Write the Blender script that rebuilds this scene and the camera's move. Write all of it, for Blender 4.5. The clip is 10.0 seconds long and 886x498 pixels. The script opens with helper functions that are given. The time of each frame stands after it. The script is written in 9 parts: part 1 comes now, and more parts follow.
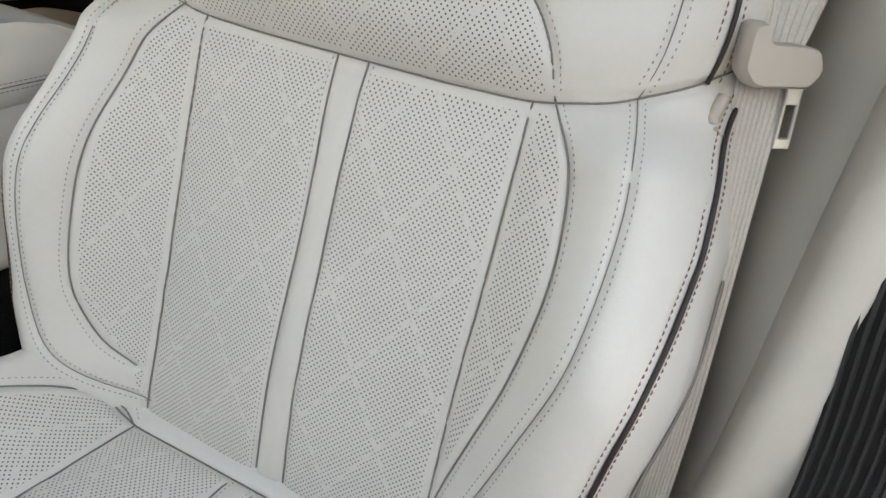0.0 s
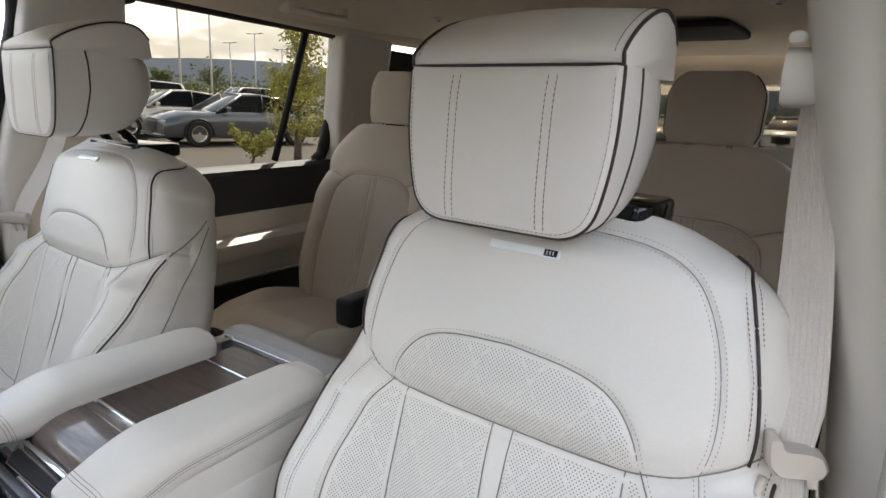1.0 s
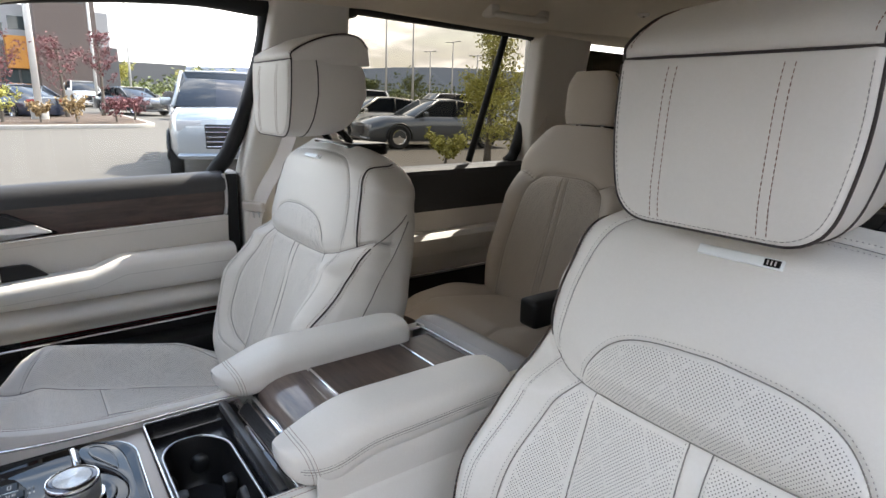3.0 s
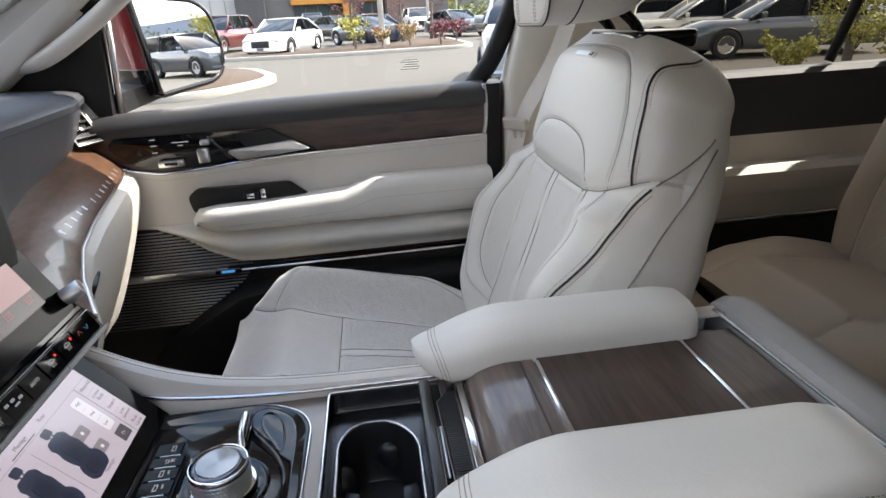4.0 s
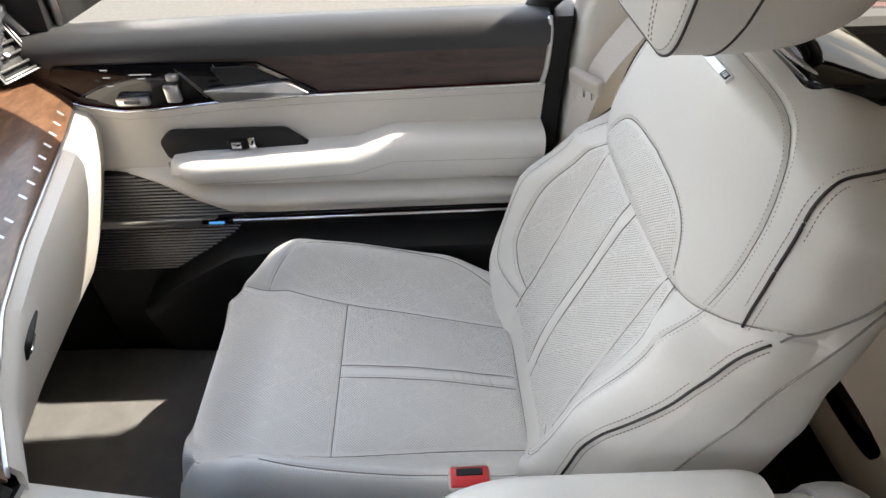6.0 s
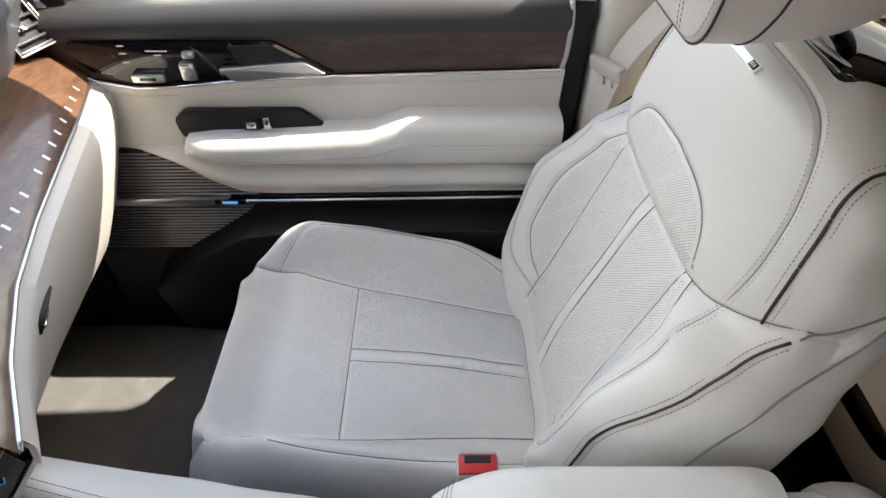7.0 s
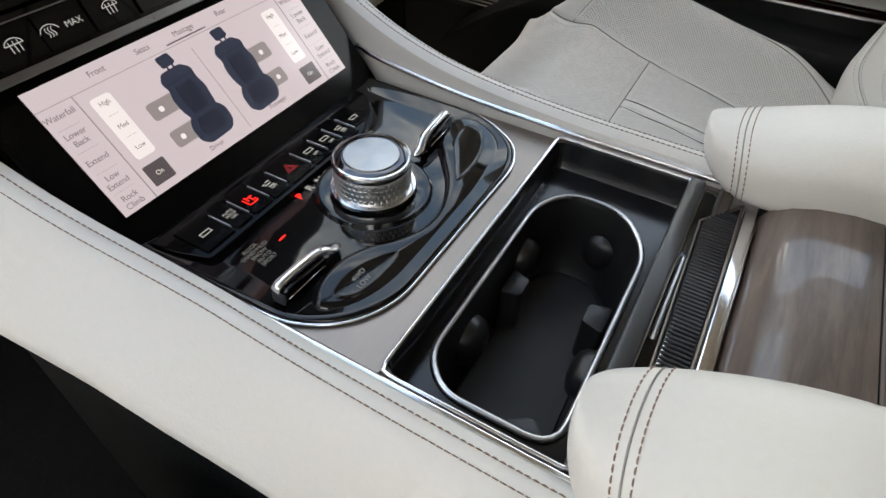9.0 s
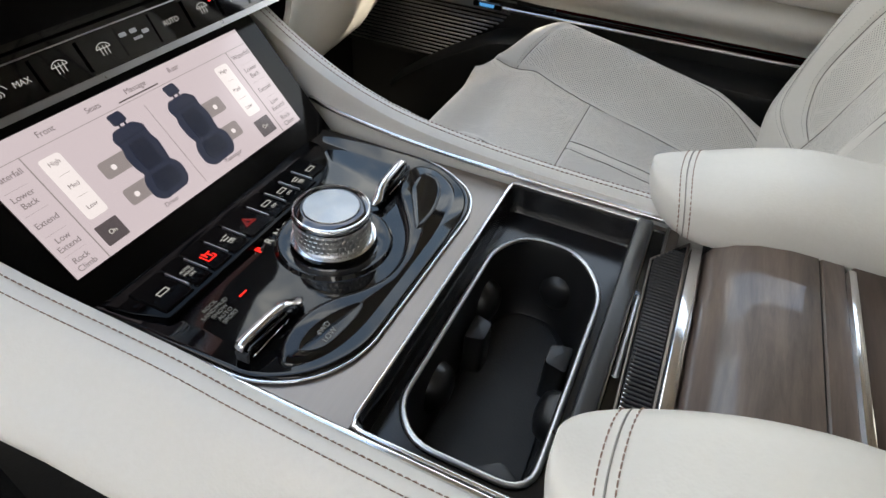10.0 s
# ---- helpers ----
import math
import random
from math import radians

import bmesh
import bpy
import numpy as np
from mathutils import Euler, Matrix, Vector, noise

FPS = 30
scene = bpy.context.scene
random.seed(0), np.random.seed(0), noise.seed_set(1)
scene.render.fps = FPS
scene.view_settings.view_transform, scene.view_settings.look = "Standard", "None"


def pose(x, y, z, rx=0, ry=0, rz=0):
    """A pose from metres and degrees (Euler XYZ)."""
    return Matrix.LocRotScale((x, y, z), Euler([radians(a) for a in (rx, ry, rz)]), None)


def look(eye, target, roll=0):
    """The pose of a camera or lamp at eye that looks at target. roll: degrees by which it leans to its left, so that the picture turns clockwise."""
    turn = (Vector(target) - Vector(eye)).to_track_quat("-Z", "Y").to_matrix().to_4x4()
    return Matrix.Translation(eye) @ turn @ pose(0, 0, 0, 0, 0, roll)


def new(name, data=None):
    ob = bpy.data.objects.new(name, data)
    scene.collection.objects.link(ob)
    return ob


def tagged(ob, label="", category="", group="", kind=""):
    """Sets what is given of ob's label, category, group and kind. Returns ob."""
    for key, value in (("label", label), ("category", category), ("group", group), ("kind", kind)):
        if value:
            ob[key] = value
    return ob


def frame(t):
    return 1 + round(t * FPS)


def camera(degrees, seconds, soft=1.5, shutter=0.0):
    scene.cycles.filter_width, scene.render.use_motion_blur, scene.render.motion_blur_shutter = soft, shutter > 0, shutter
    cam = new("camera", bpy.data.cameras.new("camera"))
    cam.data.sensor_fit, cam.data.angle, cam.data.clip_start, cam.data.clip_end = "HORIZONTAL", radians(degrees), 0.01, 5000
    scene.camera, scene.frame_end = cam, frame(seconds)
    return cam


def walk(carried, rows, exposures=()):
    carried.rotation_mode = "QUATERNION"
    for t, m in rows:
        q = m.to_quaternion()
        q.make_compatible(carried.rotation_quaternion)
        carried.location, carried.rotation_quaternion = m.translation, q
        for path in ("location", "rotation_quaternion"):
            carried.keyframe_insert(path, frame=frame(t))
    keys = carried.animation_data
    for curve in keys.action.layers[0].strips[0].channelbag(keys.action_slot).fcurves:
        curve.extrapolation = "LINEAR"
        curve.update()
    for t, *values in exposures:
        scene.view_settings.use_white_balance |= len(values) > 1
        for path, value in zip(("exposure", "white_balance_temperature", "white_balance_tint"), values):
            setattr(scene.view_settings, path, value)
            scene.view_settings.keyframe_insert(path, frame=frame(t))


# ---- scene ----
cam = camera(74.18, 10.0)
PATH = [
    (0, (-0.731, 0.202, 1.341), (-0.153, -1.415, 0.316), 9.6),
    (0.3, (-0.747, 0.214, 1.438), (-0.006, -1.483, 0.683), 7.5),
    (0.5, (-0.749, 0.254, 1.496), (0.116, -1.427, 0.844), 4.8),
    (1, (-0.784, 0.334, 1.57), (0.354, -1.235, 1.079), 1.9),
    (1.5, (-0.803, 0.379, 1.581), (0.421, -1.14, 1.137), 1.9),
    (2, (-0.797, 0.382, 1.579), (0.451, -1.111, 1.119), 1.9),
    (2.2, (-0.797, 0.384, 1.579), (0.461, -1.1, 1.114), 1.9),
    (3.3, (-0.737, 0.28, 1.537), (0.994, -0.564, 0.997), -0.4),
    (3.5, (-0.679, 0.215, 1.515), (1.134, -0.395, 0.93), -1.6),
    (4, (-0.492, 0.154, 1.501), (1.361, -0.032, 0.773), -3.7),
    (4.5, (-0.277, 0.14, 1.577), (1.471, 0.138, 0.605), -3.6),
    (5, (-0.162, 0.113, 1.689), (1.458, 0.114, 0.516), -2.6),
    (5.5, (-0.107, 0.108, 1.713), (1.424, 0.071, 0.427), -1.5),
    (7, (-0.086, 0.115, 1.709), (1.37, 0.105, 0.338), -0.1),
    (7.5, (-0.145, 0.141, 1.623), (1.324, 0.214, 0.267), 2.6),
    (8, (-0.225, 0.152, 1.472), (1.217, 0.508, 0.132), 4.9),
    (8.5, (-0.283, 0.128, 1.391), (1.053, 0.701, 0.017), 3.8),
    (9, (-0.285, 0.127, 1.363), (0.96, 0.795, -0.052), 2.3),
    (9.5, (-0.284, 0.132, 1.361), (0.939, 0.782, -0.081), 2.4),
    (10, (-0.288, 0.135, 1.372), (1.11, 0.699, 0.057), 4.3),
]
walk(cam, [(t, look(eye, target, roll)) for t, eye, target, roll in PATH],
     [(0, 2.22, 7200, 6), (0.5, 2.42, 6900, 9), (2.2, 2.45, 6700, 10), (3.5, 2.24, 6600, 10), (5, 2.70, 6900, 10), (7.5, 2.74, 6900, 10), (8.5, 2.59, 7350, 7), (10, 2.56, 7350, 7)])

# ---- world, sun and exposure ----
SUN = Vector((0.20, -0.85, 1.0)).normalized()
world = bpy.data.worlds.new("sky")
scene.world = world
world.use_nodes = True
wn, wl = world.node_tree.nodes, world.node_tree.links
sky = wn.new("ShaderNodeTexSky")
sky.sky_type, sky.sun_disc = "NISHITA", False
sky.sun_elevation, sky.sun_rotation = math.asin(SUN.z), math.atan2(SUN.x, SUN.y)
sky.air_density, sky.dust_density = 1.2, 2.0
wtex = wn.new("ShaderNodeTexCoord")
wmap = wn.new("ShaderNodeMapping")
wmap.inputs["Scale"].default_value = (1.0, 1.0, 3.2)
cloud = wn.new("ShaderNodeTexNoise")
cloud.inputs["Scale"].default_value, cloud.inputs["Detail"].default_value, cloud.inputs["Roughness"].default_value = 2.1, 7.0, 0.62
cramp = wn.new("ShaderNodeValToRGB")
cramp.color_ramp.elements[0].position, cramp.color_ramp.elements[1].position = 0.42, 0.66
wmix = wn.new("ShaderNodeMixRGB")
wl.new(wtex.outputs["Generated"], wmap.inputs["Vector"])
wl.new(wmap.outputs["Vector"], cloud.inputs["Vector"])
wsep, wlow = wn.new("ShaderNodeSeparateXYZ"), wn.new("ShaderNodeMath")
wlow.operation = "MULTIPLY_ADD"
wlow.inputs[1].default_value = -0.25
# clouds thicken towards the horizon, with clear blue overhead
wadd = wn.new("ShaderNodeMath")
wadd.operation = "ADD"
wadd.inputs[1].default_value = 0.135
wl.new(wtex.outputs["Generated"], wsep.inputs[0])
wl.new(wsep.outputs[2], wlow.inputs[0])
wl.new(cloud.outputs["Fac"], wlow.inputs[2])
wl.new(wlow.outputs[0], wadd.inputs[0])
wl.new(wadd.outputs[0], cramp.inputs["Fac"])
wl.new(cramp.outputs["Color"], wmix.inputs["Fac"])
wl.new(sky.outputs["Color"], wmix.inputs["Color1"])
shade_n, shade_r, shade_m = wn.new("ShaderNodeTexNoise"), wn.new("ShaderNodeValToRGB"), wn.new("ShaderNodeMixRGB")
shade_n.inputs["Scale"].default_value, shade_n.inputs["Detail"].default_value, shade_n.inputs["Roughness"].default_value = 4.2, 6.0, 0.6
shade_r.color_ramp.elements[0].position, shade_r.color_ramp.elements[1].position = 0.40, 0.62
shade_m.inputs["Color1"].default_value, shade_m.inputs["Color2"].default_value = (3.1, 3.05, 3.1, 1), (10.5, 10.3, 10.4, 1)
wl.new(wmap.outputs["Vector"], shade_n.inputs["Vector"])
wl.new(shade_n.outputs["Fac"], shade_r.inputs["Fac"])
wl.new(shade_r.outputs["Color"], shade_m.inputs["Fac"])
wl.new(shade_m.outputs["Color"], wmix.inputs["Color2"])
wl.new(wmix.outputs["Color"], wn["Background"].inputs["Color"])
wn["Background"].inputs["Strength"].default_value = 0.15
sun = new("sun", bpy.data.lights.new("sun", "SUN"))
sun.data.energy, sun.data.angle, sun.data.color = 2.4, radians(0.6), (1.0, 0.95, 0.86)
sun.matrix_world = look((0, 0, 0), -SUN)
sun.location = (3, -6, 12)


# ---- materials ----
def material(name, rgb, rough=0.5, metal=0.0, coat=0.0, spec=0.5):
    m = bpy.data.materials.new(name)
    m.use_nodes = True
    b = m.node_tree.nodes["Principled BSDF"]
    b.inputs["Base Color"].default_value = (*rgb, 1)
    b.inputs["Roughness"].default_value, b.inputs["Metallic"].default_value = rough, metal
    b.inputs["Coat Weight"].default_value, b.inputs["Coat Roughness"].default_value = coat, 0.03
    b.inputs["Specular IOR Level"].default_value = spec
    return m


def node(m, kind, **values):
    n = m.node_tree.nodes.new(kind)
    for k, v in values.items():
        n.inputs[k.replace("_", " ")].default_value = v
    return n


def wire(m, a, out, b, inp):
    m.node_tree.links.new(a.outputs[out], b.inputs[inp])


def coords(m, which="Object", scale=(1, 1, 1)):
    t, p = node(m, "ShaderNodeTexCoord"), node(m, "ShaderNodeMapping", Scale=scale)
    wire(m, t, which, p, "Vector")
    return p


def varied(m, rgb, amount=0.12, scale=6.0, fine=0.0, fine_scale=400.0, bump=0.0, bump_scale=600.0, stretch=(1, 1, 1), rough_var=0.0, bump_dist=0.0004, wave=0.0):
    """Slow and fine changes of tone, and a fine relief."""
    b = m.node_tree.nodes["Principled BSDF"]
    c = coords(m, "Object", stretch)
    n = node(m, "ShaderNodeTexNoise", Scale=scale, Detail=5.0, Roughness=0.6)
    wire(m, c, "Vector", n, "Vector")
    mix = node(m, "ShaderNodeMixRGB")
    mix.inputs["Color1"].default_value = (*[v * (1 - amount) for v in rgb], 1)
    mix.inputs["Color2"].default_value = (*[min(1, v * (1 + amount)) for v in rgb], 1)
    wire(m, n, "Fac", mix, "Fac")
    last = mix
    if fine:
        n2 = node(m, "ShaderNodeTexNoise", Scale=fine_scale, Detail=3.0)
        wire(m, c, "Vector", n2, "Vector")
        f = node(m, "ShaderNodeMixRGB")
        f.blend_type = "OVERLAY"
        f.inputs["Fac"].default_value = fine
        wire(m, mix, "Color", f, "Color1")
        wire(m, n2, "Fac", f, "Color2")
        last = f
    wire(m, last, "Color", b, "Base Color")
    if rough_var:
        r = node(m, "ShaderNodeMapRange")
        base = b.inputs["Roughness"].default_value
        r.inputs["To Min"].default_value, r.inputs["To Max"].default_value = base - rough_var, base + rough_var
        wire(m, n, "Fac", r, "Value")
        wire(m, r, "Result", b, "Roughness")
    if bump:
        v = node(m, "ShaderNodeTexVoronoi", Scale=bump_scale)
        wire(m, c, "Vector", v, "Vector")
        bp = node(m, "ShaderNodeBump", Strength=bump, Distance=bump_dist)
        wire(m, v, "Distance", bp, "Height")
        if wave:
            n3 = node(m, "ShaderNodeTexNoise", Scale=22.0, Detail=3.0, Roughness=0.5, Distortion=0.6)
            wire(m, c, "Vector", n3, "Vector")
            bw = node(m, "ShaderNodeBump", Strength=wave, Distance=0.003)
            wire(m, n3, "Fac", bw, "Height")
            wire(m, bw, "Normal", bp, "Normal")
        wire(m, bp, "Normal", b, "Normal")
    return m


def math_node(m, op, a, b=None, c=None):
    n = m.node_tree.nodes.new("ShaderNodeMath")
    n.operation = op
    for i, v in enumerate((a, b, c)):
        if v is None:
            continue
        if isinstance(v, (int, float)):
            n.inputs[i].default_value = v
        else:
            m.node_tree.links.new(v, n.inputs[i])
    return n.outputs[0]


def perforated(name, rgb, pitch=0.0044, hole=0.165, diamond=0.066):
    """Leather with rows of small punched holes, and a lozenge net of lines left unpunched."""
    m = material(name, rgb, 0.5)
    varied(m, rgb, 0.04, 5.0, 0.08, 300.0)
    b = m.node_tree.nodes["Principled BSDF"]
    t = node(m, "ShaderNodeTexCoord")
    sx = node(m, "ShaderNodeSeparateXYZ")
    wire(m, t, "UV", sx, "Vector")
    u, v = sx.outputs[0], sx.outputs[1]
    def lattice(off):
        fu = math_node(m, "SUBTRACT", math_node(m, "FRACT", math_node(m, "ADD", math_node(m, "DIVIDE", u, pitch), off + 40)), 0.5)
        fv = math_node(m, "SUBTRACT", math_node(m, "FRACT", math_node(m, "ADD", math_node(m, "DIVIDE", v, pitch * 1.1), off + 40)), 0.5)
        return math_node(m, "SQRT", math_node(m, "ADD", math_node(m, "MULTIPLY", fu, fu), math_node(m, "MULTIPLY", fv, fv)))
    d = math_node(m, "MINIMUM", lattice(0.0), lattice(0.5))
    # lozenge lines
    def line(sign):
        k = math_node(m, "MULTIPLY", v, 0.6 * sign)
        q = math_node(m, "FRACT", math_node(m, "ADD", math_node(m, "DIVIDE", math_node(m, "ADD", u, k), diamond), 40.5))
        return math_node(m, "ABSOLUTE", math_node(m, "SUBTRACT", q, 0.5))
    net = math_node(m, "MINIMUM", line(1.0), line(-1.0))
    a = m.node_tree.nodes.new("ShaderNodeAttribute")
    a.attribute_name = "perf"
    open_ = math_node(m, "MULTIPLY", math_node(m, "GREATER_THAN", net, 0.0165), math_node(m, "GREATER_THAN", a.outputs["Fac"], 0.0055))
    mr = node(m, "ShaderNodeMapRange")
    mr.inputs["From Min"].default_value, mr.inputs["From Max"].default_value = hole, hole * 0.72
    m.node_tree.links.new(d, mr.inputs["Value"])
    dot = math_node(m, "MULTIPLY", mr.outputs[0], open_)
    old = b.inputs["Base Color"].links[0].from_socket
    mix = node(m, "ShaderNodeMixRGB")
    mix.inputs["Color2"].default_value = (0.10, 0.093, 0.085, 1)
    m.node_tree.links.new(old, mix.inputs["Color1"])
    m.node_tree.links.new(dot, mix.inputs["Fac"])
    wire(m, mix, "Color", b, "Base Color")
    bp = node(m, "ShaderNodeBump", Strength=0.5, Distance=0.0012)
    bp.invert = True
    m.node_tree.links.new(dot, bp.inputs["Height"])
    wire(m, bp, "Normal", b, "Normal")
    return m


def leather(name, rgb, rough=0.46, bump=0.22, amount=0.045):
    return varied(material(name, rgb, rough), rgb, amount, 4.0, 0.06, 260.0, bump, 520.0, rough_var=0.07, wave=0.10)


def wood(name, rgb, rough=0.3, coat=0.3, along=(1, 1, 1)):
    m = material(name, rgb, rough, 0, coat)
    b = m.node_tree.nodes["Principled BSDF"]
    c = coords(m, "Object", along)
    n = node(m, "ShaderNodeTexNoise", Scale=9.0, Detail=8.0, Roughness=0.7, Distortion=0.4)
    wire(m, c, "Vector", n, "Vector")
    r = node(m, "ShaderNodeValToRGB")
    e = r.color_ramp.elements
    e[0].position, e[1].position = 0.32, 0.7
    e[0].color = (*[v * 0.5 for v in rgb], 1)
    e[1].color = (*[v * 1.5 for v in rgb], 1)
    wire(m, n, "Fac", r, "Fac")
    wire(m, r, "Color", b, "Base Color")
    bp = node(m, "ShaderNodeBump", Strength=0.15, Distance=0.0005)
    wire(m, n, "Fac", bp, "Height")
    wire(m, bp, "Normal", b, "Normal")
    return m


def glass(name, tint, gloss=0.06):
    m = bpy.data.materials.new(name)
    m.use_nodes = True
    nt = m.node_tree
    nt.nodes.remove(nt.nodes["Principled BSDF"])
    t, g, f, x = (nt.nodes.new(k) for k in ("ShaderNodeBsdfTransparent", "ShaderNodeBsdfGlossy", "ShaderNodeFresnel", "ShaderNodeMixShader"))
    t.inputs["Color"].default_value = (*tint, 1)
    g.inputs["Roughness"].default_value = 0.01
    f.inputs["IOR"].default_value = 1.35
    nt.links.new(f.outputs[0], x.inputs[0])
    nt.links.new(t.outputs[0], x.inputs[1])
    nt.links.new(g.outputs[0], x.inputs[2])
    nt.links.new(x.outputs[0], nt.nodes["Material Output"].inputs["Surface"])
    return m


def glow(name, rgb, strength):
    m = material(name, (0.01, 0.01, 0.01), 0.15)
    b = m.node_tree.nodes["Principled BSDF"]
    b.inputs["Emission Color"].default_value, b.inputs["Emission Strength"].default_value = (*rgb, 1), strength
    return m


CREAM = (0.675, 0.645, 0.60)
M_LEATHER = leather("cream leather", CREAM)
M_PERF = perforated("perforated cream leather", CREAM)
M_LEATHER_LOW = leather("cream trim", (0.635, 0.60, 0.55), 0.55)
# the leather is cream; the rear cabin's shade is put into this tan
M_REAR = leather("cream leather with rear shade", (0.44, 0.38, 0.31))
M_HOOD = leather("grey leather", (0.30, 0.29, 0.285), 0.45)
M_THREAD = varied(material("grey thread", (0.30, 0.285, 0.26), 0.8), (0.30, 0.285, 0.26), 0.2, 300)
M_THREAD_BROWN = varied(material("brown thread", (0.26, 0.165, 0.125), 0.8), (0.26, 0.165, 0.125), 0.2, 300)
# grey of the seam cords stands in for shade in the gaps
M_SEAM = material("seam gap shade", (0.23, 0.215, 0.195), 0.9)
M_PIPING = varied(material("dark piping", (0.03, 0.022, 0.02), 0.5), (0.03, 0.022, 0.02), 0.2, 80)
M_BLACK = varied(material("black plastic", (0.009, 0.009, 0.0095), 0.45, spec=0.35), (0.009, 0.009, 0.0095), 0.15, 30, bump=0.15, bump_scale=900)
M_GLOSS = varied(material("piano black", (0.003, 0.003, 0.0035), 0.04, spec=0.45), (0.003, 0.003, 0.0035), 0.1, 12)
M_BEZEL = varied(material("deep black screen glass", (0.002, 0.002, 0.0022), 0.12, spec=0.12), (0.002, 0.002, 0.0022), 0.1, 12)
M_RUBBER = varied(material("black rubber", (0.012, 0.012, 0.0125), 0.6, spec=0.3), (0.012, 0.012, 0.0125), 0.2, 60, bump=0.2, bump_scale=700)
M_CHROME = material("bright chrome", (0.80, 0.80, 0.81), 0.12, 1.0)
M_SATIN = varied(material("satin metal", (0.62, 0.62, 0.62), 0.3, 1.0), (0.62, 0.62, 0.62), 0.06, 40, rough_var=0.06)
M_BADGE = varied(material("bright brushed metal", (0.82, 0.85, 0.85), 0.38, 0.35), (0.82, 0.85, 0.85), 0.05, 60)
M_BRONZE = varied(material("brushed bronze metal", (0.285, 0.245, 0.217), 0.36, 0.85), (0.285, 0.245, 0.217), 0.08, 30, stretch=(1, 12, 12), rough_var=0.05)
M_WALNUT = wood("open pore walnut", (0.060, 0.037, 0.029), 0.42, 0.1, (7, 1, 7))
M_WALNUT_X = wood("dark walnut", (0.062, 0.040, 0.031), 0.4, 0.1, (1, 9, 7))
M_ROLLER = wood("satin walnut of the roller lid", (0.115, 0.085, 0.071), 0.33, 0.5, (1, 9, 7))
M_DASHWOOD = wood("walnut of the dashboard", (0.10, 0.052, 0.030), 0.30, 0.32, (2.5, 9, 9))
M_DASH = leather("dark grey dash skin", (0.072, 0.073, 0.083), 0.44, 0.15, 0.08)
M_SILL = leather("charcoal door skin", (0.034, 0.034, 0.035), 0.5, 0.2, 0.08)
M_HEADLINER = varied(material("headliner cloth", (0.64, 0.58, 0.48), 0.95), (0.64, 0.58, 0.48), 0.06, 8, 0.2, 700, 0.2, 900)
M_PILLAR = varied(material("beige pillar plastic", (0.66, 0.63, 0.58), 0.6), (0.66, 0.63, 0.58), 0.04, 4, 0.05, 500, 0.12, 800)
M_CARPET = varied(material("black carpet", (0.014, 0.0135, 0.013), 0.95, spec=0.2), (0.014, 0.0135, 0.013), 0.3, 40, 0.5, 500, 0.6, 500, bump_dist=0.003)
M_MAT = varied(material("charcoal floor mat", (0.13, 0.126, 0.122), 0.95), (0.13, 0.126, 0.122), 0.35, 22, 0.5, 1100, 0.5, 1000, bump_dist=0.002)
M_WEB = varied(material("seat belt webbing", (0.60, 0.555, 0.51), 0.6), (0.60, 0.555, 0.51), 0.05, 20, 0.2, 500)
M_BUCKLE = varied(material("beige buckle plastic", (0.50, 0.45, 0.40), 0.45), (0.50, 0.45, 0.40), 0.04, 20)
M_RED = varied(material("red plastic", (0.55, 0.03, 0.03), 0.4), (0.55, 0.03, 0.03), 0.08, 40)
M_PAINT = material("dark red car paint", (0.16, 0.008, 0.012), 0.25, 0.2, 1.0)
M_GLASS = glass("clear window glass", (0.86, 0.88, 0.86))
M_TINT = glass("tinted window glass", (0.30, 0.28, 0.24))
M_TINT_DARK = glass("dark privacy glass", (0.20, 0.185, 0.16))
M_MIRROR = material("mirror glass", (0.85, 0.85, 0.86), 0.01, 1.0)
M_GRILLE = varied(material("satin grille ribs", (0.22, 0.22, 0.23), 0.34, 0.6), (0.22, 0.22, 0.23), 0.1, 20)
M_RIB = varied(material("satin black ribs", (0.03, 0.03, 0.032), 0.32), (0.03, 0.03, 0.032), 0.1, 20)

# ---- small building tools ----
def smoothed(me, on=True):
    me.polygons.foreach_set("use_smooth", [on] * len(me.polygons))
    return me


def thing(name, at, label, category, group="", kind=""):
    """A top-level Empty at the thing's base."""
    ob = new(name)
    ob.location, ob.empty_display_size = at, 0.05
    ob["base"] = 1
    return tagged(ob, label, category, group, kind)


def link(name, me, mat, parent=None, label=""):
    ob = new(name, me)
    if mat and not me.materials:
        me.materials.append(mat)
    if parent is not None:
        ob.parent = parent
        if "base" in parent:
            ob.matrix_parent_inverse = Matrix.Translation(-Vector(parent.location))
    if label:
        ob["label"] = label
    return ob


def mesh_part(name, verts, faces, mat, parent=None, label="", smooth=True, uv=None, attr=None, normals=None):
    me = bpy.data.meshes.new(name)
    me.from_pydata([tuple(v) for v in np.asarray(verts, float).tolist()], [], [tuple(f) for f in faces])
    if uv is not None:
        layer = me.uv_layers.new(name="cut")
        idx = np.zeros(len(me.loops), int)
        me.loops.foreach_get("vertex_index", idx)
        layer.data.foreach_set("uv", np.asarray(uv, float)[idx].ravel())
    if attr is not None:
        a = me.attributes.new("perf", "FLOAT", "POINT")
        a.data.foreach_set("value", np.asarray(attr, float))
    smoothed(me, smooth)
    if normals is not None:
        me.normals_split_custom_set_from_vertices([tuple(n) for n in np.asarray(normals, float).tolist()])
    return link(name, me, mat, parent, label)


def part(name, bm, mat, parent=None, label="", smooth=False):
    me = bpy.data.meshes.new(name)
    bmesh.ops.recalc_face_normals(bm, faces=bm.faces)
    bm.to_mesh(me)
    bm.free()
    smoothed(me, smooth)
    return link(name, me, mat, parent, label)


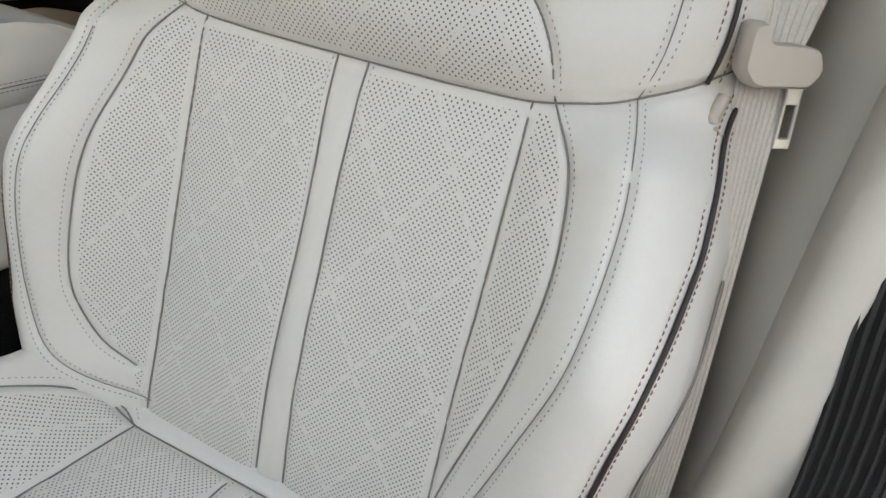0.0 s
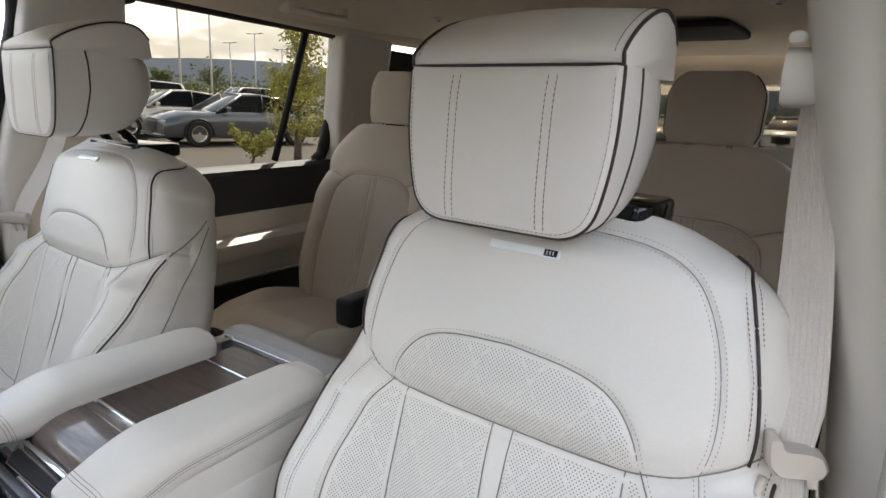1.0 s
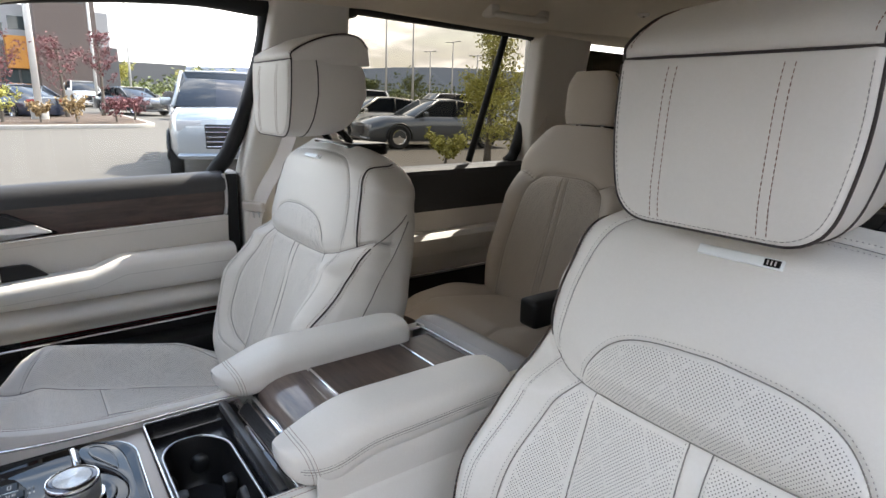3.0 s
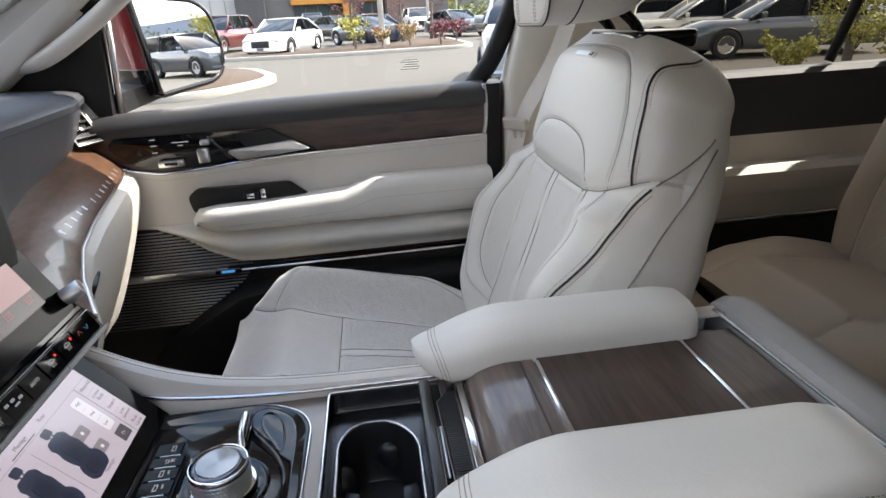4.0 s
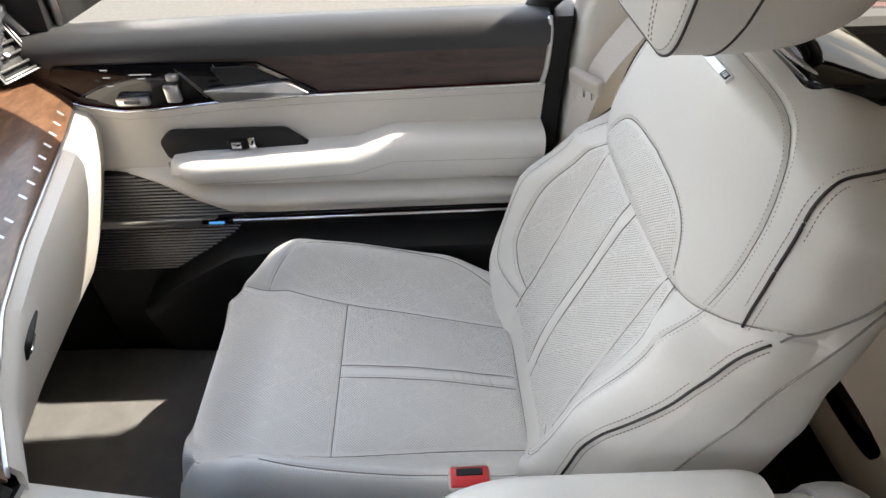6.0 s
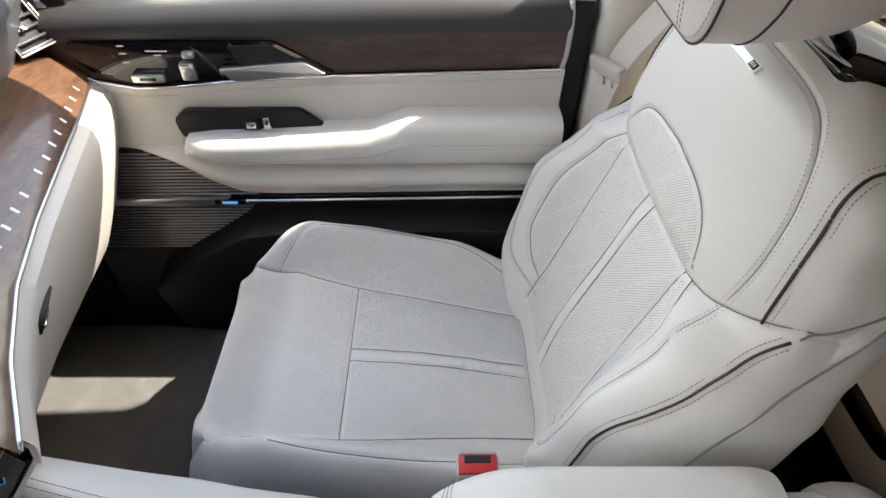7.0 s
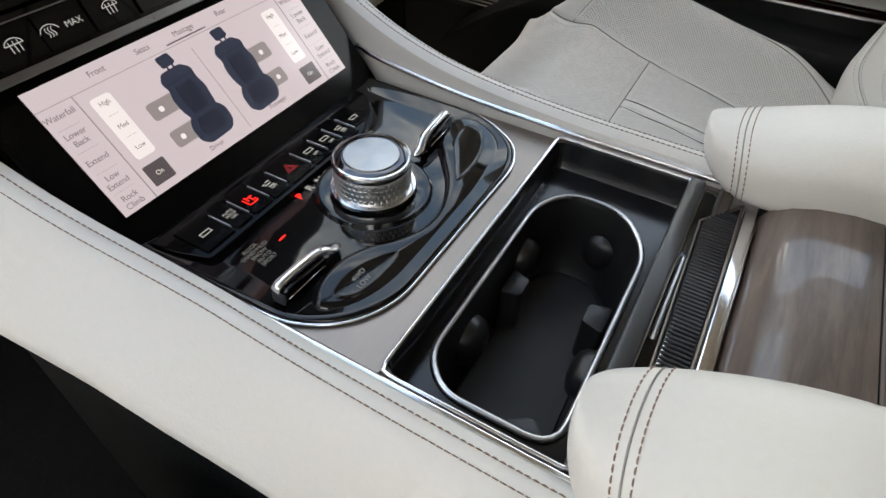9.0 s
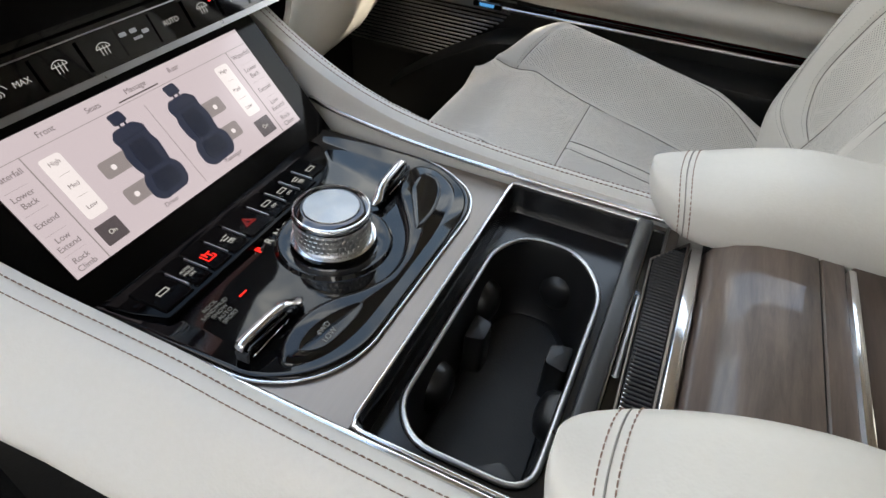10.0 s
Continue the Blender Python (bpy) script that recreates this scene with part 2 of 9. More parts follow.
def soft_edges(ob, angle=35):
    """Smooth shading with sharp edges kept where faces meet steeply."""
    me = ob.data
    smoothed(me)
    me.set_sharp_from_angle(angle=radians(angle))
    return ob


def bm_box(bm, lo, hi, bevel=0.0, seg=2):
    m = Matrix.Translation([(a + b) / 2 for a, b in zip(lo, hi)]) @ Matrix.Diagonal([abs(b - a) for a, b in zip(lo, hi)] + [1])
    made = bmesh.ops.create_cube(bm, size=1, matrix=m)
    if bevel:
        edges = list({e for v in made["verts"] for e in v.link_edges})
        bmesh.ops.bevel(bm, geom=edges, offset=bevel, segments=seg, affect="EDGES", profile=0.5, clamp_overlap=True)
    return bm


def box(name, lo, hi, mat, parent=None, bevel=0.003, seg=2, label="", turn=None):
    """A box with rounded edges; turn: a matrix about the box's centre."""
    bm = bm_box(bmesh.new(), lo, hi, bevel, seg)
    if turn is not None:
        c = Vector([(a + b) / 2 for a, b in zip(lo, hi)])
        bmesh.ops.transform(bm, matrix=Matrix.Translation(c) @ turn @ Matrix.Translation(-c), verts=bm.verts)
    return soft_edges(part(name, bm, mat, parent, label))


def prism(name, outline, lo, hi, mat, parent=None, axis="x", bevel=0.0, seg=2, label=""):
    """A flat outline in the two other axes, drawn out from lo to hi along axis."""
    bm = bmesh.new()
    def at(p, d):
        return {"x": (d, p[0], p[1]), "y": (p[0], d, p[1]), "z": (p[0], p[1], d)}[axis]
    a = [bm.verts.new(at(p, lo)) for p in outline]
    b = [bm.verts.new(at(p, hi)) for p in outline]
    n = len(outline)
    bm.faces.new(a)
    bm.faces.new(b)
    for i in range(n):
        bm.faces.new((a[i], a[(i + 1) % n], b[(i + 1) % n], b[i]))
    bmesh.ops.recalc_face_normals(bm, faces=bm.faces)
    if bevel:
        edges = [e for e in bm.edges if all(v in a for v in e.verts) or all(v in b for v in e.verts)]
        bmesh.ops.bevel(bm, geom=edges, offset=bevel, segments=seg, affect="EDGES", profile=0.5, clamp_overlap=True)
    return soft_edges(part(name, bm, mat, parent, label))


def round_outline(pts, r, n=5):
    """The outline with its corners rounded by radius r (or a radius for each corner)."""
    out, m = [], len(pts)
    for i, p in enumerate(pts):
        p, a, b = Vector(p), Vector(pts[i - 1]), Vector(pts[(i + 1) % m])
        rr = r[i] if isinstance(r, (list, tuple)) else r
        u, v = (a - p), (b - p)
        k = min(rr, u.length * 0.49, v.length * 0.49)
        s, e = p + u.normalized() * k, p + v.normalized() * k
        for j in range(n + 1):
            t = j / n
            q = s * (1 - t) ** 2 + p * 2 * t * (1 - t) + e * t * t
            out.append((q.x, q.y))
    return out


def curve_pts(ctrl, n=40, closed=False):
    """A smooth (Catmull-Rom) line through the control points, evenly spaced."""
    c = np.asarray(ctrl, float)
    if closed:
        c = np.vstack([c[-1], c, c[0], c[1]])
    else:
        c = np.vstack([2 * c[0] - c[1], c, 2 * c[-1] - c[-2]])
    out = []
    for i in range(1, len(c) - 2):
        t = np.linspace(0, 1, 24, endpoint=False)[:, None]
        p0, p1, p2, p3 = c[i - 1], c[i], c[i + 1], c[i + 2]
        out.append(0.5 * (2 * p1 + (p2 - p0) * t + (2 * p0 - 5 * p1 + 4 * p2 - p3) * t ** 2 + (3 * p1 - p0 - 3 * p2 + p3) * t ** 3))
    out.append(c[-2][None])
    out = np.vstack(out)
    return respaced(out, n)


def respaced(line, n):
    d = np.r_[0, np.cumsum(np.linalg.norm(np.diff(line, axis=0), axis=1))]
    return np.stack([np.interp(np.linspace(0, d[-1], n), d, line[:, k]) for k in range(line.shape[1])], 1)


def tube(name, pts, r, mat, parent=None, sides=8, closed=False, label="", flat=1.0, up=None):
    """A round (or flattened) bar along a line; r may be a number or one for each point."""
    p = np.asarray(pts, float)
    n = len(p)
    rr = np.full(n, r) if np.isscalar(r) else np.asarray(r, float)
    d = np.roll(p, -1, 0) - np.roll(p, 1, 0) if closed else np.gradient(p, axis=0)
    d /= np.linalg.norm(d, axis=1)[:, None] + 1e-12
    ref = np.tile(np.array(up if up is not None else (0.0, 0.0, 1.0)), (n, 1))
    if up is None:
        ref[np.abs(d[:, 2]) > 0.95] = (1.0, 0.0, 0.0)
    a = np.cross(d, ref)
    a /= np.linalg.norm(a, axis=1)[:, None] + 1e-12
    b = np.cross(a, d)
    ang = np.linspace(0, 2 * np.pi, sides, endpoint=False)
    v = p[:, None] + rr[:, None, None] * (np.cos(ang)[None, :, None] * a[:, None] + flat * np.sin(ang)[None, :, None] * b[:, None])
    faces = []
    for i in range(n if closed else n - 1):
        j = (i + 1) % n
        for k in range(sides):
            l = (k + 1) % sides
            faces.append((i * sides + k, i * sides + l, j * sides + l, j * sides + k))
    if not closed:
        faces.append(tuple(range(sides))[::-1])
        faces.append(tuple((n - 1) * sides + k for k in range(sides)))
    return mesh_part(name, v.reshape(-1, 3), faces, mat, parent, label)


def band(name, pts, normals, width, thick, mat, parent=None, label=""):
    """A flat strap along a line; normals: the way that its face looks at each point."""
    p, nn = np.asarray(pts, float), np.asarray(normals, float)
    nn = nn / np.linalg.norm(nn, axis=1)[:, None]
    d = np.gradient(p, axis=0)
    d /= np.linalg.norm(d, axis=1)[:, None]
    w = np.cross(d, nn)
    w /= np.linalg.norm(w, axis=1)[:, None]
    ww = (np.full(len(p), width) if np.isscalar(width) else np.asarray(width))[:, None] / 2
    rows = [p + w * ww * 1.0, p + w * ww * 0.96 + nn * thick, p - w * ww * 0.96 + nn * thick, p - w * ww]
    v = np.stack(rows, 1)
    n = len(p)
    faces = [(i * 4 + k, i * 4 + (k + 1) % 4, (i + 1) * 4 + (k + 1) % 4, (i + 1) * 4 + k) for i in range(n - 1) for k in range(4)]
    faces += [(0, 1, 2, 3), tuple((n - 1) * 4 + k for k in (3, 2, 1, 0))]
    dist = np.r_[0, np.cumsum(np.linalg.norm(np.diff(p, axis=0), axis=1))]
    uv = np.stack([np.tile([-0.5, -0.48, 0.48, 0.5], n) * (width if np.isscalar(width) else 0.05), np.repeat(dist, 4)], 1)
    ob = mesh_part(name, v.reshape(-1, 3), faces, mat, parent, label, uv=uv)
    return soft_edges(ob, 50)


def lathe(name, profile, mat, parent=None, at=(0, 0, 0), turn=None, sides=48, label=""):
    """Rings (radius, height) turned about z, then turned and moved."""
    ang = np.linspace(0, 2 * np.pi, sides, endpoint=False)
    v = np.array([[r * np.cos(a), r * np.sin(a), h] for r, h in profile for a in ang])
    n = len(profile)
    faces = [(i * sides + k, i * sides + (k + 1) % sides, (i + 1) * sides + (k + 1) % sides, (i + 1) * sides + k) for i in range(n - 1) for k in range(sides)]
    faces += [tuple(range(sides))[::-1], tuple((n - 1) * sides + k for k in range(sides))]
    m = Matrix.Translation(at) @ (turn or Matrix.Identity(4))
    R, T = np.array(m.to_3x3()), np.array(m.translation)
    return soft_edges(mesh_part(name, v @ R.T + T, faces, mat, parent, label), 40)


def sheet(name, grid, mat, parent=None, label="", thick=0.0, uv=None, smooth=True, back=None):
    """A surface through a grid of points [rows][columns], with thickness to its back: towards the way back, if given."""
    g = np.asarray(grid, float)
    if back is not None:
        n = np.cross(np.gradient(g, axis=1), np.gradient(g, axis=0)).sum((0, 1))
        if np.dot(n, back) > 0:
            g = g[:, ::-1]
    r, c = g.shape[:2]
    faces = [(i * c + j, i * c + j + 1, (i + 1) * c + j + 1, (i + 1) * c + j) for i in range(r - 1) for j in range(c - 1)]
    v = g.reshape(-1, 3)
    if thick:
        du, dv = np.gradient(g, axis=1), np.gradient(g, axis=0)
        n = np.cross(du, dv)
        n /= np.linalg.norm(n, axis=2)[..., None] + 1e-12
        v = np.vstack([v, (g - n * thick).reshape(-1, 3)])
        o = r * c
        faces += [tuple(o + k for k in f[::-1]) for f in faces]
        rim = [(i * c) for i in range(r)] + [(r - 1) * c + j for j in range(1, c)] + [i * c + c - 1 for i in range(r - 2, -1, -1)] + [j for j in range(c - 2, 0, -1)]
        faces += [(rim[k], rim[(k + 1) % len(rim)], o + rim[(k + 1) % len(rim)], o + rim[k]) for k in range(len(rim))]
    ob = mesh_part(name, v, faces, mat, parent, label, uv=uv if not thick or uv is None else np.vstack([uv, uv]))
    return soft_edges(ob, 45) if smooth else ob


def loft(name, loops, mat, parent=None, label="", caps=True, angle=40):
    """Closed loops of equal length joined into a body."""
    g = np.asarray(loops, float)
    r, c = g.shape[:2]
    faces = [(i * c + j, i * c + (j + 1) % c, (i + 1) * c + (j + 1) % c, (i + 1) * c + j) for i in range(r - 1) for j in range(c)]
    if caps is True:
        faces.append(tuple(range(c))[::-1])
    if caps:
        faces.append(tuple((r - 1) * c + j for j in range(c)))
    bm = bmesh.new()
    vs = [bm.verts.new(p) for p in g.reshape(-1, 3)]
    for f in faces:
        bm.faces.new([vs[k] for k in f])
    return soft_edges(part(name, bm, mat, parent, label), angle)


def seg_dist(px, py, line):
    """The distance of points from a line of points, in the plane."""
    best = np.full(px.shape, 9.0)
    for (ax, ay), (bx, by) in zip(line[:-1], line[1:]):
        dx, dy = bx - ax, by - ay
        t = np.clip(((px - ax) * dx + (py - ay) * dy) / (dx * dx + dy * dy + 1e-12), 0, 1)
        best = np.minimum(best, np.hypot(px - ax - t * dx, py - ay - t * dy))
    return best


def inside(px, py, poly):
    odd = np.zeros(px.shape, bool)
    n = len(poly)
    for i in range(n):
        (ax, ay), (bx, by) = poly[i], poly[(i + 1) % n]
        if ay != by:
            odd ^= ((ay > py) != (by > py)) & (px < (bx - ax) * (py - ay) / (by - ay) + ax)
    return odd


class Pillow:
    """A stuffed body: closed cross-sections (u across, n out) strung along s. front is n > middle."""

    def __init__(self, origin, udir, sdir, ndir, rows, width, depth, bolster, power=3.2, nf=200, nb=50, lift=None, peak=0.74, spread=0.2):
        self.o, self.ud, self.sd, self.nd = (np.array(v, float) for v in (origin, udir, sdir, ndir))
        self.S = np.array(rows, float)
        phi = np.linspace(0, 2 * np.pi, 1441)
        U, N, F = [], [], []
        for s in self.S:
            w, t, b = width(s), depth(s), bolster(s)
            c, q = np.cos(phi), np.sin(phi)
            u = w * np.sign(c) * np.abs(c) ** (2 / power)
            n = t / 2 * np.sign(q) * np.abs(q) ** (2 / power) - t / 2
            front = np.clip(q * 2.5, 0, 1)
            n = n + b * front * np.exp(-((np.abs(u) / max(w, 1e-6) - peak) / spread) ** 2)
            if lift is not None:
                n = n + lift(u, s, q)
            half = len(phi) // 2 + 1
            def re(a, b2, k):
                d = np.r_[0, np.cumsum(np.hypot(np.diff(a), np.diff(b2)))]
                x = np.linspace(0, d[-1], k)
                return np.interp(x, d, a), np.interp(x, d, b2)
            fu, fn = re(u[:half], n[:half], nf)
            bu, bn = re(u[half - 1:], n[half - 1:], nb)
            U.append(np.r_[fu, bu[1:-1]])
            N.append(np.r_[fn, bn[1:-1]])
        self.U, self.N, self.nf = np.array(U), np.array(N), nf
        self.k = self.U.shape[1]
        self.seams = []
        self.SS = np.repeat(self.S[:, None], self.k, 1)
        self.D = np.full(self.U.shape, 9.0)
        self.disp = np.zeros(self.U.shape)
        self.front = np.zeros(self.U.shape, bool)
        self.front[:, :nf] = True

    def seam(self, line, deep=0.004, sharp=0.0032, soft=0.0025, wide=0.016):
        d = np.where(self.front, seg_dist(self.U, self.SS, line), 9.0)
        self.D = np.minimum(self.D, d)
        cut = deep * np.exp(-(d / sharp) ** 2) + soft * np.exp(-(d / wide) ** 2)
        self.disp = np.maximum(self.disp, cut)

    def close(self):
        P = self.o + self.U[..., None] * self.ud + self.SS[..., None] * self.sd + self.N[..., None] * self.nd
        def normals(P):
            du = np.roll(P, -1, 1) - np.roll(P, 1, 1)
            ds = np.gradient(P, axis=0)
            n = np.cross(du, ds)
            n /= np.linalg.norm(n, axis=2)[..., None] + 1e-9
            mid = P.mean(axis=1, keepdims=True)
            flip = np.sum(n * (P - mid)) < 0
            return -n if flip else n
        n0 = normals(P)
        self.P = P - n0 * self.disp[..., None]
        # length along the skin from the middle, so that punched rows keep their spacing on steep sides
        run = np.hypot(np.diff(self.U, axis=1, prepend=self.U[:, :1]), np.diff(self.N, axis=1, prepend=self.N[:, :1])).cumsum(1)
        mid = np.array([np.interp(0.0, u[:self.nf][::-1], r[:self.nf][::-1]) for u, r in zip(self.U, run)])
        self.A = mid[:, None] - run
        self.n = normals(self.P)
        return self

    def surf(self, u, s):
        """Points and normals on the front at (u, s)."""
        out, nor = [], []
        nf = self.nf
        for a, b in zip(np.atleast_1d(u), np.atleast_1d(s)):
            r = np.interp(b, self.S, np.arange(len(self.S)))
            i = min(int(r), len(self.S) - 2)
            f = r - i
            got = []
            for j in (i, i + 1):
                uu = self.U[j, :nf][::-1]
                got.append(([np.interp(a, uu, self.P[j, :nf, k][::-1]) for k in range(3)], [np.interp(a, uu, self.n[j, :nf, k][::-1]) for k in range(3)]))
            out.append(np.array(got[0][0]) * (1 - f) + np.array(got[1][0]) * f)
            nor.append(np.array(got[0][1]) * (1 - f) + np.array(got[1][1]) * f)
        return np.array(out), np.array(nor)

    def emit(self, parent, panels, rest, caps=(True, True)):
        """Splits the faces by panel: (name, polygon, material, label), the remainder by rest: (name, material)."""
        r, c = self.U.shape
        I, J = np.meshgrid(np.arange(r - 1), np.arange(c), indexing="ij")
        J2 = (J + 1) % c
        quads = np.stack([I * c + J, I * c + J2, (I + 1) * c + J2, (I + 1) * c + J], -1).reshape(-1, 4)
        # outward winding
        P = self.P.reshape(-1, 3)
        fn = np.cross(P[quads[:, 1]] - P[quads[:, 0]], P[quads[:, 3]] - P[quads[:, 0]])
        if np.sum(fn * self.n.reshape(-1, 3)[quads[:, 0]]) < 0:
            quads = quads[:, ::-1]
        uc, sc = self.U.reshape(-1)[quads].mean(1), self.SS.reshape(-1)[quads].mean(1)
        fr = self.front.reshape(-1)[quads].all(1)
        left = np.ones(len(quads), bool)
        made = []
        def build(name, mat, mask, label, extra=()):
            q = quads[mask]
            if not len(q):
                return
            used = np.unique(q)
            if extra:
                used = np.unique(np.r_[used, np.concatenate([np.array(e) for e in extra])])
            back = np.zeros(r * c, int)
            back[used] = np.arange(len(used))
            faces = [tuple(f) for f in back[q].tolist()] + [tuple(back[np.array(e)].tolist()) for e in extra]
            uv = np.stack([self.A.reshape(-1)[used], self.SS.reshape(-1)[used]], 1)
            made.append(mesh_part(name, P[used], faces, mat, parent, label, uv=uv, attr=self.D.reshape(-1)[used], normals=self.n.reshape(-1, 3)[used]))
        for name, poly, mat, label in panels:
            hit = left & fr & inside(uc, sc, poly)
            left &= ~hit
            build(name, mat, hit, label)
        ends = []
        if caps[0]:
            ends.append(list(range(c)))
        if caps[1]:
            ends.append(list(range((r - 1) * c, r * c)))
        build(rest[0], rest[1], left, "", ends)
        return made


def stitch_row(name, pts, nor, mat, parent, pitch=0.0046, dash=0.0032, wide=0.0008, high=0.0005):
    """A row of single stitches lying on a surface."""
    p = np.asarray(pts, float)
    d = np.r_[0, np.cumsum(np.linalg.norm(np.diff(p, axis=0), axis=1))]
    nor = np.asarray(nor, float)
    at = np.arange(pitch, d[-1] - pitch, pitch)
    if len(at) < 2:
        return
    def get(x, a):
        return np.stack([np.interp(x, d, a[:, k]) for k in range(3)], 1)
    a, b, n = get(at - dash / 2, p), get(at + dash / 2, p), get(at, nor)
    n /= np.linalg.norm(n, axis=1)[:, None]
    w = np.cross(b - a, n)
    w /= np.linalg.norm(w, axis=1)[:, None] + 1e-9
    w *= wide / 2
    lo = -n * 0.0004
    hi = n * high
    m = (a + b) / 2
    V = np.stack([a + w + lo, a - w + lo, m - w * 0.9 + hi, m + w * 0.9 + hi, b + w + lo, b - w + lo, m - w + lo, m + w + lo], 1)
    faces = []
    for i in range(len(at)):
        o = i * 8
        faces += [(o, o + 1, o + 2, o + 3), (o + 3, o + 2, o + 5, o + 4), (o + 1, o + 6, o + 2), (o + 6, o + 5, o + 2), (o + 7, o, o + 3), (o + 4, o + 7, o + 3)]
    return mesh_part(name, V.reshape(-1, 3), faces, mat, parent, smooth=False)


def offset_line(line, d):
    """The line moved sideways by d in its plane."""
    l = np.asarray(line, float)
    t = np.gradient(l, axis=0)
    t /= np.linalg.norm(t, axis=1)[:, None] + 1e-12
    return l + np.stack([-t[:, 1], t[:, 0]], 1) * d


def flip(line):
    l = np.array(line, float)
    l[:, 0] *= -1
    return l

# ---- cabin shell ----
ground_z = 0.0
floor = box("floor", (-0.84, -3.0, 0.44), (0.86, 1.3, 0.52), M_CARPET, None, 0.004)
tagged(floor, "black carpeted cabin floor", "floor", kind="structure")
tagged(box("floor_passenger", (0.19, 0.30, 0.52), (0.84, 1.2, 0.590), M_CARPET, None, 0.02), "raised black carpeted footwell floor", "floor", kind="structure")
mat_r = prism("floor_mat", round_outline([(0.24, 0.42), (0.79, 0.42), (0.83, 0.80), (0.83, 1.08), (0.74, 1.17), (0.26, 1.17)], 0.05), 0.588, 0.602, M_MAT, None, "z", 0.004)
tagged(mat_r, "grey carpet mat in the passenger footwell", "floor mat")
# footwell slope and firewall
for lo, hi, nm in (((-0.84, 1.2, 0.52), (0.86, 1.3, 1.3), "firewall"),):
    tagged(box(nm, lo, hi, M_CARPET, None, 0.01), "black carpeted firewall", "firewall", kind="structure")

for s in (1, -1):
    tagged(box("kick_panel", (min(s * 0.84, s * 0.88), 0.86, 0.5), (max(s * 0.84, s * 0.88), 1.3, 1.36), M_CARPET, None, 0.01), "black kick panel", "side panel", kind="structure")
# headliner: gently arched sheet that turns down at the sides
rows = []
for y in np.linspace(0.40, -2.95, 40):
    drop = 0.085 * np.clip((y + 0.1) / 0.5, 0, 1) ** 2 + 0.05 * np.clip((-y - 2.2) / 0.75, 0, 1) ** 2
    rows.append([(x, y, 1.882 - 0.03 * (x / 0.7) ** 2 - 0.050 * np.clip((abs(x) - 0.6) / 0.14, 0, 1) ** 2 - drop) for x in np.linspace(-0.74, 0.74, 41)])
ceiling = sheet("ceiling", np.array(rows), M_HEADLINER, None, thick=0.04, back=(0, 0, 1))
tagged(ceiling, "beige cloth headliner", "ceiling", kind="structure")

# right body side: pillars and rails
def pillar(name, line, wide, deep, mat, label):
    """A post along a line of (x, y, z); wide along y, deep along x."""
    loops = []
    for (x, y, z), w in zip(line, wide):
        o = round_outline([(-deep / 2, -w / 2), (deep / 2, -w / 2), (deep / 2, w / 2), (-deep / 2, w / 2)], min(0.02, w * 0.3, deep * 0.4), 4)
        loops.append([(x + a, y + b, z) for a, b in o])
    ob = loft(name, loops, mat)
    return tagged(ob, label, "pillar", kind="structure")


for s in (1, -1):
    tagged(tube("roof_rail", [(s * 0.79, 0.62, 1.655), (s * 0.78, 0.42, 1.755), (s * 0.775, 0.1, 1.825), (s * 0.775, -0.5, 1.838), (s * 0.775, -1.2, 1.806), (s * 0.76, -2.2, 1.79), (s * 0.75, -2.95, 1.73)], 0.034, M_HEADLINER, None, 12), "beige roof rail trim", "roof rail", kind="structure")
    pillar("pillar_b", [(s * 0.885, -0.29, 0.52), (s * 0.885, -0.28, 1.0), (s * 0.872, -0.28, 1.36), (s * 0.83, -0.322, 1.6), (s * 0.785, -0.335, 1.835)], [0.30, 0.28, 0.27, 0.245, 0.205], 0.09, M_PILLAR, "beige plastic door pillar trim")
    pillar("pillar_a", [(s * 0.88, 1.12, 1.30), (s * 0.86, 0.95, 1.42), (s * 0.82, 0.72, 1.58), (s * 0.78, 0.44, 1.74)], [0.11, 0.10, 0.09, 0.09], 0.07, M_PILLAR, "beige plastic windscreen pillar trim")
    pillar("pillar_c", [(s * 0.87, -1.36, 0.52), (s * 0.87, -1.34, 1.30), (s * 0.84, -1.30, 1.5), (s * 0.79, -1.30, 1.82)], [0.26, 0.26, 0.24, 0.26], 0.09, M_PILLAR, "beige plastic rear door pillar trim")
    pillar("pillar_d", [(s * 0.86, -2.55, 0.6), (s * 0.85, -2.55, 1.35), (s * 0.82, -2.5, 1.55), (s * 0.76, -2.45, 1.77)], [0.55, 0.5, 0.36, 0.36], 0.08, M_PILLAR, "beige plastic tail pillar trim")
    tagged(box("quarter_panel", (min(s * 0.80, s * 0.9), -3.0, 0.5), (max(s * 0.80, s * 0.9), -1.4, 1.36), M_PILLAR, None, 0.03, 3), "beige plastic rear quarter trim", "side panel", kind="structure")
    q = [(-2.42, 1.37), (-1.42, 1.37), (-1.38, 1.76), (-2.36, 1.74)]
    tagged(prism("window_quarter", q, s * 0.845, s * 0.85, M_TINT if s > 0 else M_TINT_DARK, None, "x"), "dark tinted rear quarter glass", "window", kind="structure").visible_shadow = False
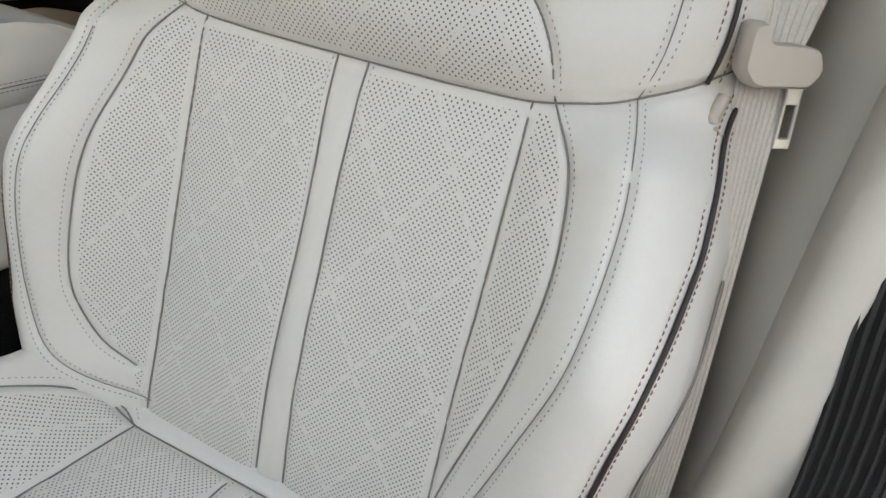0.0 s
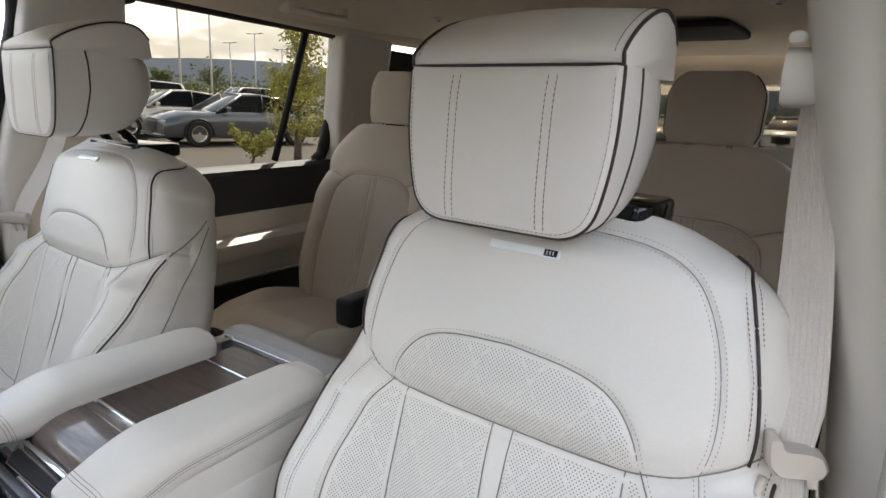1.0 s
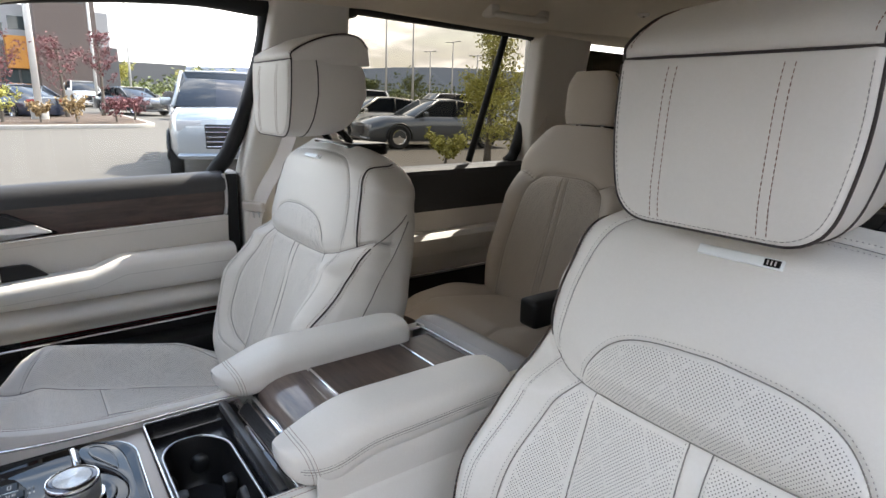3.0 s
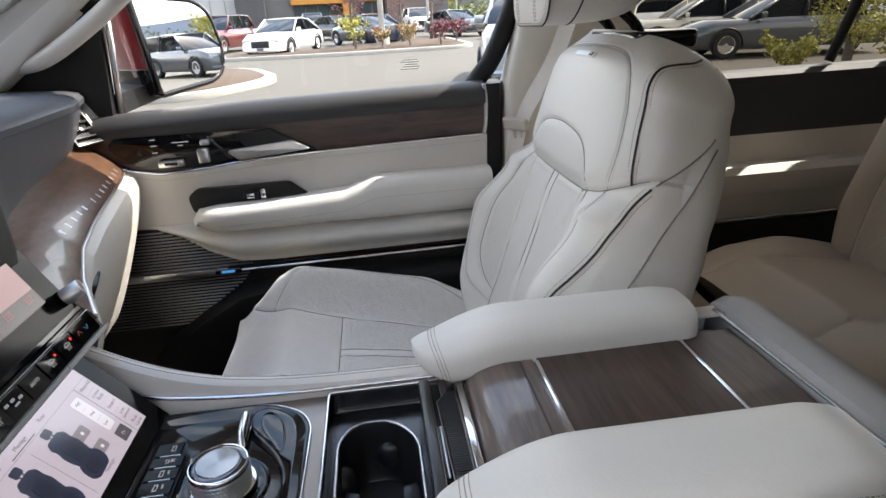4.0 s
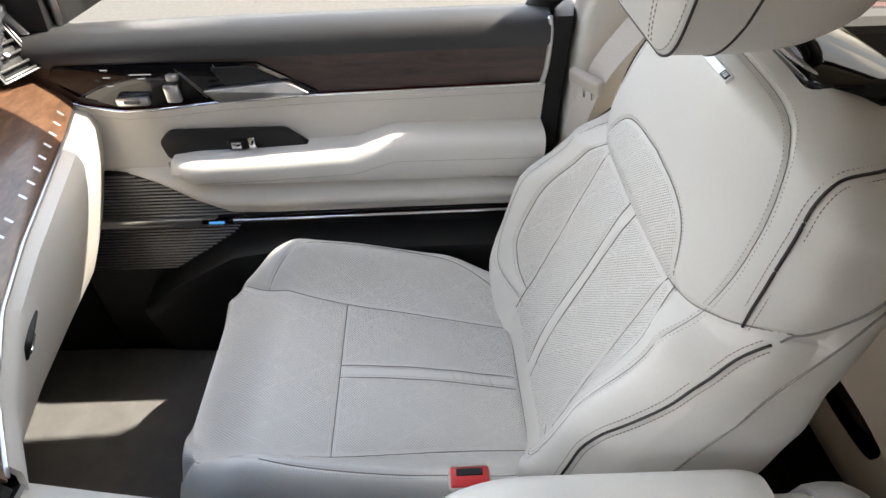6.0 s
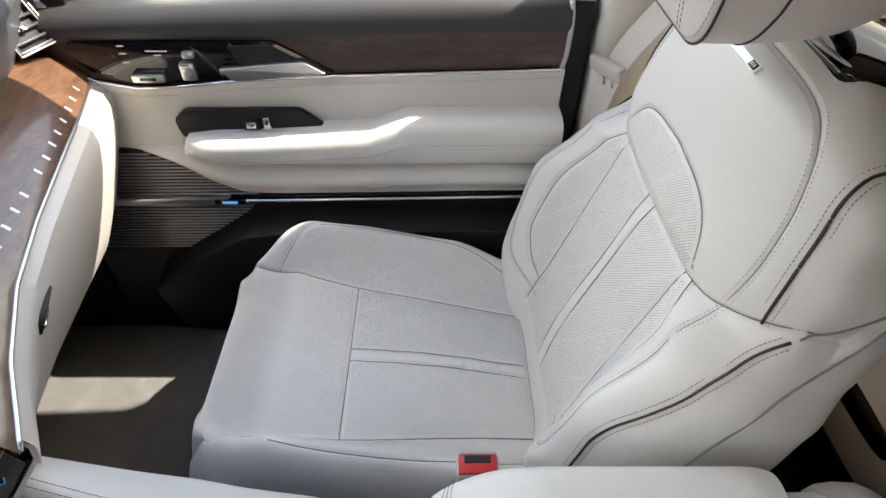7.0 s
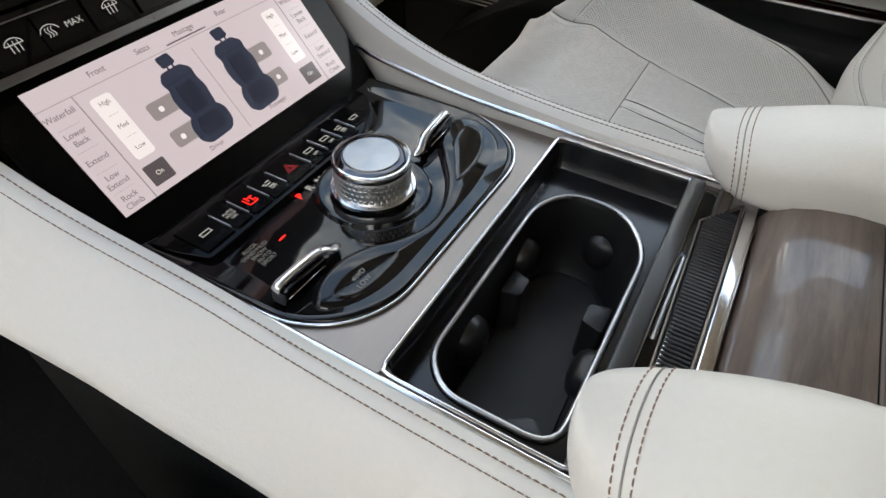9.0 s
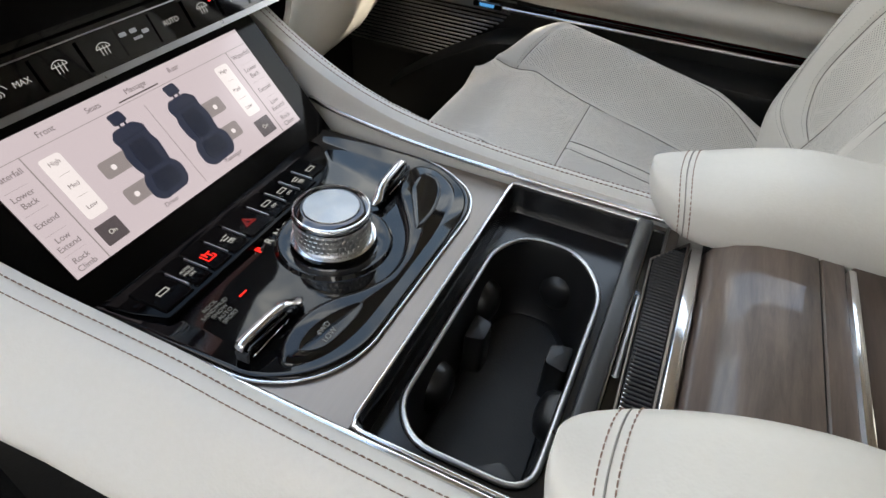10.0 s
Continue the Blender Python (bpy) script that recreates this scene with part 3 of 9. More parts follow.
# body outside, below and around the cabin
for s in (1, -1):
    tagged(box("rocker", (min(s * 0.84, s * 0.97), -1.3, 0.36), (max(s * 0.84, s * 0.97), 1.1, 0.54), M_BLACK, None, 0.02, 3), "black ribbed door sill", "door sill", kind="structure")
tagged(box("tail", (-0.86, -3.1, 0.4), (0.86, -3.0, 1.36), M_PILLAR, None, 0.01), "beige tailgate trim", "tailgate", kind="structure")
tagged(box("window_rear", (-0.7, -3.06, 1.36), (0.7, -3.05, 1.69), M_TINT, None, 0), "tinted tailgate glass", "window", kind="structure").visible_shadow = False
tagged(box("tail_header", (-0.80, -3.08, 1.69), (0.80, -3.0, 1.88), M_HEADLINER, None, 0.02), "beige trim over the tailgate glass", "tailgate", kind="structure")
g = [[(x, 1.22 - 0.10 * (x / 0.8) ** 2, 1.36), (x, 0.42 - 0.06 * (x / 0.8) ** 2, 1.79)] for x in np.linspace(-0.82, 0.82, 15)]
ws = sheet("windscreen", np.array(g), M_GLASS)
ws.visible_shadow = False
tagged(ws, "clear curved windscreen glass", "windscreen", kind="structure")
hood = sheet("bonnet", np.array([[(x, y, 1.30 - 0.05 * (x / 0.9) ** 2 - 0.06 * np.clip((y - 1.6) / 1.0, 0, 1) ** 2) for x in np.linspace(-0.95, 0.95, 15)] for y in np.linspace(1.2, 2.7, 12)]), M_PAINT, None, thick=0.02, back=(0, 0, -1))
tagged(hood, "dark red car bonnet", "bonnet", kind="structure")
outer_roof = sheet("roof", np.array([[(x, y, 1.975 - 0.06 * (x / 0.8) ** 2 - 0.08 * np.clip((y - 0.0) / 0.45, 0, 1) ** 2) for x in np.linspace(-0.82, 0.82, 11)] for y in np.linspace(0.44, -3.05, 16)]), M_PAINT, None, thick=0.02, back=(0, 0, -1))
tagged(outer_roof, "dark red car roof", "roof", kind="structure")

# ---- the car's outer body ----
body = thing("red_car_body", (0, 0, 0.4), "dark red body of the car that is shown from inside", "car body")
def outer(z):
    return float(np.interp(z, [0.4, 0.6, 0.95, 1.2, 1.34], [0.93, 0.975, 0.99, 0.975, 0.945]))
def skin(name, s, y0, y1, z0=0.42, z1=1.335):
    g = [[(s * outer(z), y, z) for z in np.linspace(z0, z1, 9)] for y in np.linspace(y0, y1, 8)]
    return sheet(name, np.array(g), M_PAINT, body, "", 0.012, back=(-s, 0, 0))
skin("door_skin", 1, -0.12, 1.02)
skin("door_skin", 1, -1.25, -0.135)
for s in (1, -1):
    skin("quarter_skin", s, -3.08, -1.265)
    skin("front_wing", s, 1.035, 2.72, 0.42, 1.25)
    for y in (1.95, -1.75):
        turn = Matrix.Rotation(radians(90) * s, 4, "Y")
        tyre = lathe("wheel", [(0.26, -0.13), (0.38, -0.13), (0.405, -0.08), (0.405, 0.08), (0.38, 0.12), (0.28, 0.12), (0.27, 0.08)], M_RUBBER, body, (s * 0.90, y, 0.405), turn, 36, "black tyre")
        lathe("rim", [(0.275, 0.05), (0.275, 0.115), (0.25, 0.118), (0.24, 0.07), (0.07, 0.08), (0.06, 0.1), (0.002, 0.1)], M_SATIN, tyre, (s * 0.90, y, 0.405), turn, 36, "bright rim")
        tube("wheel_arch", [(s * 0.992, y + 0.47 * math.cos(a), 0.42 + 0.47 * math.sin(a)) for a in np.linspace(0, math.pi, 24)], 0.03, M_BLACK, body, 8)
    box("headlamp", (min(s * 0.6, s * 0.92), 2.70, 1.0), (max(s * 0.6, s * 0.92), 2.76, 1.16), M_CHROME, body, 0.02)
box("nose", (-0.94, 2.66, 0.45), (0.94, 2.74, 1.24), M_PAINT, body, 0.05, 3)
box("grille", (-0.56, 2.72, 0.8), (0.56, 2.765, 1.15), M_BLACK, body, 0.02)
box("bumper", (-0.92, 2.7, 0.42), (0.92, 2.80, 0.66), M_BLACK, body, 0.04, 3)
box("tailgate", (-0.9, -3.14, 0.42), (0.9, -3.10, 1.36), M_PAINT, body, 0.02, 2)
# closed rear door on the driver's side
ldoor = thing("rear_door", (-0.88, -0.8, 0.55), "closed rear door with beige leather and a dark tinted window", "car door")
ly = np.linspace(-1.22, -0.44, 24)
for nm, sec, mt in (("sill", [(0.86, 1.315), (0.855, 1.33), (0.865, 1.342), (0.90, 1.345)], M_SILL), ("panel", [(0.865, 0.96), (0.85, 1.0), (0.835, 1.05), (0.85, 1.11), (0.862, 1.19), (0.862, 1.318)], M_LEATHER_LOW), ("lower", [(0.86, 0.55), (0.84, 0.8), (0.85, 0.965)], M_BLACK)):
    sheet(nm, np.array([[(-x, y, z) for x, z in sec] for y in ly]), mt, ldoor, "", 0.006, back=(-1, 0, 0))
loft("armrest", [[(-x, y, z) for x, z in ((0.86, 1.125), (0.80, 1.125), (0.787, 1.11), (0.79, 1.07), (0.80, 1.055), (0.86, 1.05))] for y in np.linspace(-1.2, -0.5, 12)], M_LEATHER_LOW, ldoor)
lp = sheet("pane", np.array([[(-0.895, y, 1.33), (-0.87, y, 1.52), (-0.805, y, 1.79)] for y in np.linspace(-1.2, -0.42, 6)]), M_TINT_DARK, ldoor, "dark tinted door glass")
lp.visible_shadow = False
tube("window_frame", curve_pts([(-0.89, -1.18, 1.34), (-0.885, -1.20, 1.37), (-0.865, -1.20, 1.5), (-0.825, -1.2, 1.72), (-0.815, -1.15, 1.768), (-0.812, -0.8, 1.792), (-0.812, -0.45, 1.805)], 40), 0.022, M_RUBBER, ldoor, 8)
sheet("outer_skin", np.array([[(-outer(z), y, z) for z in np.linspace(0.42, 1.335, 9)] for y in np.linspace(-1.25, -0.40, 8)]), M_PAINT, ldoor, "", 0.012, back=(1, 0, 0))

# ---- front seats ----
LEAN_BACK = radians(16.5)
UP = np.array([0, -math.sin(LEAN_BACK), math.cos(LEAN_BACK)])
OUT = np.array([0, math.cos(LEAN_BACK), math.sin(LEAN_BACK)])


def ease(x, xs, ys):
    """Smooth steps through a table."""
    i = int(np.clip(np.searchsorted(xs, x) - 1, 0, len(xs) - 2))
    t = float(np.clip((x - xs[i]) / (xs[i + 1] - xs[i]), 0, 1))
    t = t * t * (3 - 2 * t)
    return ys[i] * (1 - t) + ys[i + 1] * t


def rounded_end(s, end, r):
    """1 until r before the end, then falling to 0 as a quarter circle."""
    x = np.clip((s - (end - r)) / r, 0, 0.9995)
    return math.sqrt(1 - x * x)


SHOULDER = [(0.0, -0.007), (0.08, -0.006), (0.132, -0.003), (0.165, 0.007), (0.205, 0.02), (0.235, 0.036), (0.262, 0.056)]
ARCH = [(0.150, 0.003), (0.139, 0.036), (0.112, 0.066), (0.07, 0.080), (0.0, 0.086)]
YOKE = [(0.200, 0.018), (0.2045, 0.045), (0.204, 0.078), (0.199, 0.112), (0.191, 0.142), (0.178, 0.172), (0.162, 0.193), (0.135, 0.209), (0.09, 0.218), (0.0, 0.222)]
INSERT = [(0.132, -0.003), (0.133, -0.1), (0.133, -0.2), (0.137, -0.36)]
STRIP = [(0.0125, -0.006), (0.0105, -0.1), (0.0115, -0.2), (0.014, -0.36)]
CURVE = [(0.150, 0.003), (0.172, -0.034), (0.187, -0.098), (0.191, -0.18), (0.186, -0.247), (0.165, -0.288), (0.137, -0.306)]
BOLSTER = [(0.200, 0.018), (0.214, -0.05), (0.223, -0.13), (0.221, -0.21), (0.204, -0.285), (0.165, -0.324), (0.12, -0.336)]


CURVE_OUT = [(0.150, 0.003), (0.172, -0.034), (0.183, -0.098), (0.177, -0.17), (0.165, -0.225), (0.155, -0.27), (0.149, -0.306)]
BOLSTER_OUT = [(0.200, 0.018), (0.213, -0.05), (0.212, -0.13), (0.196, -0.20), (0.179, -0.265), (0.166, -0.31), (0.158, -0.34)]


def both(line, n=40):
    c = curve_pts(line, n)
    return c, flip(c)


def across(line, n=60):
    """A line given for one half, from the middle out or in, carried over both halves."""
    c = curve_pts(line, n)
    if c[0, 0] > c[-1, 0]:
        c = c[::-1]
    return np.vstack([flip(c)[::-1][:-1], c])


def front_seat(side, label):
    """side: -1 at the steering wheel, 1 for the passenger. u runs outward to the door."""
    CX = side * 0.508
    root = thing("front_seat", (CX, 0.15, 0.52), label, "car seat", "front seats")
    o = np.array([CX, -0.155, 1.24])
    ud = np.array([side, 0, 0.0])
    top = 0.246
    def width(s):
        w = ease(s, [-0.42, -0.34, -0.26, -0.15, -0.07, 0.0, 0.04, 0.10, 0.16, 0.246], [0.22, 0.258, 0.284, 0.293, 0.286, 0.268, 0.264, 0.259, 0.243, 0.205])
        return w * (0.45 + 0.55 * rounded_end(s, top, 0.085))
    def depth(s):
        return ease(s, [-0.42, -0.2, 0.0, 0.18, 0.246], [0.16, 0.195, 0.20, 0.175, 0.15]) * (0.12 + 0.88 * rounded_end(s, top, 0.05))
    def bol(s):
        return ease(s, [-0.42, -0.3, -0.15, -0.03, 0.02], [0.045, 0.080, 0.084, 0.037, 0.0] if side > 0 else [0.035, 0.066, 0.078, 0.036, 0.0])
    def lift(u, s, q):
        f = np.clip(q * 3, 0, 1)
        sh = ease(s, [-0.02, 0.03, 0.14, 0.246], [0.0, 0.016, 0.012, 0.0])
        low = ease(s, [-0.42, -0.25, -0.1, 0.0], [0.0, 0.012, 0.004, 0.0])
        tip = -0.5 * ease(s, [0.19, 0.246], [0.0, 0.05])
        return f * (sh * (1 - np.clip(np.abs(u) / 0.25, 0, 1) ** 2) + low * np.exp(-(u / 0.12) ** 2)) + tip
    # the seat at the wheel is trimmed slightly askew
    def askew(line):
        l = np.array(line, float)
        return l if side > 0 else l + np.stack([0.004 - 0.024 * np.minimum(l[:, 1], 0), 0 * l[:, 1]], 1)
    def pair(line, n=40):
        name = line
        c, m = curve_pts(line, n), flip(curve_pts(line, n))
        if side < 0:
            c = curve_pts({id(CURVE): CURVE_OUT, id(BOLSTER): BOLSTER_OUT}.get(id(name), line), n)
            if name is INSERT or name is STRIP:
                return askew(c), askew(m)
        return c, m
    back = Pillow(o, ud, UP, OUT, np.r_[np.linspace(-0.42, 0.19, 205), 0.246 - 0.056 * np.linspace(1, 0, 22)[1:] ** 1.7], width, depth, bol, 3.6, 250, 60, lift, 0.80, 0.20)
    shoulder = across(SHOULDER)
    arch = across(ARCH[::-1])
    yoke = across(YOKE[::-1])
    back.seam(shoulder, 0.006, 0.0028, 0.007, 0.02)
    back.seam(arch, 0.003, 0.0022, 0.002, 0.010)
    back.seam(yoke, 0.0028, 0.002, 0.001, 0.009)
    for c in pair(INSERT):
        back.seam(c, 0.004, 0.0022, 0.003, 0.014)
    for c in pair(STRIP):
        back.seam(c, 0.003, 0.002, 0.0012, 0.008)
    for c in pair(CURVE):
        back.seam(c, 0.003, 0.0022, 0.002, 0.010)
    for c in pair(BOLSTER):
        back.seam(c, 0.0028, 0.002, 0.001, 0.009)
    back.close()
    ci, cs, cc = pair(INSERT), pair(STRIP), pair(CURVE)
    panels = []
    sh_mid = [p for p in shoulder if abs(p[0]) <= 0.151]
    panels.append(("yoke_insert", np.vstack([arch, np.array(sh_mid)[::-1]]), M_PERF, "perforated cream leather yoke"))
    wide = [p for p in shoulder]
    panels.append(("shoulder_panel", np.vstack([np.array(wide), [(0.4, 0.06), (0.4, 0.4), (-0.4, 0.4), (-0.4, 0.06)]]), M_LEATHER, ""))
    for i in (0, 1):
        panels.append(("centre_insert", np.vstack([cs[i], ci[i][::-1]]), M_PERF, "perforated cream leather insert"))
        panels.append(("side_insert", np.vstack([cc[i], ci[i][::-1]]), M_PERF, "perforated cream leather insert"))
    panels.append(("centre_strip", np.vstack([cs[0], cs[1][::-1]]), M_LEATHER, ""))
    back.emit(root, panels, ("backrest", M_LEATHER), (True, True))
    def sew(p, line, offs, mat=M_THREAD):
        for d in offs:
            l = offset_line(line, d)
            a, n = p.surf(l[:, 0], l[:, 1])
            stitch_row("stitching", a, n, mat, root)
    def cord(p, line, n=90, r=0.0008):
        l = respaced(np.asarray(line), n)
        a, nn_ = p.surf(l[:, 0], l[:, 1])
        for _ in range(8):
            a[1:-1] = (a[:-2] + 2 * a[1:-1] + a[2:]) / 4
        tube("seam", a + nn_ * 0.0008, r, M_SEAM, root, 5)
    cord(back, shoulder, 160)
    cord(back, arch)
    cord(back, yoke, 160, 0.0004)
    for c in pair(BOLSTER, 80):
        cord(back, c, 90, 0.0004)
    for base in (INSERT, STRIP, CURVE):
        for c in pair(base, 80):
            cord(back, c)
    sew(back, respaced(yoke, 260), (0.0044, -0.0044))
    sew(back, respaced(arch, 140), (0.0045,))
    for c in pair(CURVE, 120):
        sew(back, c, (0.0045 if c[0, 0] > 0 else -0.0045,))
    for c in pair(BOLSTER, 120):
        sew(back, c, (0.0044, -0.0044))
    for c in pair(STRIP, 100):
        sew(back, c, (0.004 if c[0, 0] > 0 else -0.004,))
    # dark welt along both flanks, with a stitch on either side
    for k in (1, -1):
        def raw(u, s, n):
            return o + ud * (u * k) + UP * s + OUT * n
        at, deep = [-0.41, -0.2, -0.173, -0.133, -0.104, -0.068, -0.037, -0.01, 0.007, 0.024, 0.04], [0.03, 0.048, 0.052, 0.045, 0.024, 0.003, -0.009, -0.025, -0.032, -0.039, -0.05]
        for run in (0, 1):
            line, nors = [], []
            if run:
                c = curve_pts([(0.238, 0.036), (0.234, 0.065), (0.2285, 0.1), (0.2225, 0.13), (0.2155, 0.16), (0.209, 0.185), (0.203, 0.2)], 80)
                line, nors = back.surf(c[:, 0] * k, c[:, 1])
                line, nors = list(line), list(nors)
                for q in ((0.199, 0.208, -0.060), (0.191, 0.214, -0.085), (0.178, 0.221, -0.10)):
                    line.append(raw(*q))
                    nors.append(ud * k * 0.5 + UP * 0.85)
            for a in np.linspace(at[0], at[-1], 70) if not run else ():
                i = int(round(np.interp(a, back.S, np.arange(len(back.S)))))
                n_here = np.interp(a, at, deep)
                uu, nn_ = back.U[i] * k, back.N[i]
                ok = np.where(uu > uu.max() * 0.8)[0]
                ok = ok[np.argsort(nn_[ok])]
                line.append([np.interp(n_here, nn_[ok], back.P[i, ok, c]) for c in range(3)])
                nors.append([np.interp(n_here, nn_[ok], back.n[i, ok, c]) for c in range(3)])
            line, nors = respaced(np.array(line), 110), respaced(np.array(nors), 110)
            for _ in range(16):
                line[1:-1] = (line[:-2] + 2 * line[1:-1] + line[2:]) / 4
                nors[1:-1] = (nors[:-2] + 2 * nors[1:-1] + nors[2:]) / 4
            nors /= np.linalg.norm(nors, axis=1)[:, None]
            tube("piping", line + nors * 0.0019, 0.0017, M_PIPING, root, 6, label="dark brown piping")
            d = np.gradient(line, axis=0)
            w = np.cross(d, nors)
            w /= np.linalg.norm(w, axis=1)[:, None]
            for q in (0.0068, -0.0068):
                stitch_row("stitching", line + w * q + nors * 0.0009, nors, M_THREAD_BROWN, root)
    # seams that run on round the flanks to the back shell
    for k in (1, -1):
        for at, deep in (([0.045, 0.07, 0.095, 0.123], [-0.055, -0.078, -0.098, -0.117]),
                         ([-0.25, -0.112, -0.019, 0.03, 0.112], [-0.028, -0.044, -0.078, -0.103, -0.123])):
            line = []
            for a in np.linspace(at[0], at[-1], 40):
                i = int(round(np.interp(a, back.S, np.arange(len(back.S)))))
                uu, nn_ = back.U[i] * k, back.N[i]
                ok = np.where(uu > uu.max() * 0.8)[0]
                ok = ok[np.argsort(nn_[ok])]
                line.append([np.interp(np.interp(a, at, deep), nn_[ok], back.P[i, ok, c] + back.n[i, ok, c] * 0.0016) for c in range(3)])
            line = np.array(line)
            for _ in range(10):
                line[1:-1] = (line[:-2] + 2 * line[1:-1] + line[2:]) / 4
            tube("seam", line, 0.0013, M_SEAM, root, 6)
    # maker's bar, bright with a dark end
    b0, bn = back.surf(np.array([-0.006 if side < 0 else 0.0]), np.array([0.187 if side < 0 else 0.200]))
    nv = Vector(bn[0]).normalized()
    xv = Vector((1, 0, 0))
    bar = Matrix((xv, nv, xv.cross(nv))).transposed().to_4x4()
    bar.translation = Vector(b0[0]) + nv * 0.0024
    box("maker_bar", (-0.041, -0.004, -0.0048), (0.041, 0.0012, 0.0048), M_BADGE, root, 0.0008, 1, "bright metal maker's bar").data.transform(bar)
    box("maker_bar_end", (-0.039, 0.0, -0.0035), (-0.024, 0.0016, 0.0035), M_GLOSS, root, 0.0004, 1).data.transform(bar)
    for q in (-0.0345, -0.031, -0.0275):
        box("maker_mark", (q - 0.0007, 0.0014, -0.0022), (q + 0.0007, 0.0019, 0.0022), M_SATIN, root, 0, 1).data.transform(bar)

    # cushion
    tilt = radians(13.0 if side > 0 else 4.0)
    fwd, nrm = np.array([0, math.cos(tilt), math.sin(tilt)]), np.array([0, -math.sin(tilt), math.cos(tilt)])
    rise = 0.058 if side < 0 else 0.0  # the seat at the wheel is set higher
    oc = np.array([CX, -0.04, 0.852 + rise])
    end = 0.522
    def cwidth(s):
        w = ease(s, [-0.12, 0.0, 0.15, 0.3, 0.44, 0.522], [0.235, 0.262, 0.277, 0.277, 0.268, 0.245])
        return w * (0.70 + 0.30 * rounded_end(s, end, 0.085))
    def cdepth(s):
        return ease(s, [-0.12, 0.3, 0.522], [0.12, 0.16, 0.15]) * (0.25 + 0.75 * rounded_end(s, end, 0.06))
    def cbol(s):
        return ease(s, [-0.12, 0.02, 0.15, 0.30, 0.40, 0.455, 0.50, 0.522], [0.016, 0.062, 0.088, 0.090, 0.088, 0.080, 0.055, 0.030])
    def clift(u, s, q):
        f = np.clip(q * 3, 0, 1)
        roll = -ease(s, [0.415, 0.522], [0.0, 0.058])
        corner = -0.012 * ease(s, [0.40, 0.522], [0.0, 1.0]) * np.clip((np.abs(u) - 0.11) / 0.13, 0, 1) ** 1.5
        return roll + corner + f * 0.008 * np.exp(-((s - 0.18) / 0.13) ** 2 - (u / 0.13) ** 2)
    cush = Pillow(oc, ud, fwd, nrm, np.r_[np.linspace(-0.12, 0.46, 175), 0.522 - 0.062 * np.linspace(1, 0, 26)[1:] ** 1.7], cwidth, cdepth, cbol, 3.6, 230, 44, clift, 0.80, 0.155)
    # seams: outer and inner edge of the middle, its front part, the cross seams and the two humps
    edges = [[(0.130, 0.0), (0.133, 0.1), (0.137, 0.2), (0.142, 0.312)], [(-0.122, 0.0), (-0.132, 0.1), (-0.145, 0.2), (-0.160, 0.312)]]
    fronts = [[(0.142, 0.312), (0.150, 0.40), (0.158, 0.455), (0.168, 0.500), (0.17, 0.518)], [(-0.160, 0.312), (-0.166, 0.40), (-0.170, 0.455), (-0.176, 0.500), (-0.178, 0.518)]]
    humps = [[(0.159, 0.460), (0.190, 0.440), (0.214, 0.39), (0.222, 0.30), (0.220, 0.20), (0.208, 0.10), (0.180, 0.02), (0.150, -0.01), (0.130, 0.0)]]
    humps.append([(-0.171, 0.460), (-0.196, 0.440), (-0.214, 0.39), (-0.222, 0.30), (-0.220, 0.20), (-0.205, 0.10), (-0.176, 0.02), (-0.146, -0.01), (-0.122, 0.0)])
    strips = [[(0.002, 0.312), (0.0095, 0.15), (0.0135, 0.0)], [(-0.022, 0.312), (-0.0145, 0.15), (-0.0115, 0.0)]]
    trans = np.array([(-0.160, 0.312), (0.0, 0.312), (0.142, 0.312)])
    rear = np.array([(-0.20, -0.012), (-0.122, 0.0), (0.0, 0.0), (0.130, 0.0), (0.20, -0.012)])
    for line in edges:
        cush.seam(curve_pts(line, 40), 0.004, 0.0022, 0.005, 0.016)
    for line in fronts:
        cush.seam(curve_pts(line, 40), 0.004, 0.0026, 0.005, 0.015)
    for line in humps:
        cush.seam(curve_pts(line, 50), 0.003, 0.0022, 0.0015, 0.01)
    for line in strips:
        cush.seam(curve_pts(line, 40), 0.0026, 0.002, 0.0012, 0.008)
    cush.seam(trans, 0.004, 0.0022, 0.003, 0.014)
    cush.seam(rear, 0.004, 0.0024, 0.004, 0.012)
    cush.close()
    panels = []
    for k in (0, 1):
        ce, cf, ch, ct = (curve_pts(g[k], 40) for g in (edges, fronts, humps, strips))
        panels.append(("seat_insert", np.vstack([ce, ct]), M_PERF, "perforated cream leather insert"))
        panels.append(("bolster_insert", np.vstack([ce, cf[cf[:, 1] < 0.46], ch]), M_PERF, "perforated cream leather insert"))
    c0, c1 = (curve_pts(g, 40) for g in strips)
    panels.append(("seat_strip", np.vstack([c0, c1[::-1]]), M_LEATHER, ""))
    f0, f1 = (curve_pts(g, 40) for g in fronts)
    panels.append(("seat_front", np.vstack([f0, f1[::-1]]), M_PERF, "perforated cream leather front"))
    cush.emit(root, panels, ("cushion", M_LEATHER), (True, True))
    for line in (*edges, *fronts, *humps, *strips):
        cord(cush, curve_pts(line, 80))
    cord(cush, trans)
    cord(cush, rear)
    for line, d in zip(humps, (0.0045, -0.0045)):
        sew(cush, curve_pts(line, 120), (d,))
    for line, d in zip(strips, (-0.004, 0.004)):
        sew(cush, curve_pts(line, 90), (d,))
    # a few creases across the strip, where it is folded by use
    if side > 0:
        for q in (0.055, 0.072, 0.088, 0.104, 0.122):
            l = np.stack([np.linspace(-0.010, 0.009, 6), np.full(6, q) + np.linspace(-0.002, 0.002, 6)], 1)
            a, n = cush.surf(l[:, 0], l[:, 1])
            tube("crease", a - n * 0.0012, 0.0024, M_LEATHER, root, 6)
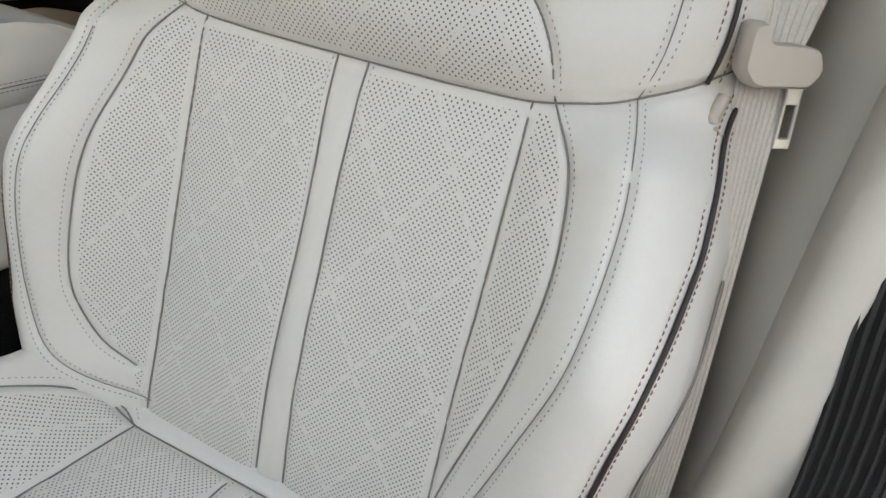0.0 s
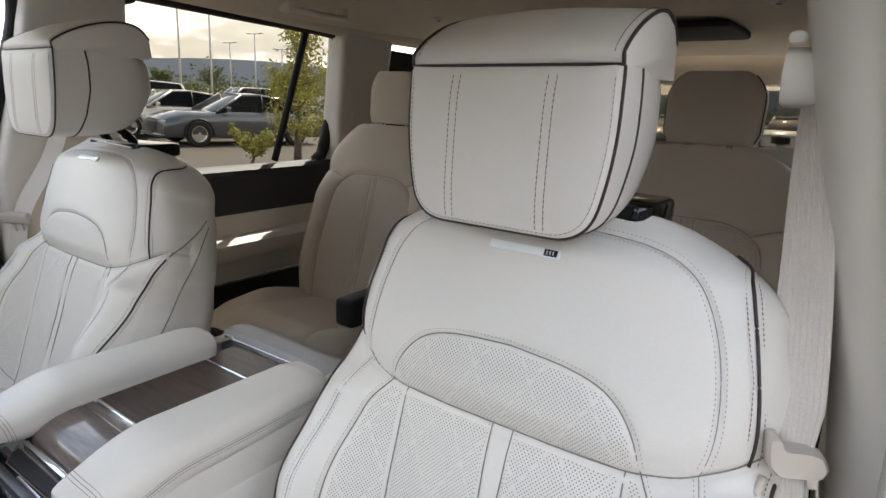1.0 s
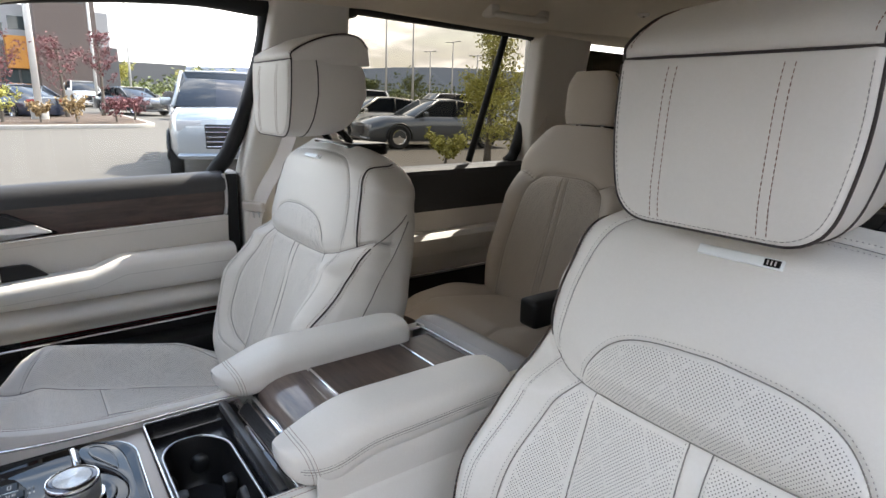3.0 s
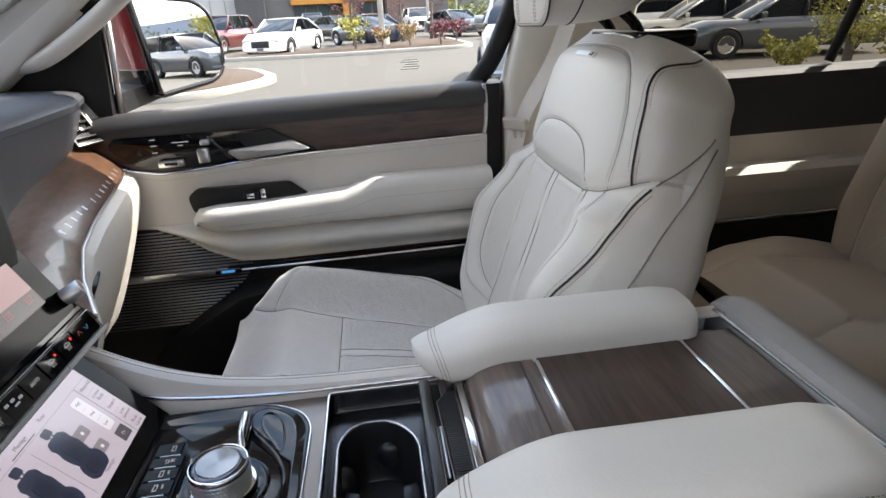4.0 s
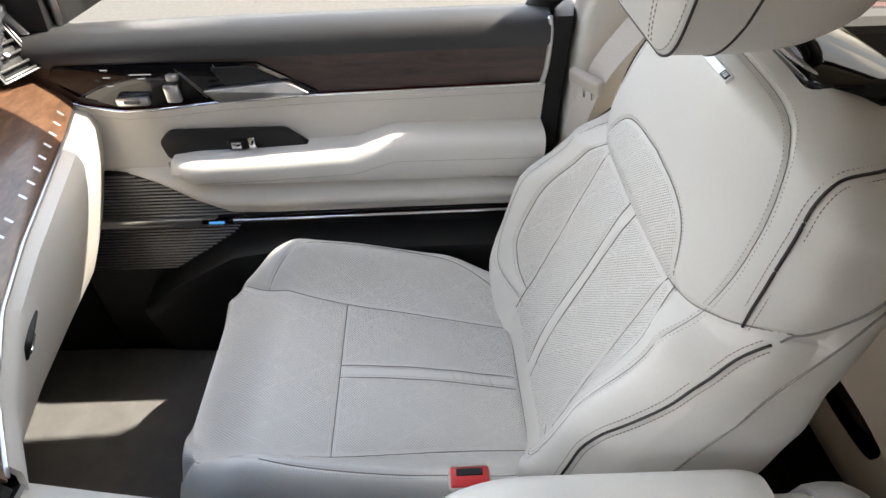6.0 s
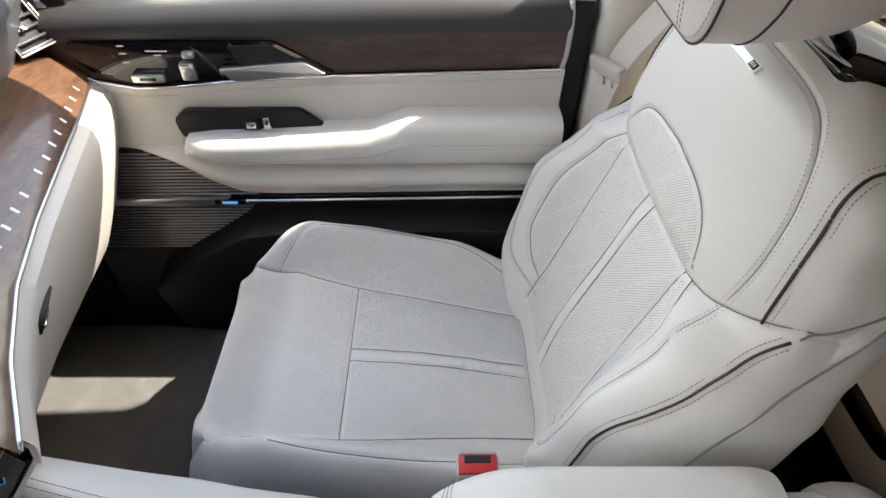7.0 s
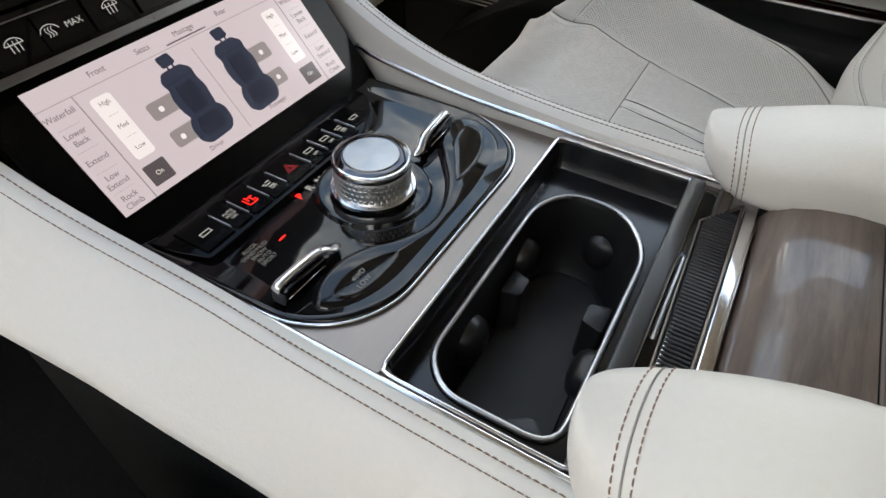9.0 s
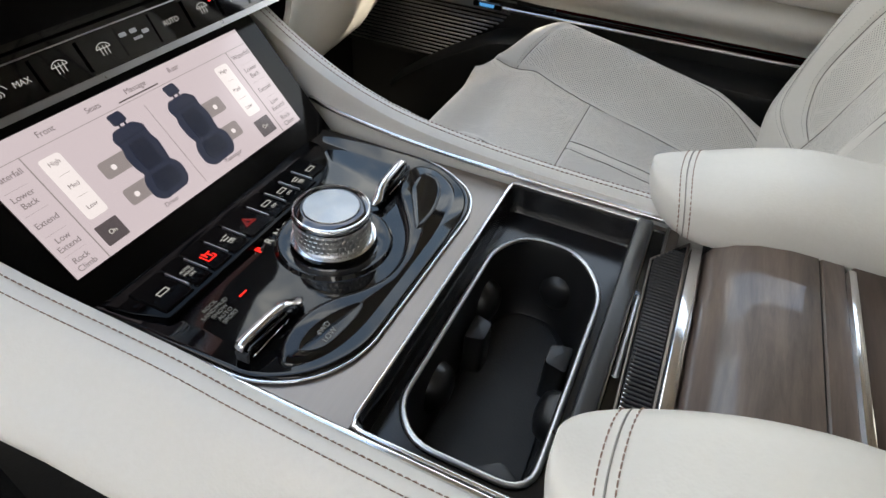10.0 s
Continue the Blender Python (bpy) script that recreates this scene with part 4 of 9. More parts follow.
    # plinth and runners under the cushion
    x0, x1 = sorted((CX - 0.2, CX + 0.2))
    box("plinth", (x0, -0.1, 0.60), (x1, 0.36, 0.80 + rise), M_BLACK, root, 0.02, 3)
    for dx in (-0.17, 0.17):
        cxr = CX + dx
        box("runner", (cxr - 0.02, -0.2, 0.53), (cxr + 0.02, 0.38, 0.605), M_BLACK, root, 0.006)
    # side valance
    for k in (1, -1):
        xs = CX + k * 0.235
        prism("valance", round_outline([(-0.12, 0.66), (0.36, 0.72), (0.42, 0.86), (0.3, 0.90), (-0.12, 0.83)], 0.03), xs - 0.014, xs + 0.014, M_BLACK, root, "x", 0.006)
    headrest(side, root)
    return root


def headrest(side, root):
    """A crisp-edged pad with a gusset, its wedge on top, dark piping, posts and the black collar on the backrest."""
    cx = side * 0.493
    up_by = 0.040 if side > 0 else 0.007
    ahead = 0.042 if side > 0 else 0.0  # the passenger's pad stands further forward
    zb, z0, yf = 1.443 + up_by, 1.5975 + up_by, -0.1555 + ahead
    deep = 1.0 + ahead / 0.2
    H = z0 - zb
    front = round_outline([(-0.097, 0.0), (0.097, 0.0), (0.1135, 0.080), (0.1125, H), (-0.1125, H), (-0.1135, 0.080)], [0.036, 0.036, 0.06, 0.004, 0.004, 0.06], 8)
    front = np.array(front)
    front = respaced(np.vstack([front, front[:1]]), 121)[:-1]
    mid = np.array((0.0, H * 0.5))
    def layer(k, n):
        """The outline drawn in by the factor k, n metres out of the front plane."""
        p = mid + (front - mid) * k
        f = np.interp(p[:, 1], [0.0, 0.04, 0.085, 0.13, H], [0.70, 0.90, 1.0, 0.97, 0.90])
        return np.stack([cx + p[:, 0], yf + n * (deep * f if n < -0.015 else 1.0) - 0.05 * (p[:, 1] - H), zb + p[:, 1]], 1)
    def dome(k):
        return 0.0065 * (1 - k ** 4)
    loops = [layer(k, dome(k)) for k in (0.12, 0.35, 0.55, 0.72, 0.85, 0.94)] + [layer(k, n) for k, n in ((0.975, -0.0002), (0.99, -0.0018), (0.998, -0.0045), (1.0, -0.010), (1.004, -0.028), (1.006, -0.046), (1.0, -0.075), (0.985, -0.105), (0.95, -0.130), (0.88, -0.147), (0.72, -0.156), (0.4, -0.160))]
    head = loft("headrest_pad", loops, M_LEATHER, root, angle=60)
    def on_front(u, v):
        k = np.maximum(np.abs(u) / 0.1135, np.abs(v - H * 0.5) / (H * 0.5))
        return np.stack([cx + u, yf + dome(k) - 0.05 * (v - H) + 0.0003, zb + v], 1)
    v = np.linspace(0.0035, H - 0.003, 60)
    for u in (0.047, 0.0555, -0.047, -0.0555):
        stitch_row("stitching", on_front(np.full(60, u) + 0.001 * np.sin(v * 20), v), np.tile((0, 1.0, 0.05), (60, 1)), M_THREAD_BROWN, head, 0.0052, 0.0042, 0.0006, 0.0005)
    # piping round the front edge and along the gusset's rear edge, with stitches beside it
    low = np.where(front[:, 1] < H - 0.002)[0]
    start = low[np.argmax(front[low, 0] * 10 + front[low, 1])]
    order = [(start - i) % len(front) for i in range(len(front))]
    order = [i for i in order if front[i, 1] < H - 0.002]
    tube("piping", layer(1.003, -0.0030)[order], 0.0015, M_PIPING, root, 6, label="dark brown piping")
    stitch_row("stitching", layer(0.95, dome(0.95) + 0.0003)[order], np.tile((0, 1.0, 0), (len(order), 1)), M_THREAD, root, 0.0048, 0.0036, 0.0006, 0.0005)
    for k in (1, -1):
        side_pts = [i for i in order if front[i, 0] * k > 0.055 and front[i, 1] < H - 0.002]
        tube("piping", layer(1.007, -0.050)[side_pts], 0.0014, M_PIPING, root, 6, label="dark brown piping")
    # wedge: low in front, sloping up and back, with rounded ends
    def wedge(t):
        x = abs(t)
        k = math.sqrt(max(0.0, 1 - np.clip((x - 0.92) / 0.08, 0, 1) ** 2))
        g = 0.008 * (1 - k)
        arc = 0.007 * (1 - t * t)
        back = yf - 0.160 * deep * 0.90
        span = yf - back
        sec = [(0.10, -0.008), (0.012, -0.002), (0.0, 0.006), (0.02, 0.014 - g), (0.14, 0.027 + arc * 0.5 - g), (0.33, 0.041 + arc - g), (0.54, 0.051 + arc - g), (0.74, 0.054 + arc - g), (0.90, 0.047 - g), (1.0, 0.028 - g), (1.02, -0.008)]
        return [(cx + t * 0.1125, yf - 0.001 - q * span - g * (0.5 - q), z0 + z) for q, z in sec]
    ends = 1 - np.array([0, 0.15, 0.45, 1.0, 2.0, 4.0, 7.0]) / 134 * 2
    loft("headrest_top", [wedge(t) for t in np.r_[-ends, np.linspace(-0.85, 0.85, 14), ends[::-1]]], M_LEATHER, root, angle=60)
    tube("piping", [(cx + u * 0.1125, yf - 0.0005 - 0.003 * abs(u) ** 10, z0 - 0.001) for u in np.linspace(-1, 1, 40)], 0.0016, M_PIPING, root, 6, label="dark brown piping")
    for k in (1, -1):
        p = np.array(wedge(k * 0.975))[1:10] + np.array((k * 0.0010, 0.0, 0.0006))
        tube("piping", curve_pts(p, 40), 0.0019, M_PIPING, root, 6, label="dark brown piping")
        for q in (0.915,):
            p = np.array(wedge(k * q))[2:10] + np.array((0.0, 0.0002, 0.0004))
            stitch_row("stitching", curve_pts(p, 60), np.tile((0, 0.4, 1.0), (60, 1)), M_THREAD_BROWN, root, 0.0052, 0.0038, 0.0008, 0.0006)
    for dx in (-0.055, 0.055):
        tube("headrest_post", curve_pts([(cx + dx, -0.275, 1.40), (cx + dx, -0.273, 1.45), (cx + dx, -0.262, 1.475), (cx + dx, -0.235, 1.50)], 16), 0.0085, M_GLOSS, root, 12, label="black headrest post")
    cw, ch = (0.105, 1.466) if side > 0 else (0.122, 1.474)
    prism("collar", round_outline([(cx - cw, -0.345), (cx + cw, -0.345), (cx + cw, -0.245), (cx - cw, -0.245)], 0.022), 1.440, ch, M_GLOSS, root, "z", 0.005, label="gloss black headrest collar")


driver_seat = front_seat(-1, "cream leather front seat with perforated inserts beside the open door")
passenger_seat = front_seat(1, "cream leather front seat with perforated inserts beside the console")

# ---- centre console ----
console = thing("centre_console", (0, 0.1, 0.52), "cream leather centre console with bronze metal top and chrome trims", "car console")


def rail_top(y):
    """Height of the leather rail beside the console's top."""
    return float(np.mean(np.interp(y + np.linspace(-0.05, 0.05, 11), [-0.4, 0.1, 0.25, 0.33, 0.42, 0.48, 0.53, 0.58, 0.63], [1.088, 1.088, 1.090, 1.096, 1.110, 1.130, 1.155, 1.19, 1.225])))


def rail_out(y):
    return float(np.mean(np.interp(y + np.linspace(-0.05, 0.05, 11), [-0.4, 0.1, 0.3, 0.45, 0.58, 0.63], [0.205, 0.207, 0.216, 0.228, 0.242, 0.247])))


def rail_in(y):
    return 0.1455 + 0.02 * ease(y, [0.33, 0.57], [0.0, 1.0])


for side in (-1, 1):
    rows = []
    for y in np.linspace(-0.36, 0.58, 60):
        z, w = rail_top(y), rail_out(y)
        xi = rail_in(y)
        low = float(np.interp(y, [0.05, 0.2, 0.27, 0.34, 0.39, 0.46, 0.6], [0.985, 1.01, 1.03, 1.042, 1.056, 1.064, 1.085]))
        sec = [(xi, 1.05), (xi, z - 0.014), (xi + 0.002, z - 0.004), (xi + 0.008, z), (xi + 0.018, z - 0.001), (xi + 0.030, z - 0.008), (xi + 0.042, z - 0.020), (w - 0.010, low + 0.018), (w - 0.003, low + 0.010), (w - 0.001, low + 0.002), (w - 0.005, low - 0.005), (w - 0.022, low - 0.008)]
        rows.append([(side * x, y, zz) for x, zz in (sec if side > 0 else sec[::-1])])
    sheet("side_rail", np.array(rows), M_LEATHER, console, "stitched cream leather side rail", 0.004, back=(-side, 0, -0.6))
    for d, dz in ((0.0105, 0.0), (0.0190, -0.0016)):
        line = np.array([(side * (rail_in(y) + d), y, rail_top(y) + dz + 0.0006) for y in np.linspace(-0.0, 0.56, 140)])
        stitch_row("stitching", line, np.tile((side * (0.0 if d < 0.015 else 0.35), 0, 1.0), (140, 1)), M_THREAD_BROWN, console, 0.0044, 0.0037, 0.0007, 0.0006)
    box("side_panel", (side * 0.182 - 0.012, -0.36, 0.52), (side * 0.182 + 0.012, 0.62, 0.985), M_CARPET, console, 0.004, label="black carpeted side panel")
    tube("chrome_trim", curve_pts([(side * 0.144, -0.02, 1.080), (side * 0.1435, 0.2, 1.080), (side * 0.1445, 0.33, 1.082), (side * 0.150, 0.43, 1.088), (side * 0.156, 0.47, 1.092)], 50), 0.0026, M_CHROME, console, 8, label="chrome trim line")
# bronze top: around the tray and under the shifter plate
for lo, hi in (((-0.143, 0.098, 1.060), (0.143, 0.1225, 1.074)), ((-0.143, 0.2455, 1.058), (0.143, 0.47, 1.0705)), ((-0.143, 0.1225, 1.058), (-0.1385, 0.2455, 1.0725)), ((0.1385, 0.1225, 1.058), (0.143, 0.2455, 1.0725))):
    box("top_plate", lo, hi, M_BRONZE, console, 0.0012, 1, "brushed bronze metal plate")
box("inner_frame", (-0.14, -0.35, 0.6), (0.14, 0.09, 1.04), M_BLACK, console, 0.004)
box("inner_frame", (-0.14, 0.26, 0.6), (0.14, 0.6, 1.05), M_BLACK, console, 0.004)

# tray with the cup well
M_MAT_DARK = varied(material("dark rubber mat", (0.022, 0.022, 0.023), 0.55), (0.022, 0.022, 0.023), 0.2, 60, bump=0.3, bump_scale=500)
def ring(pts, r, n, z):
    o = np.array(round_outline(pts, r, 8) + [round_outline(pts, r, 8)[0]])
    return np.c_[respaced(o, n + 1)[:-1], np.full(n, z)]


M_TRAY = varied(material("satin black tray", (0.010, 0.010, 0.011), 0.20, spec=0.5), (0.010, 0.010, 0.011), 0.15, 30, rough_var=0.05)
M_LID = varied(material("dark grey lid plastic", (0.035, 0.035, 0.036), 0.35), (0.035, 0.035, 0.036), 0.15, 40)
M_CUP = varied(material("soft black cup lining", (0.010, 0.010, 0.0105), 0.36, spec=0.5), (0.010, 0.010, 0.0105), 0.2, 40, bump=0.1, bump_scale=700)
TRAY = [(-0.1375, 0.1265), (0.1375, 0.1265), (0.1375, 0.2445), (-0.1375, 0.2445)]
WELL = [(-0.118, 0.1405), (0.062, 0.1405), (0.100, 0.168), (0.100, 0.214), (0.072, 0.234), (-0.098, 0.234), (-0.118, 0.214)]
def shrink(pts, d):
    c = np.mean(pts, axis=0)
    return [tuple(c + (np.array(p) - c) * (1 - d / np.linalg.norm(np.array(p) - c))) for p in pts]
loops = [ring(TRAY, 0.006, 96, 1.0765), ring(shrink(TRAY, 0.003), 0.006, 96, 1.0755), ring(shrink(TRAY, 0.004), 0.006, 96, 1.058), ring(shrink(TRAY, 0.008), 0.008, 96, 1.052)]
# both outlines start at their first corner, so that the points stay opposite one another
w0 = ring(WELL, 0.02, 96, 1.052)
def turned(a, b):
    k = min(range(96), key=lambda i: np.sum((np.roll(b, -i, 0) - a)[:, :2] ** 2))
    return np.roll(b, -k, 0)
w0 = turned(loops[-1], w0)
cup = thing("cup_holder", (0, 0.185, 0.97), "gloss black cup holder tray with a chrome rim and deep well", "cup holder")
loft("tray", loops + [w0], M_TRAY, cup, caps=False, angle=50)
def lowered(a, k, z):
    c = a.mean(0)
    return np.c_[c[:2] + (a[:, :2] - c[:2]) * k, np.full(len(a), z)]
loft("well", [lowered(w0, 0.985, 1.055), lowered(w0, 0.965, 1.05), lowered(w0, 0.95, 1.02), lowered(w0, 0.9, 0.985), lowered(w0, 0.86, 0.978), lowered(w0, 0.3, 0.978)], M_CUP, cup, "black cup well", "end")
tube("rim", lowered(w0, 1.0, 1.0535), 0.0023, M_SATIN, cup, 8, True, "satin metal rim of the well", 0.8)
tube("tray_rim", ring(TRAY, 0.006, 120, 1.077), 0.0017, M_CHROME, cup, 8, True, "thin chrome rim")
for x, y, k in ((-0.045, 0.226, -1), (0.092, 0.175, 2), (-0.030, 0.150, 1), (0.055, 0.226, -1)):
    turn = Matrix.Rotation(radians({-1: 90, 1: -90}.get(k, 0)), 4, "X") if k != 2 else Matrix.Rotation(radians(-90), 4, "Y")
    lathe("cup_grip", [(0.020, -0.006), (0.0185, 0.000), (0.0150, 0.0045), (0.0085, 0.0072), (0.001, 0.0080)], M_CUP, cup, (x, y, 1.008), turn, 24, "rubber cup grip")
prism("well_step", round_outline([(-0.112, 0.150), (-0.082, 0.146), (-0.070, 0.166), (-0.088, 0.190), (-0.110, 0.186)], 0.006), 0.972, 0.996, M_CUP, cup, "z", 0.004, 2, "moulded step of the well")
prism("well_step", round_outline([(0.0, 0.146), (0.028, 0.146), (0.024, 0.164), (0.004, 0.164)], 0.004), 0.972, 1.022, M_CUP, cup, "z", 0.003, 2, "moulded rib of the well")
prism("well_step", round_outline([(-0.002, 0.228), (0.026, 0.228), (0.022, 0.212), (0.002, 0.212)], 0.004), 0.972, 1.022, M_CUP, cup, "z", 0.003, 2, "moulded rib of the well")
prism("well_mat", round_outline(shrink(WELL, 0.02), 0.02, 5), 0.9765, 0.9800, M_MAT_DARK, cup, "z", 0.001, 1, "ribbed rubber well mat")
box("sliding_lid", (-0.1365, 0.1200, 1.066), (0.1375, 0.1330, 1.0815), M_LID, cup, 0.003, 2, "dark grey sliding lid edge")
box("lid_pull", (-0.032, 0.1135, 1.066), (0.05, 0.1180, 1.0760), M_SATIN, cup, 0.0015, 1, "satin metal lid pull")
box("lid_gap", (-0.136, 0.1085, 1.060), (0.137, 0.1195, 1.0745), M_GLOSS, cup, 0.001, 1)
tube("chrome_trim", [(-0.14, 0.1075, 1.0755), (0.14, 0.1075, 1.0755)], 0.0018, M_CHROME, console, 8)
# roller slot behind the tray
prism("roller_slot", [(-0.10, 0.0905), (0.125, 0.0905), (0.092, 0.1135), (-0.10, 0.1085)], 1.070, 1.0752, M_RUBBER, console, "z", 0.0006, 1, "black roller slot")
for i in range(58):
    x = -0.096 + i * 0.0036
    y1 = min(0.1075 + 0.005 * (x + 0.1) / 0.19, 0.0915 + (0.123 - x) * 0.7)
    box("roller_rib", (x, 0.0912, 1.0745), (x + 0.0020, y1, 1.0785), M_RIB, console, 0.0005, 1)
tube("chrome_trim", [(-0.10, 0.0897, 1.0765), (0.127, 0.0897, 1.0765), (0.093, 0.1145, 1.0765), (-0.10, 0.1097, 1.0765)], 0.0009, M_BRONZE, console, 6)
box("chrome_bar", (-0.105, 0.0800, 1.076), (0.105, 0.0895, 1.0905), M_CHROME, console, 0.002, 2, "bright chrome bar")
# curved roller lid and wood top
sec = [(0.0795, 1.070), (0.079, 1.085), (0.074, 1.098), (0.064, 1.108), (0.050, 1.114), (0.030, 1.1175), (0.0, 1.118), (-0.27, 1.118), (-0.27, 1.09)]
prism("roller_lid", [(p[0], p[1]) for p in sec[:6]] + [(0.013, 1.1178), (0.013, 1.06)], -0.112, 0.112, M_ROLLER, console, "x", label="dark walnut roller lid")
box("top_strip", (-0.112, -0.004, 1.10), (0.112, 0.0115, 1.1176), M_ROLLER, console, 0.0012, 1)
box("lid_joint", (-0.112, 0.0112, 1.09), (0.112, 0.0136, 1.1160), M_BLACK, console, 0, 1, "dark joint behind the roller lid")
box("chrome_strip", (-0.112, -0.0085, 1.10), (0.088, -0.0030, 1.1225), M_CHROME, console, 0.0018, 2, "chrome strip")
box("wood_lid", (-0.112, -0.187, 1.10), (0.112, -0.008, 1.1185), M_WALNUT_X, console, 0.0012, 1, "dark open pore walnut lid")
box("chrome_strip", (-0.112, -0.1915, 1.10), (0.112, -0.1875, 1.1195), M_CHROME, console, 0.0008, 1, "chrome strip")
box("rear_lid", (-0.112, -0.262, 1.10), (0.112, -0.192, 1.1185), M_WALNUT_X, console, 0.0012, 1)
tube("chrome_trim", curve_pts([(0.15, -0.262, 1.125), (0.05, -0.268, 1.122), (-0.05, -0.27, 1.122), (-0.15, -0.268, 1.125)], 20), 0.0025, M_CHROME, console, 8)
# rear hood
rows = []
for x in np.linspace(-0.19, 0.19, 25):
    e = (1 - abs(x / 0.191) ** 8) ** 0.5
    rows.append([(x, y, 1.0 + (z - 1.0) * (0.75 + 0.25 * e)) for y, z in ((-0.268, 1.06), (-0.270, 1.115), (-0.276, 1.133), (-0.292, 1.140), (-0.318, 1.136), (-0.338, 1.118), (-0.352, 1.08), (-0.362, 0.98), (-0.366, 0.80), (-0.366, 0.52), (-0.3, 0.52), (-0.29, 0.9))])
loft("rear_hood", rows, M_HOOD, console, "grey leather rear hood")

# the two padded armrest lids
def armrest(side):
    root = thing("armrest", (side * 0.135, -0.04, 1.10), "padded cream leather armrest lid with brown stitching", "armrest", "armrest lids")
    up = 0.018 if side < 0 else 0.0  # the driver's lid stands slightly higher
    o = (side * 0.146 + up * 0.4, -0.215, 1.158 + up)
    sd, nd = np.array([0, 1.0, 0]), np.array([0, 0, 1.0])
    end = 0.352
    def w(s):
        return ease(s, [0, 0.25, end], [0.048, 0.050, 0.050]) * (0.06 + 0.94 * rounded_end(s, end, 0.085)) * (0.85 + 0.15 * rounded_end(-s, 0.0, 0.02))
    def d(s):
        return ease(s, [0, 0.2, 0.30, end], [0.060, 0.062, 0.060, 0.058] if side > 0 else [0.062, 0.068, 0.076, 0.078]) * (0.08 + 0.92 * rounded_end(s, end, 0.08)) * (0.8 + 0.2 * rounded_end(-s, 0.0, 0.02))
    pad = Pillow(o, (side, 0, 0), sd, nd, np.r_[0.03 * np.linspace(0, 1, 12) ** 1.6, np.linspace(0.03, 0.283, 50)[1:], end - 0.069 * np.linspace(1, 0, 30)[1:] ** 1.7], w, d, lambda s: 0.0, 3.0, 110, 60,
                 lambda u, s, q: -ease(s, [0.23, end], [0.0, 0.026]) - ease(s, [0, 0.03], [0.004, 0]))
    pad.close()
    pad.emit(root, [], ("pad", M_LEATHER))
    # twin stitching that runs all the way round the nose
    low = pad.N.max(axis=1) - 0.93 * (pad.N.max(axis=1) - pad.N.min(axis=1))
    n_mid = np.interp(0.318, pad.S, (pad.N.max(axis=1) + pad.N.min(axis=1)) / 2)
    for q in (-0.0042, 0.0, 0.0042):
        ln, nr = [], []
        for j in range(-pad.k // 4, pad.k):
            u_here, n_here = (np.interp(0.318, pad.S, g[:, j]) for g in (pad.U, pad.N))
            r = np.interp(0.320 + q - 1.5 * u_here ** 2 + 0.25 * (n_here - n_mid), pad.S, np.arange(len(pad.S)))
            i, f = int(r), r - int(r)
            if pad.N[i, j] > low[i] and (not ln or j < pad.k - pad.k // 4):
                ln.append(pad.P[i, j] * (1 - f) + pad.P[i + 1, j] * f)
                nr.append(pad.n[i, j] * (1 - f) + pad.n[i + 1, j] * f)
        ln, nr = respaced(np.array(ln), 150), respaced(np.array(nr), 150)
        for _ in range(6):
            ln[1:-1] = (ln[:-2] + 2 * ln[1:-1] + ln[2:]) / 4
        if q:
            stitch_row("stitching", ln + nr * 0.0004, nr, M_THREAD_BROWN, root, 0.0042, 0.0035, 0.0007, 0.0005)
        else:
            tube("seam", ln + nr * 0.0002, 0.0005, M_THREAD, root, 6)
    # seam along the outer flank
    ln = []
    for k in (1,):
        half = []
        for i in range(4, len(pad.S) - 14):
            uu, nn_ = pad.U[i] * k, pad.N[i]
            ok = np.where(uu > uu.max() * 0.7)[0]
            ok = ok[np.argsort(nn_[ok])]
            want = nn_.min() + 0.46 * (nn_.max() - nn_.min())
            half.append([np.interp(want, nn_[ok], pad.P[i, ok, c]) for c in range(3)])
        ln += half if k > 0 else half[::-1]
    ln = respaced(np.array(ln), 160)
    for _ in range(4):
        ln[1:-1] = (ln[:-2] + 2 * ln[1:-1] + ln[2:]) / 4
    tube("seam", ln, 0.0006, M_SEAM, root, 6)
    out = np.tile((side * 1.0, 0.0, 0.1), (len(ln), 1))
    for dz in (0.0035, -0.0035):
        stitch_row("stitching", ln + np.array((0, 0, dz)) + out / np.linalg.norm(out, axis=1)[:, None] * 0.0008, out, M_THREAD, root, 0.0046, 0.0034, 0.0007, 0.0004)
    box("hinge_base", (min(side * 0.105, side * 0.165), -0.22, 1.075), (max(side * 0.105, side * 0.165), 0.08, 1.104 + up), M_BLACK, root, 0.006)
    flank = []
    for y in np.linspace(-0.33, 0.10, 24):
        flank.append([(side * x, y, z) for x, z in ((0.140, 1.124 + up), (0.170, 1.120 + up), (0.1805, 1.108 + up), (0.183, 1.09 + up * 0.5), (0.182, 1.04), (0.181, 0.98), (0.175, 0.92))])
    g = np.array(flank)
    sheet("flank", g, M_LEATHER, root, "cream leather flank", 0.004, back=(-side, 0, -0.3))
    return root


armrest(-1)
armrest(1)

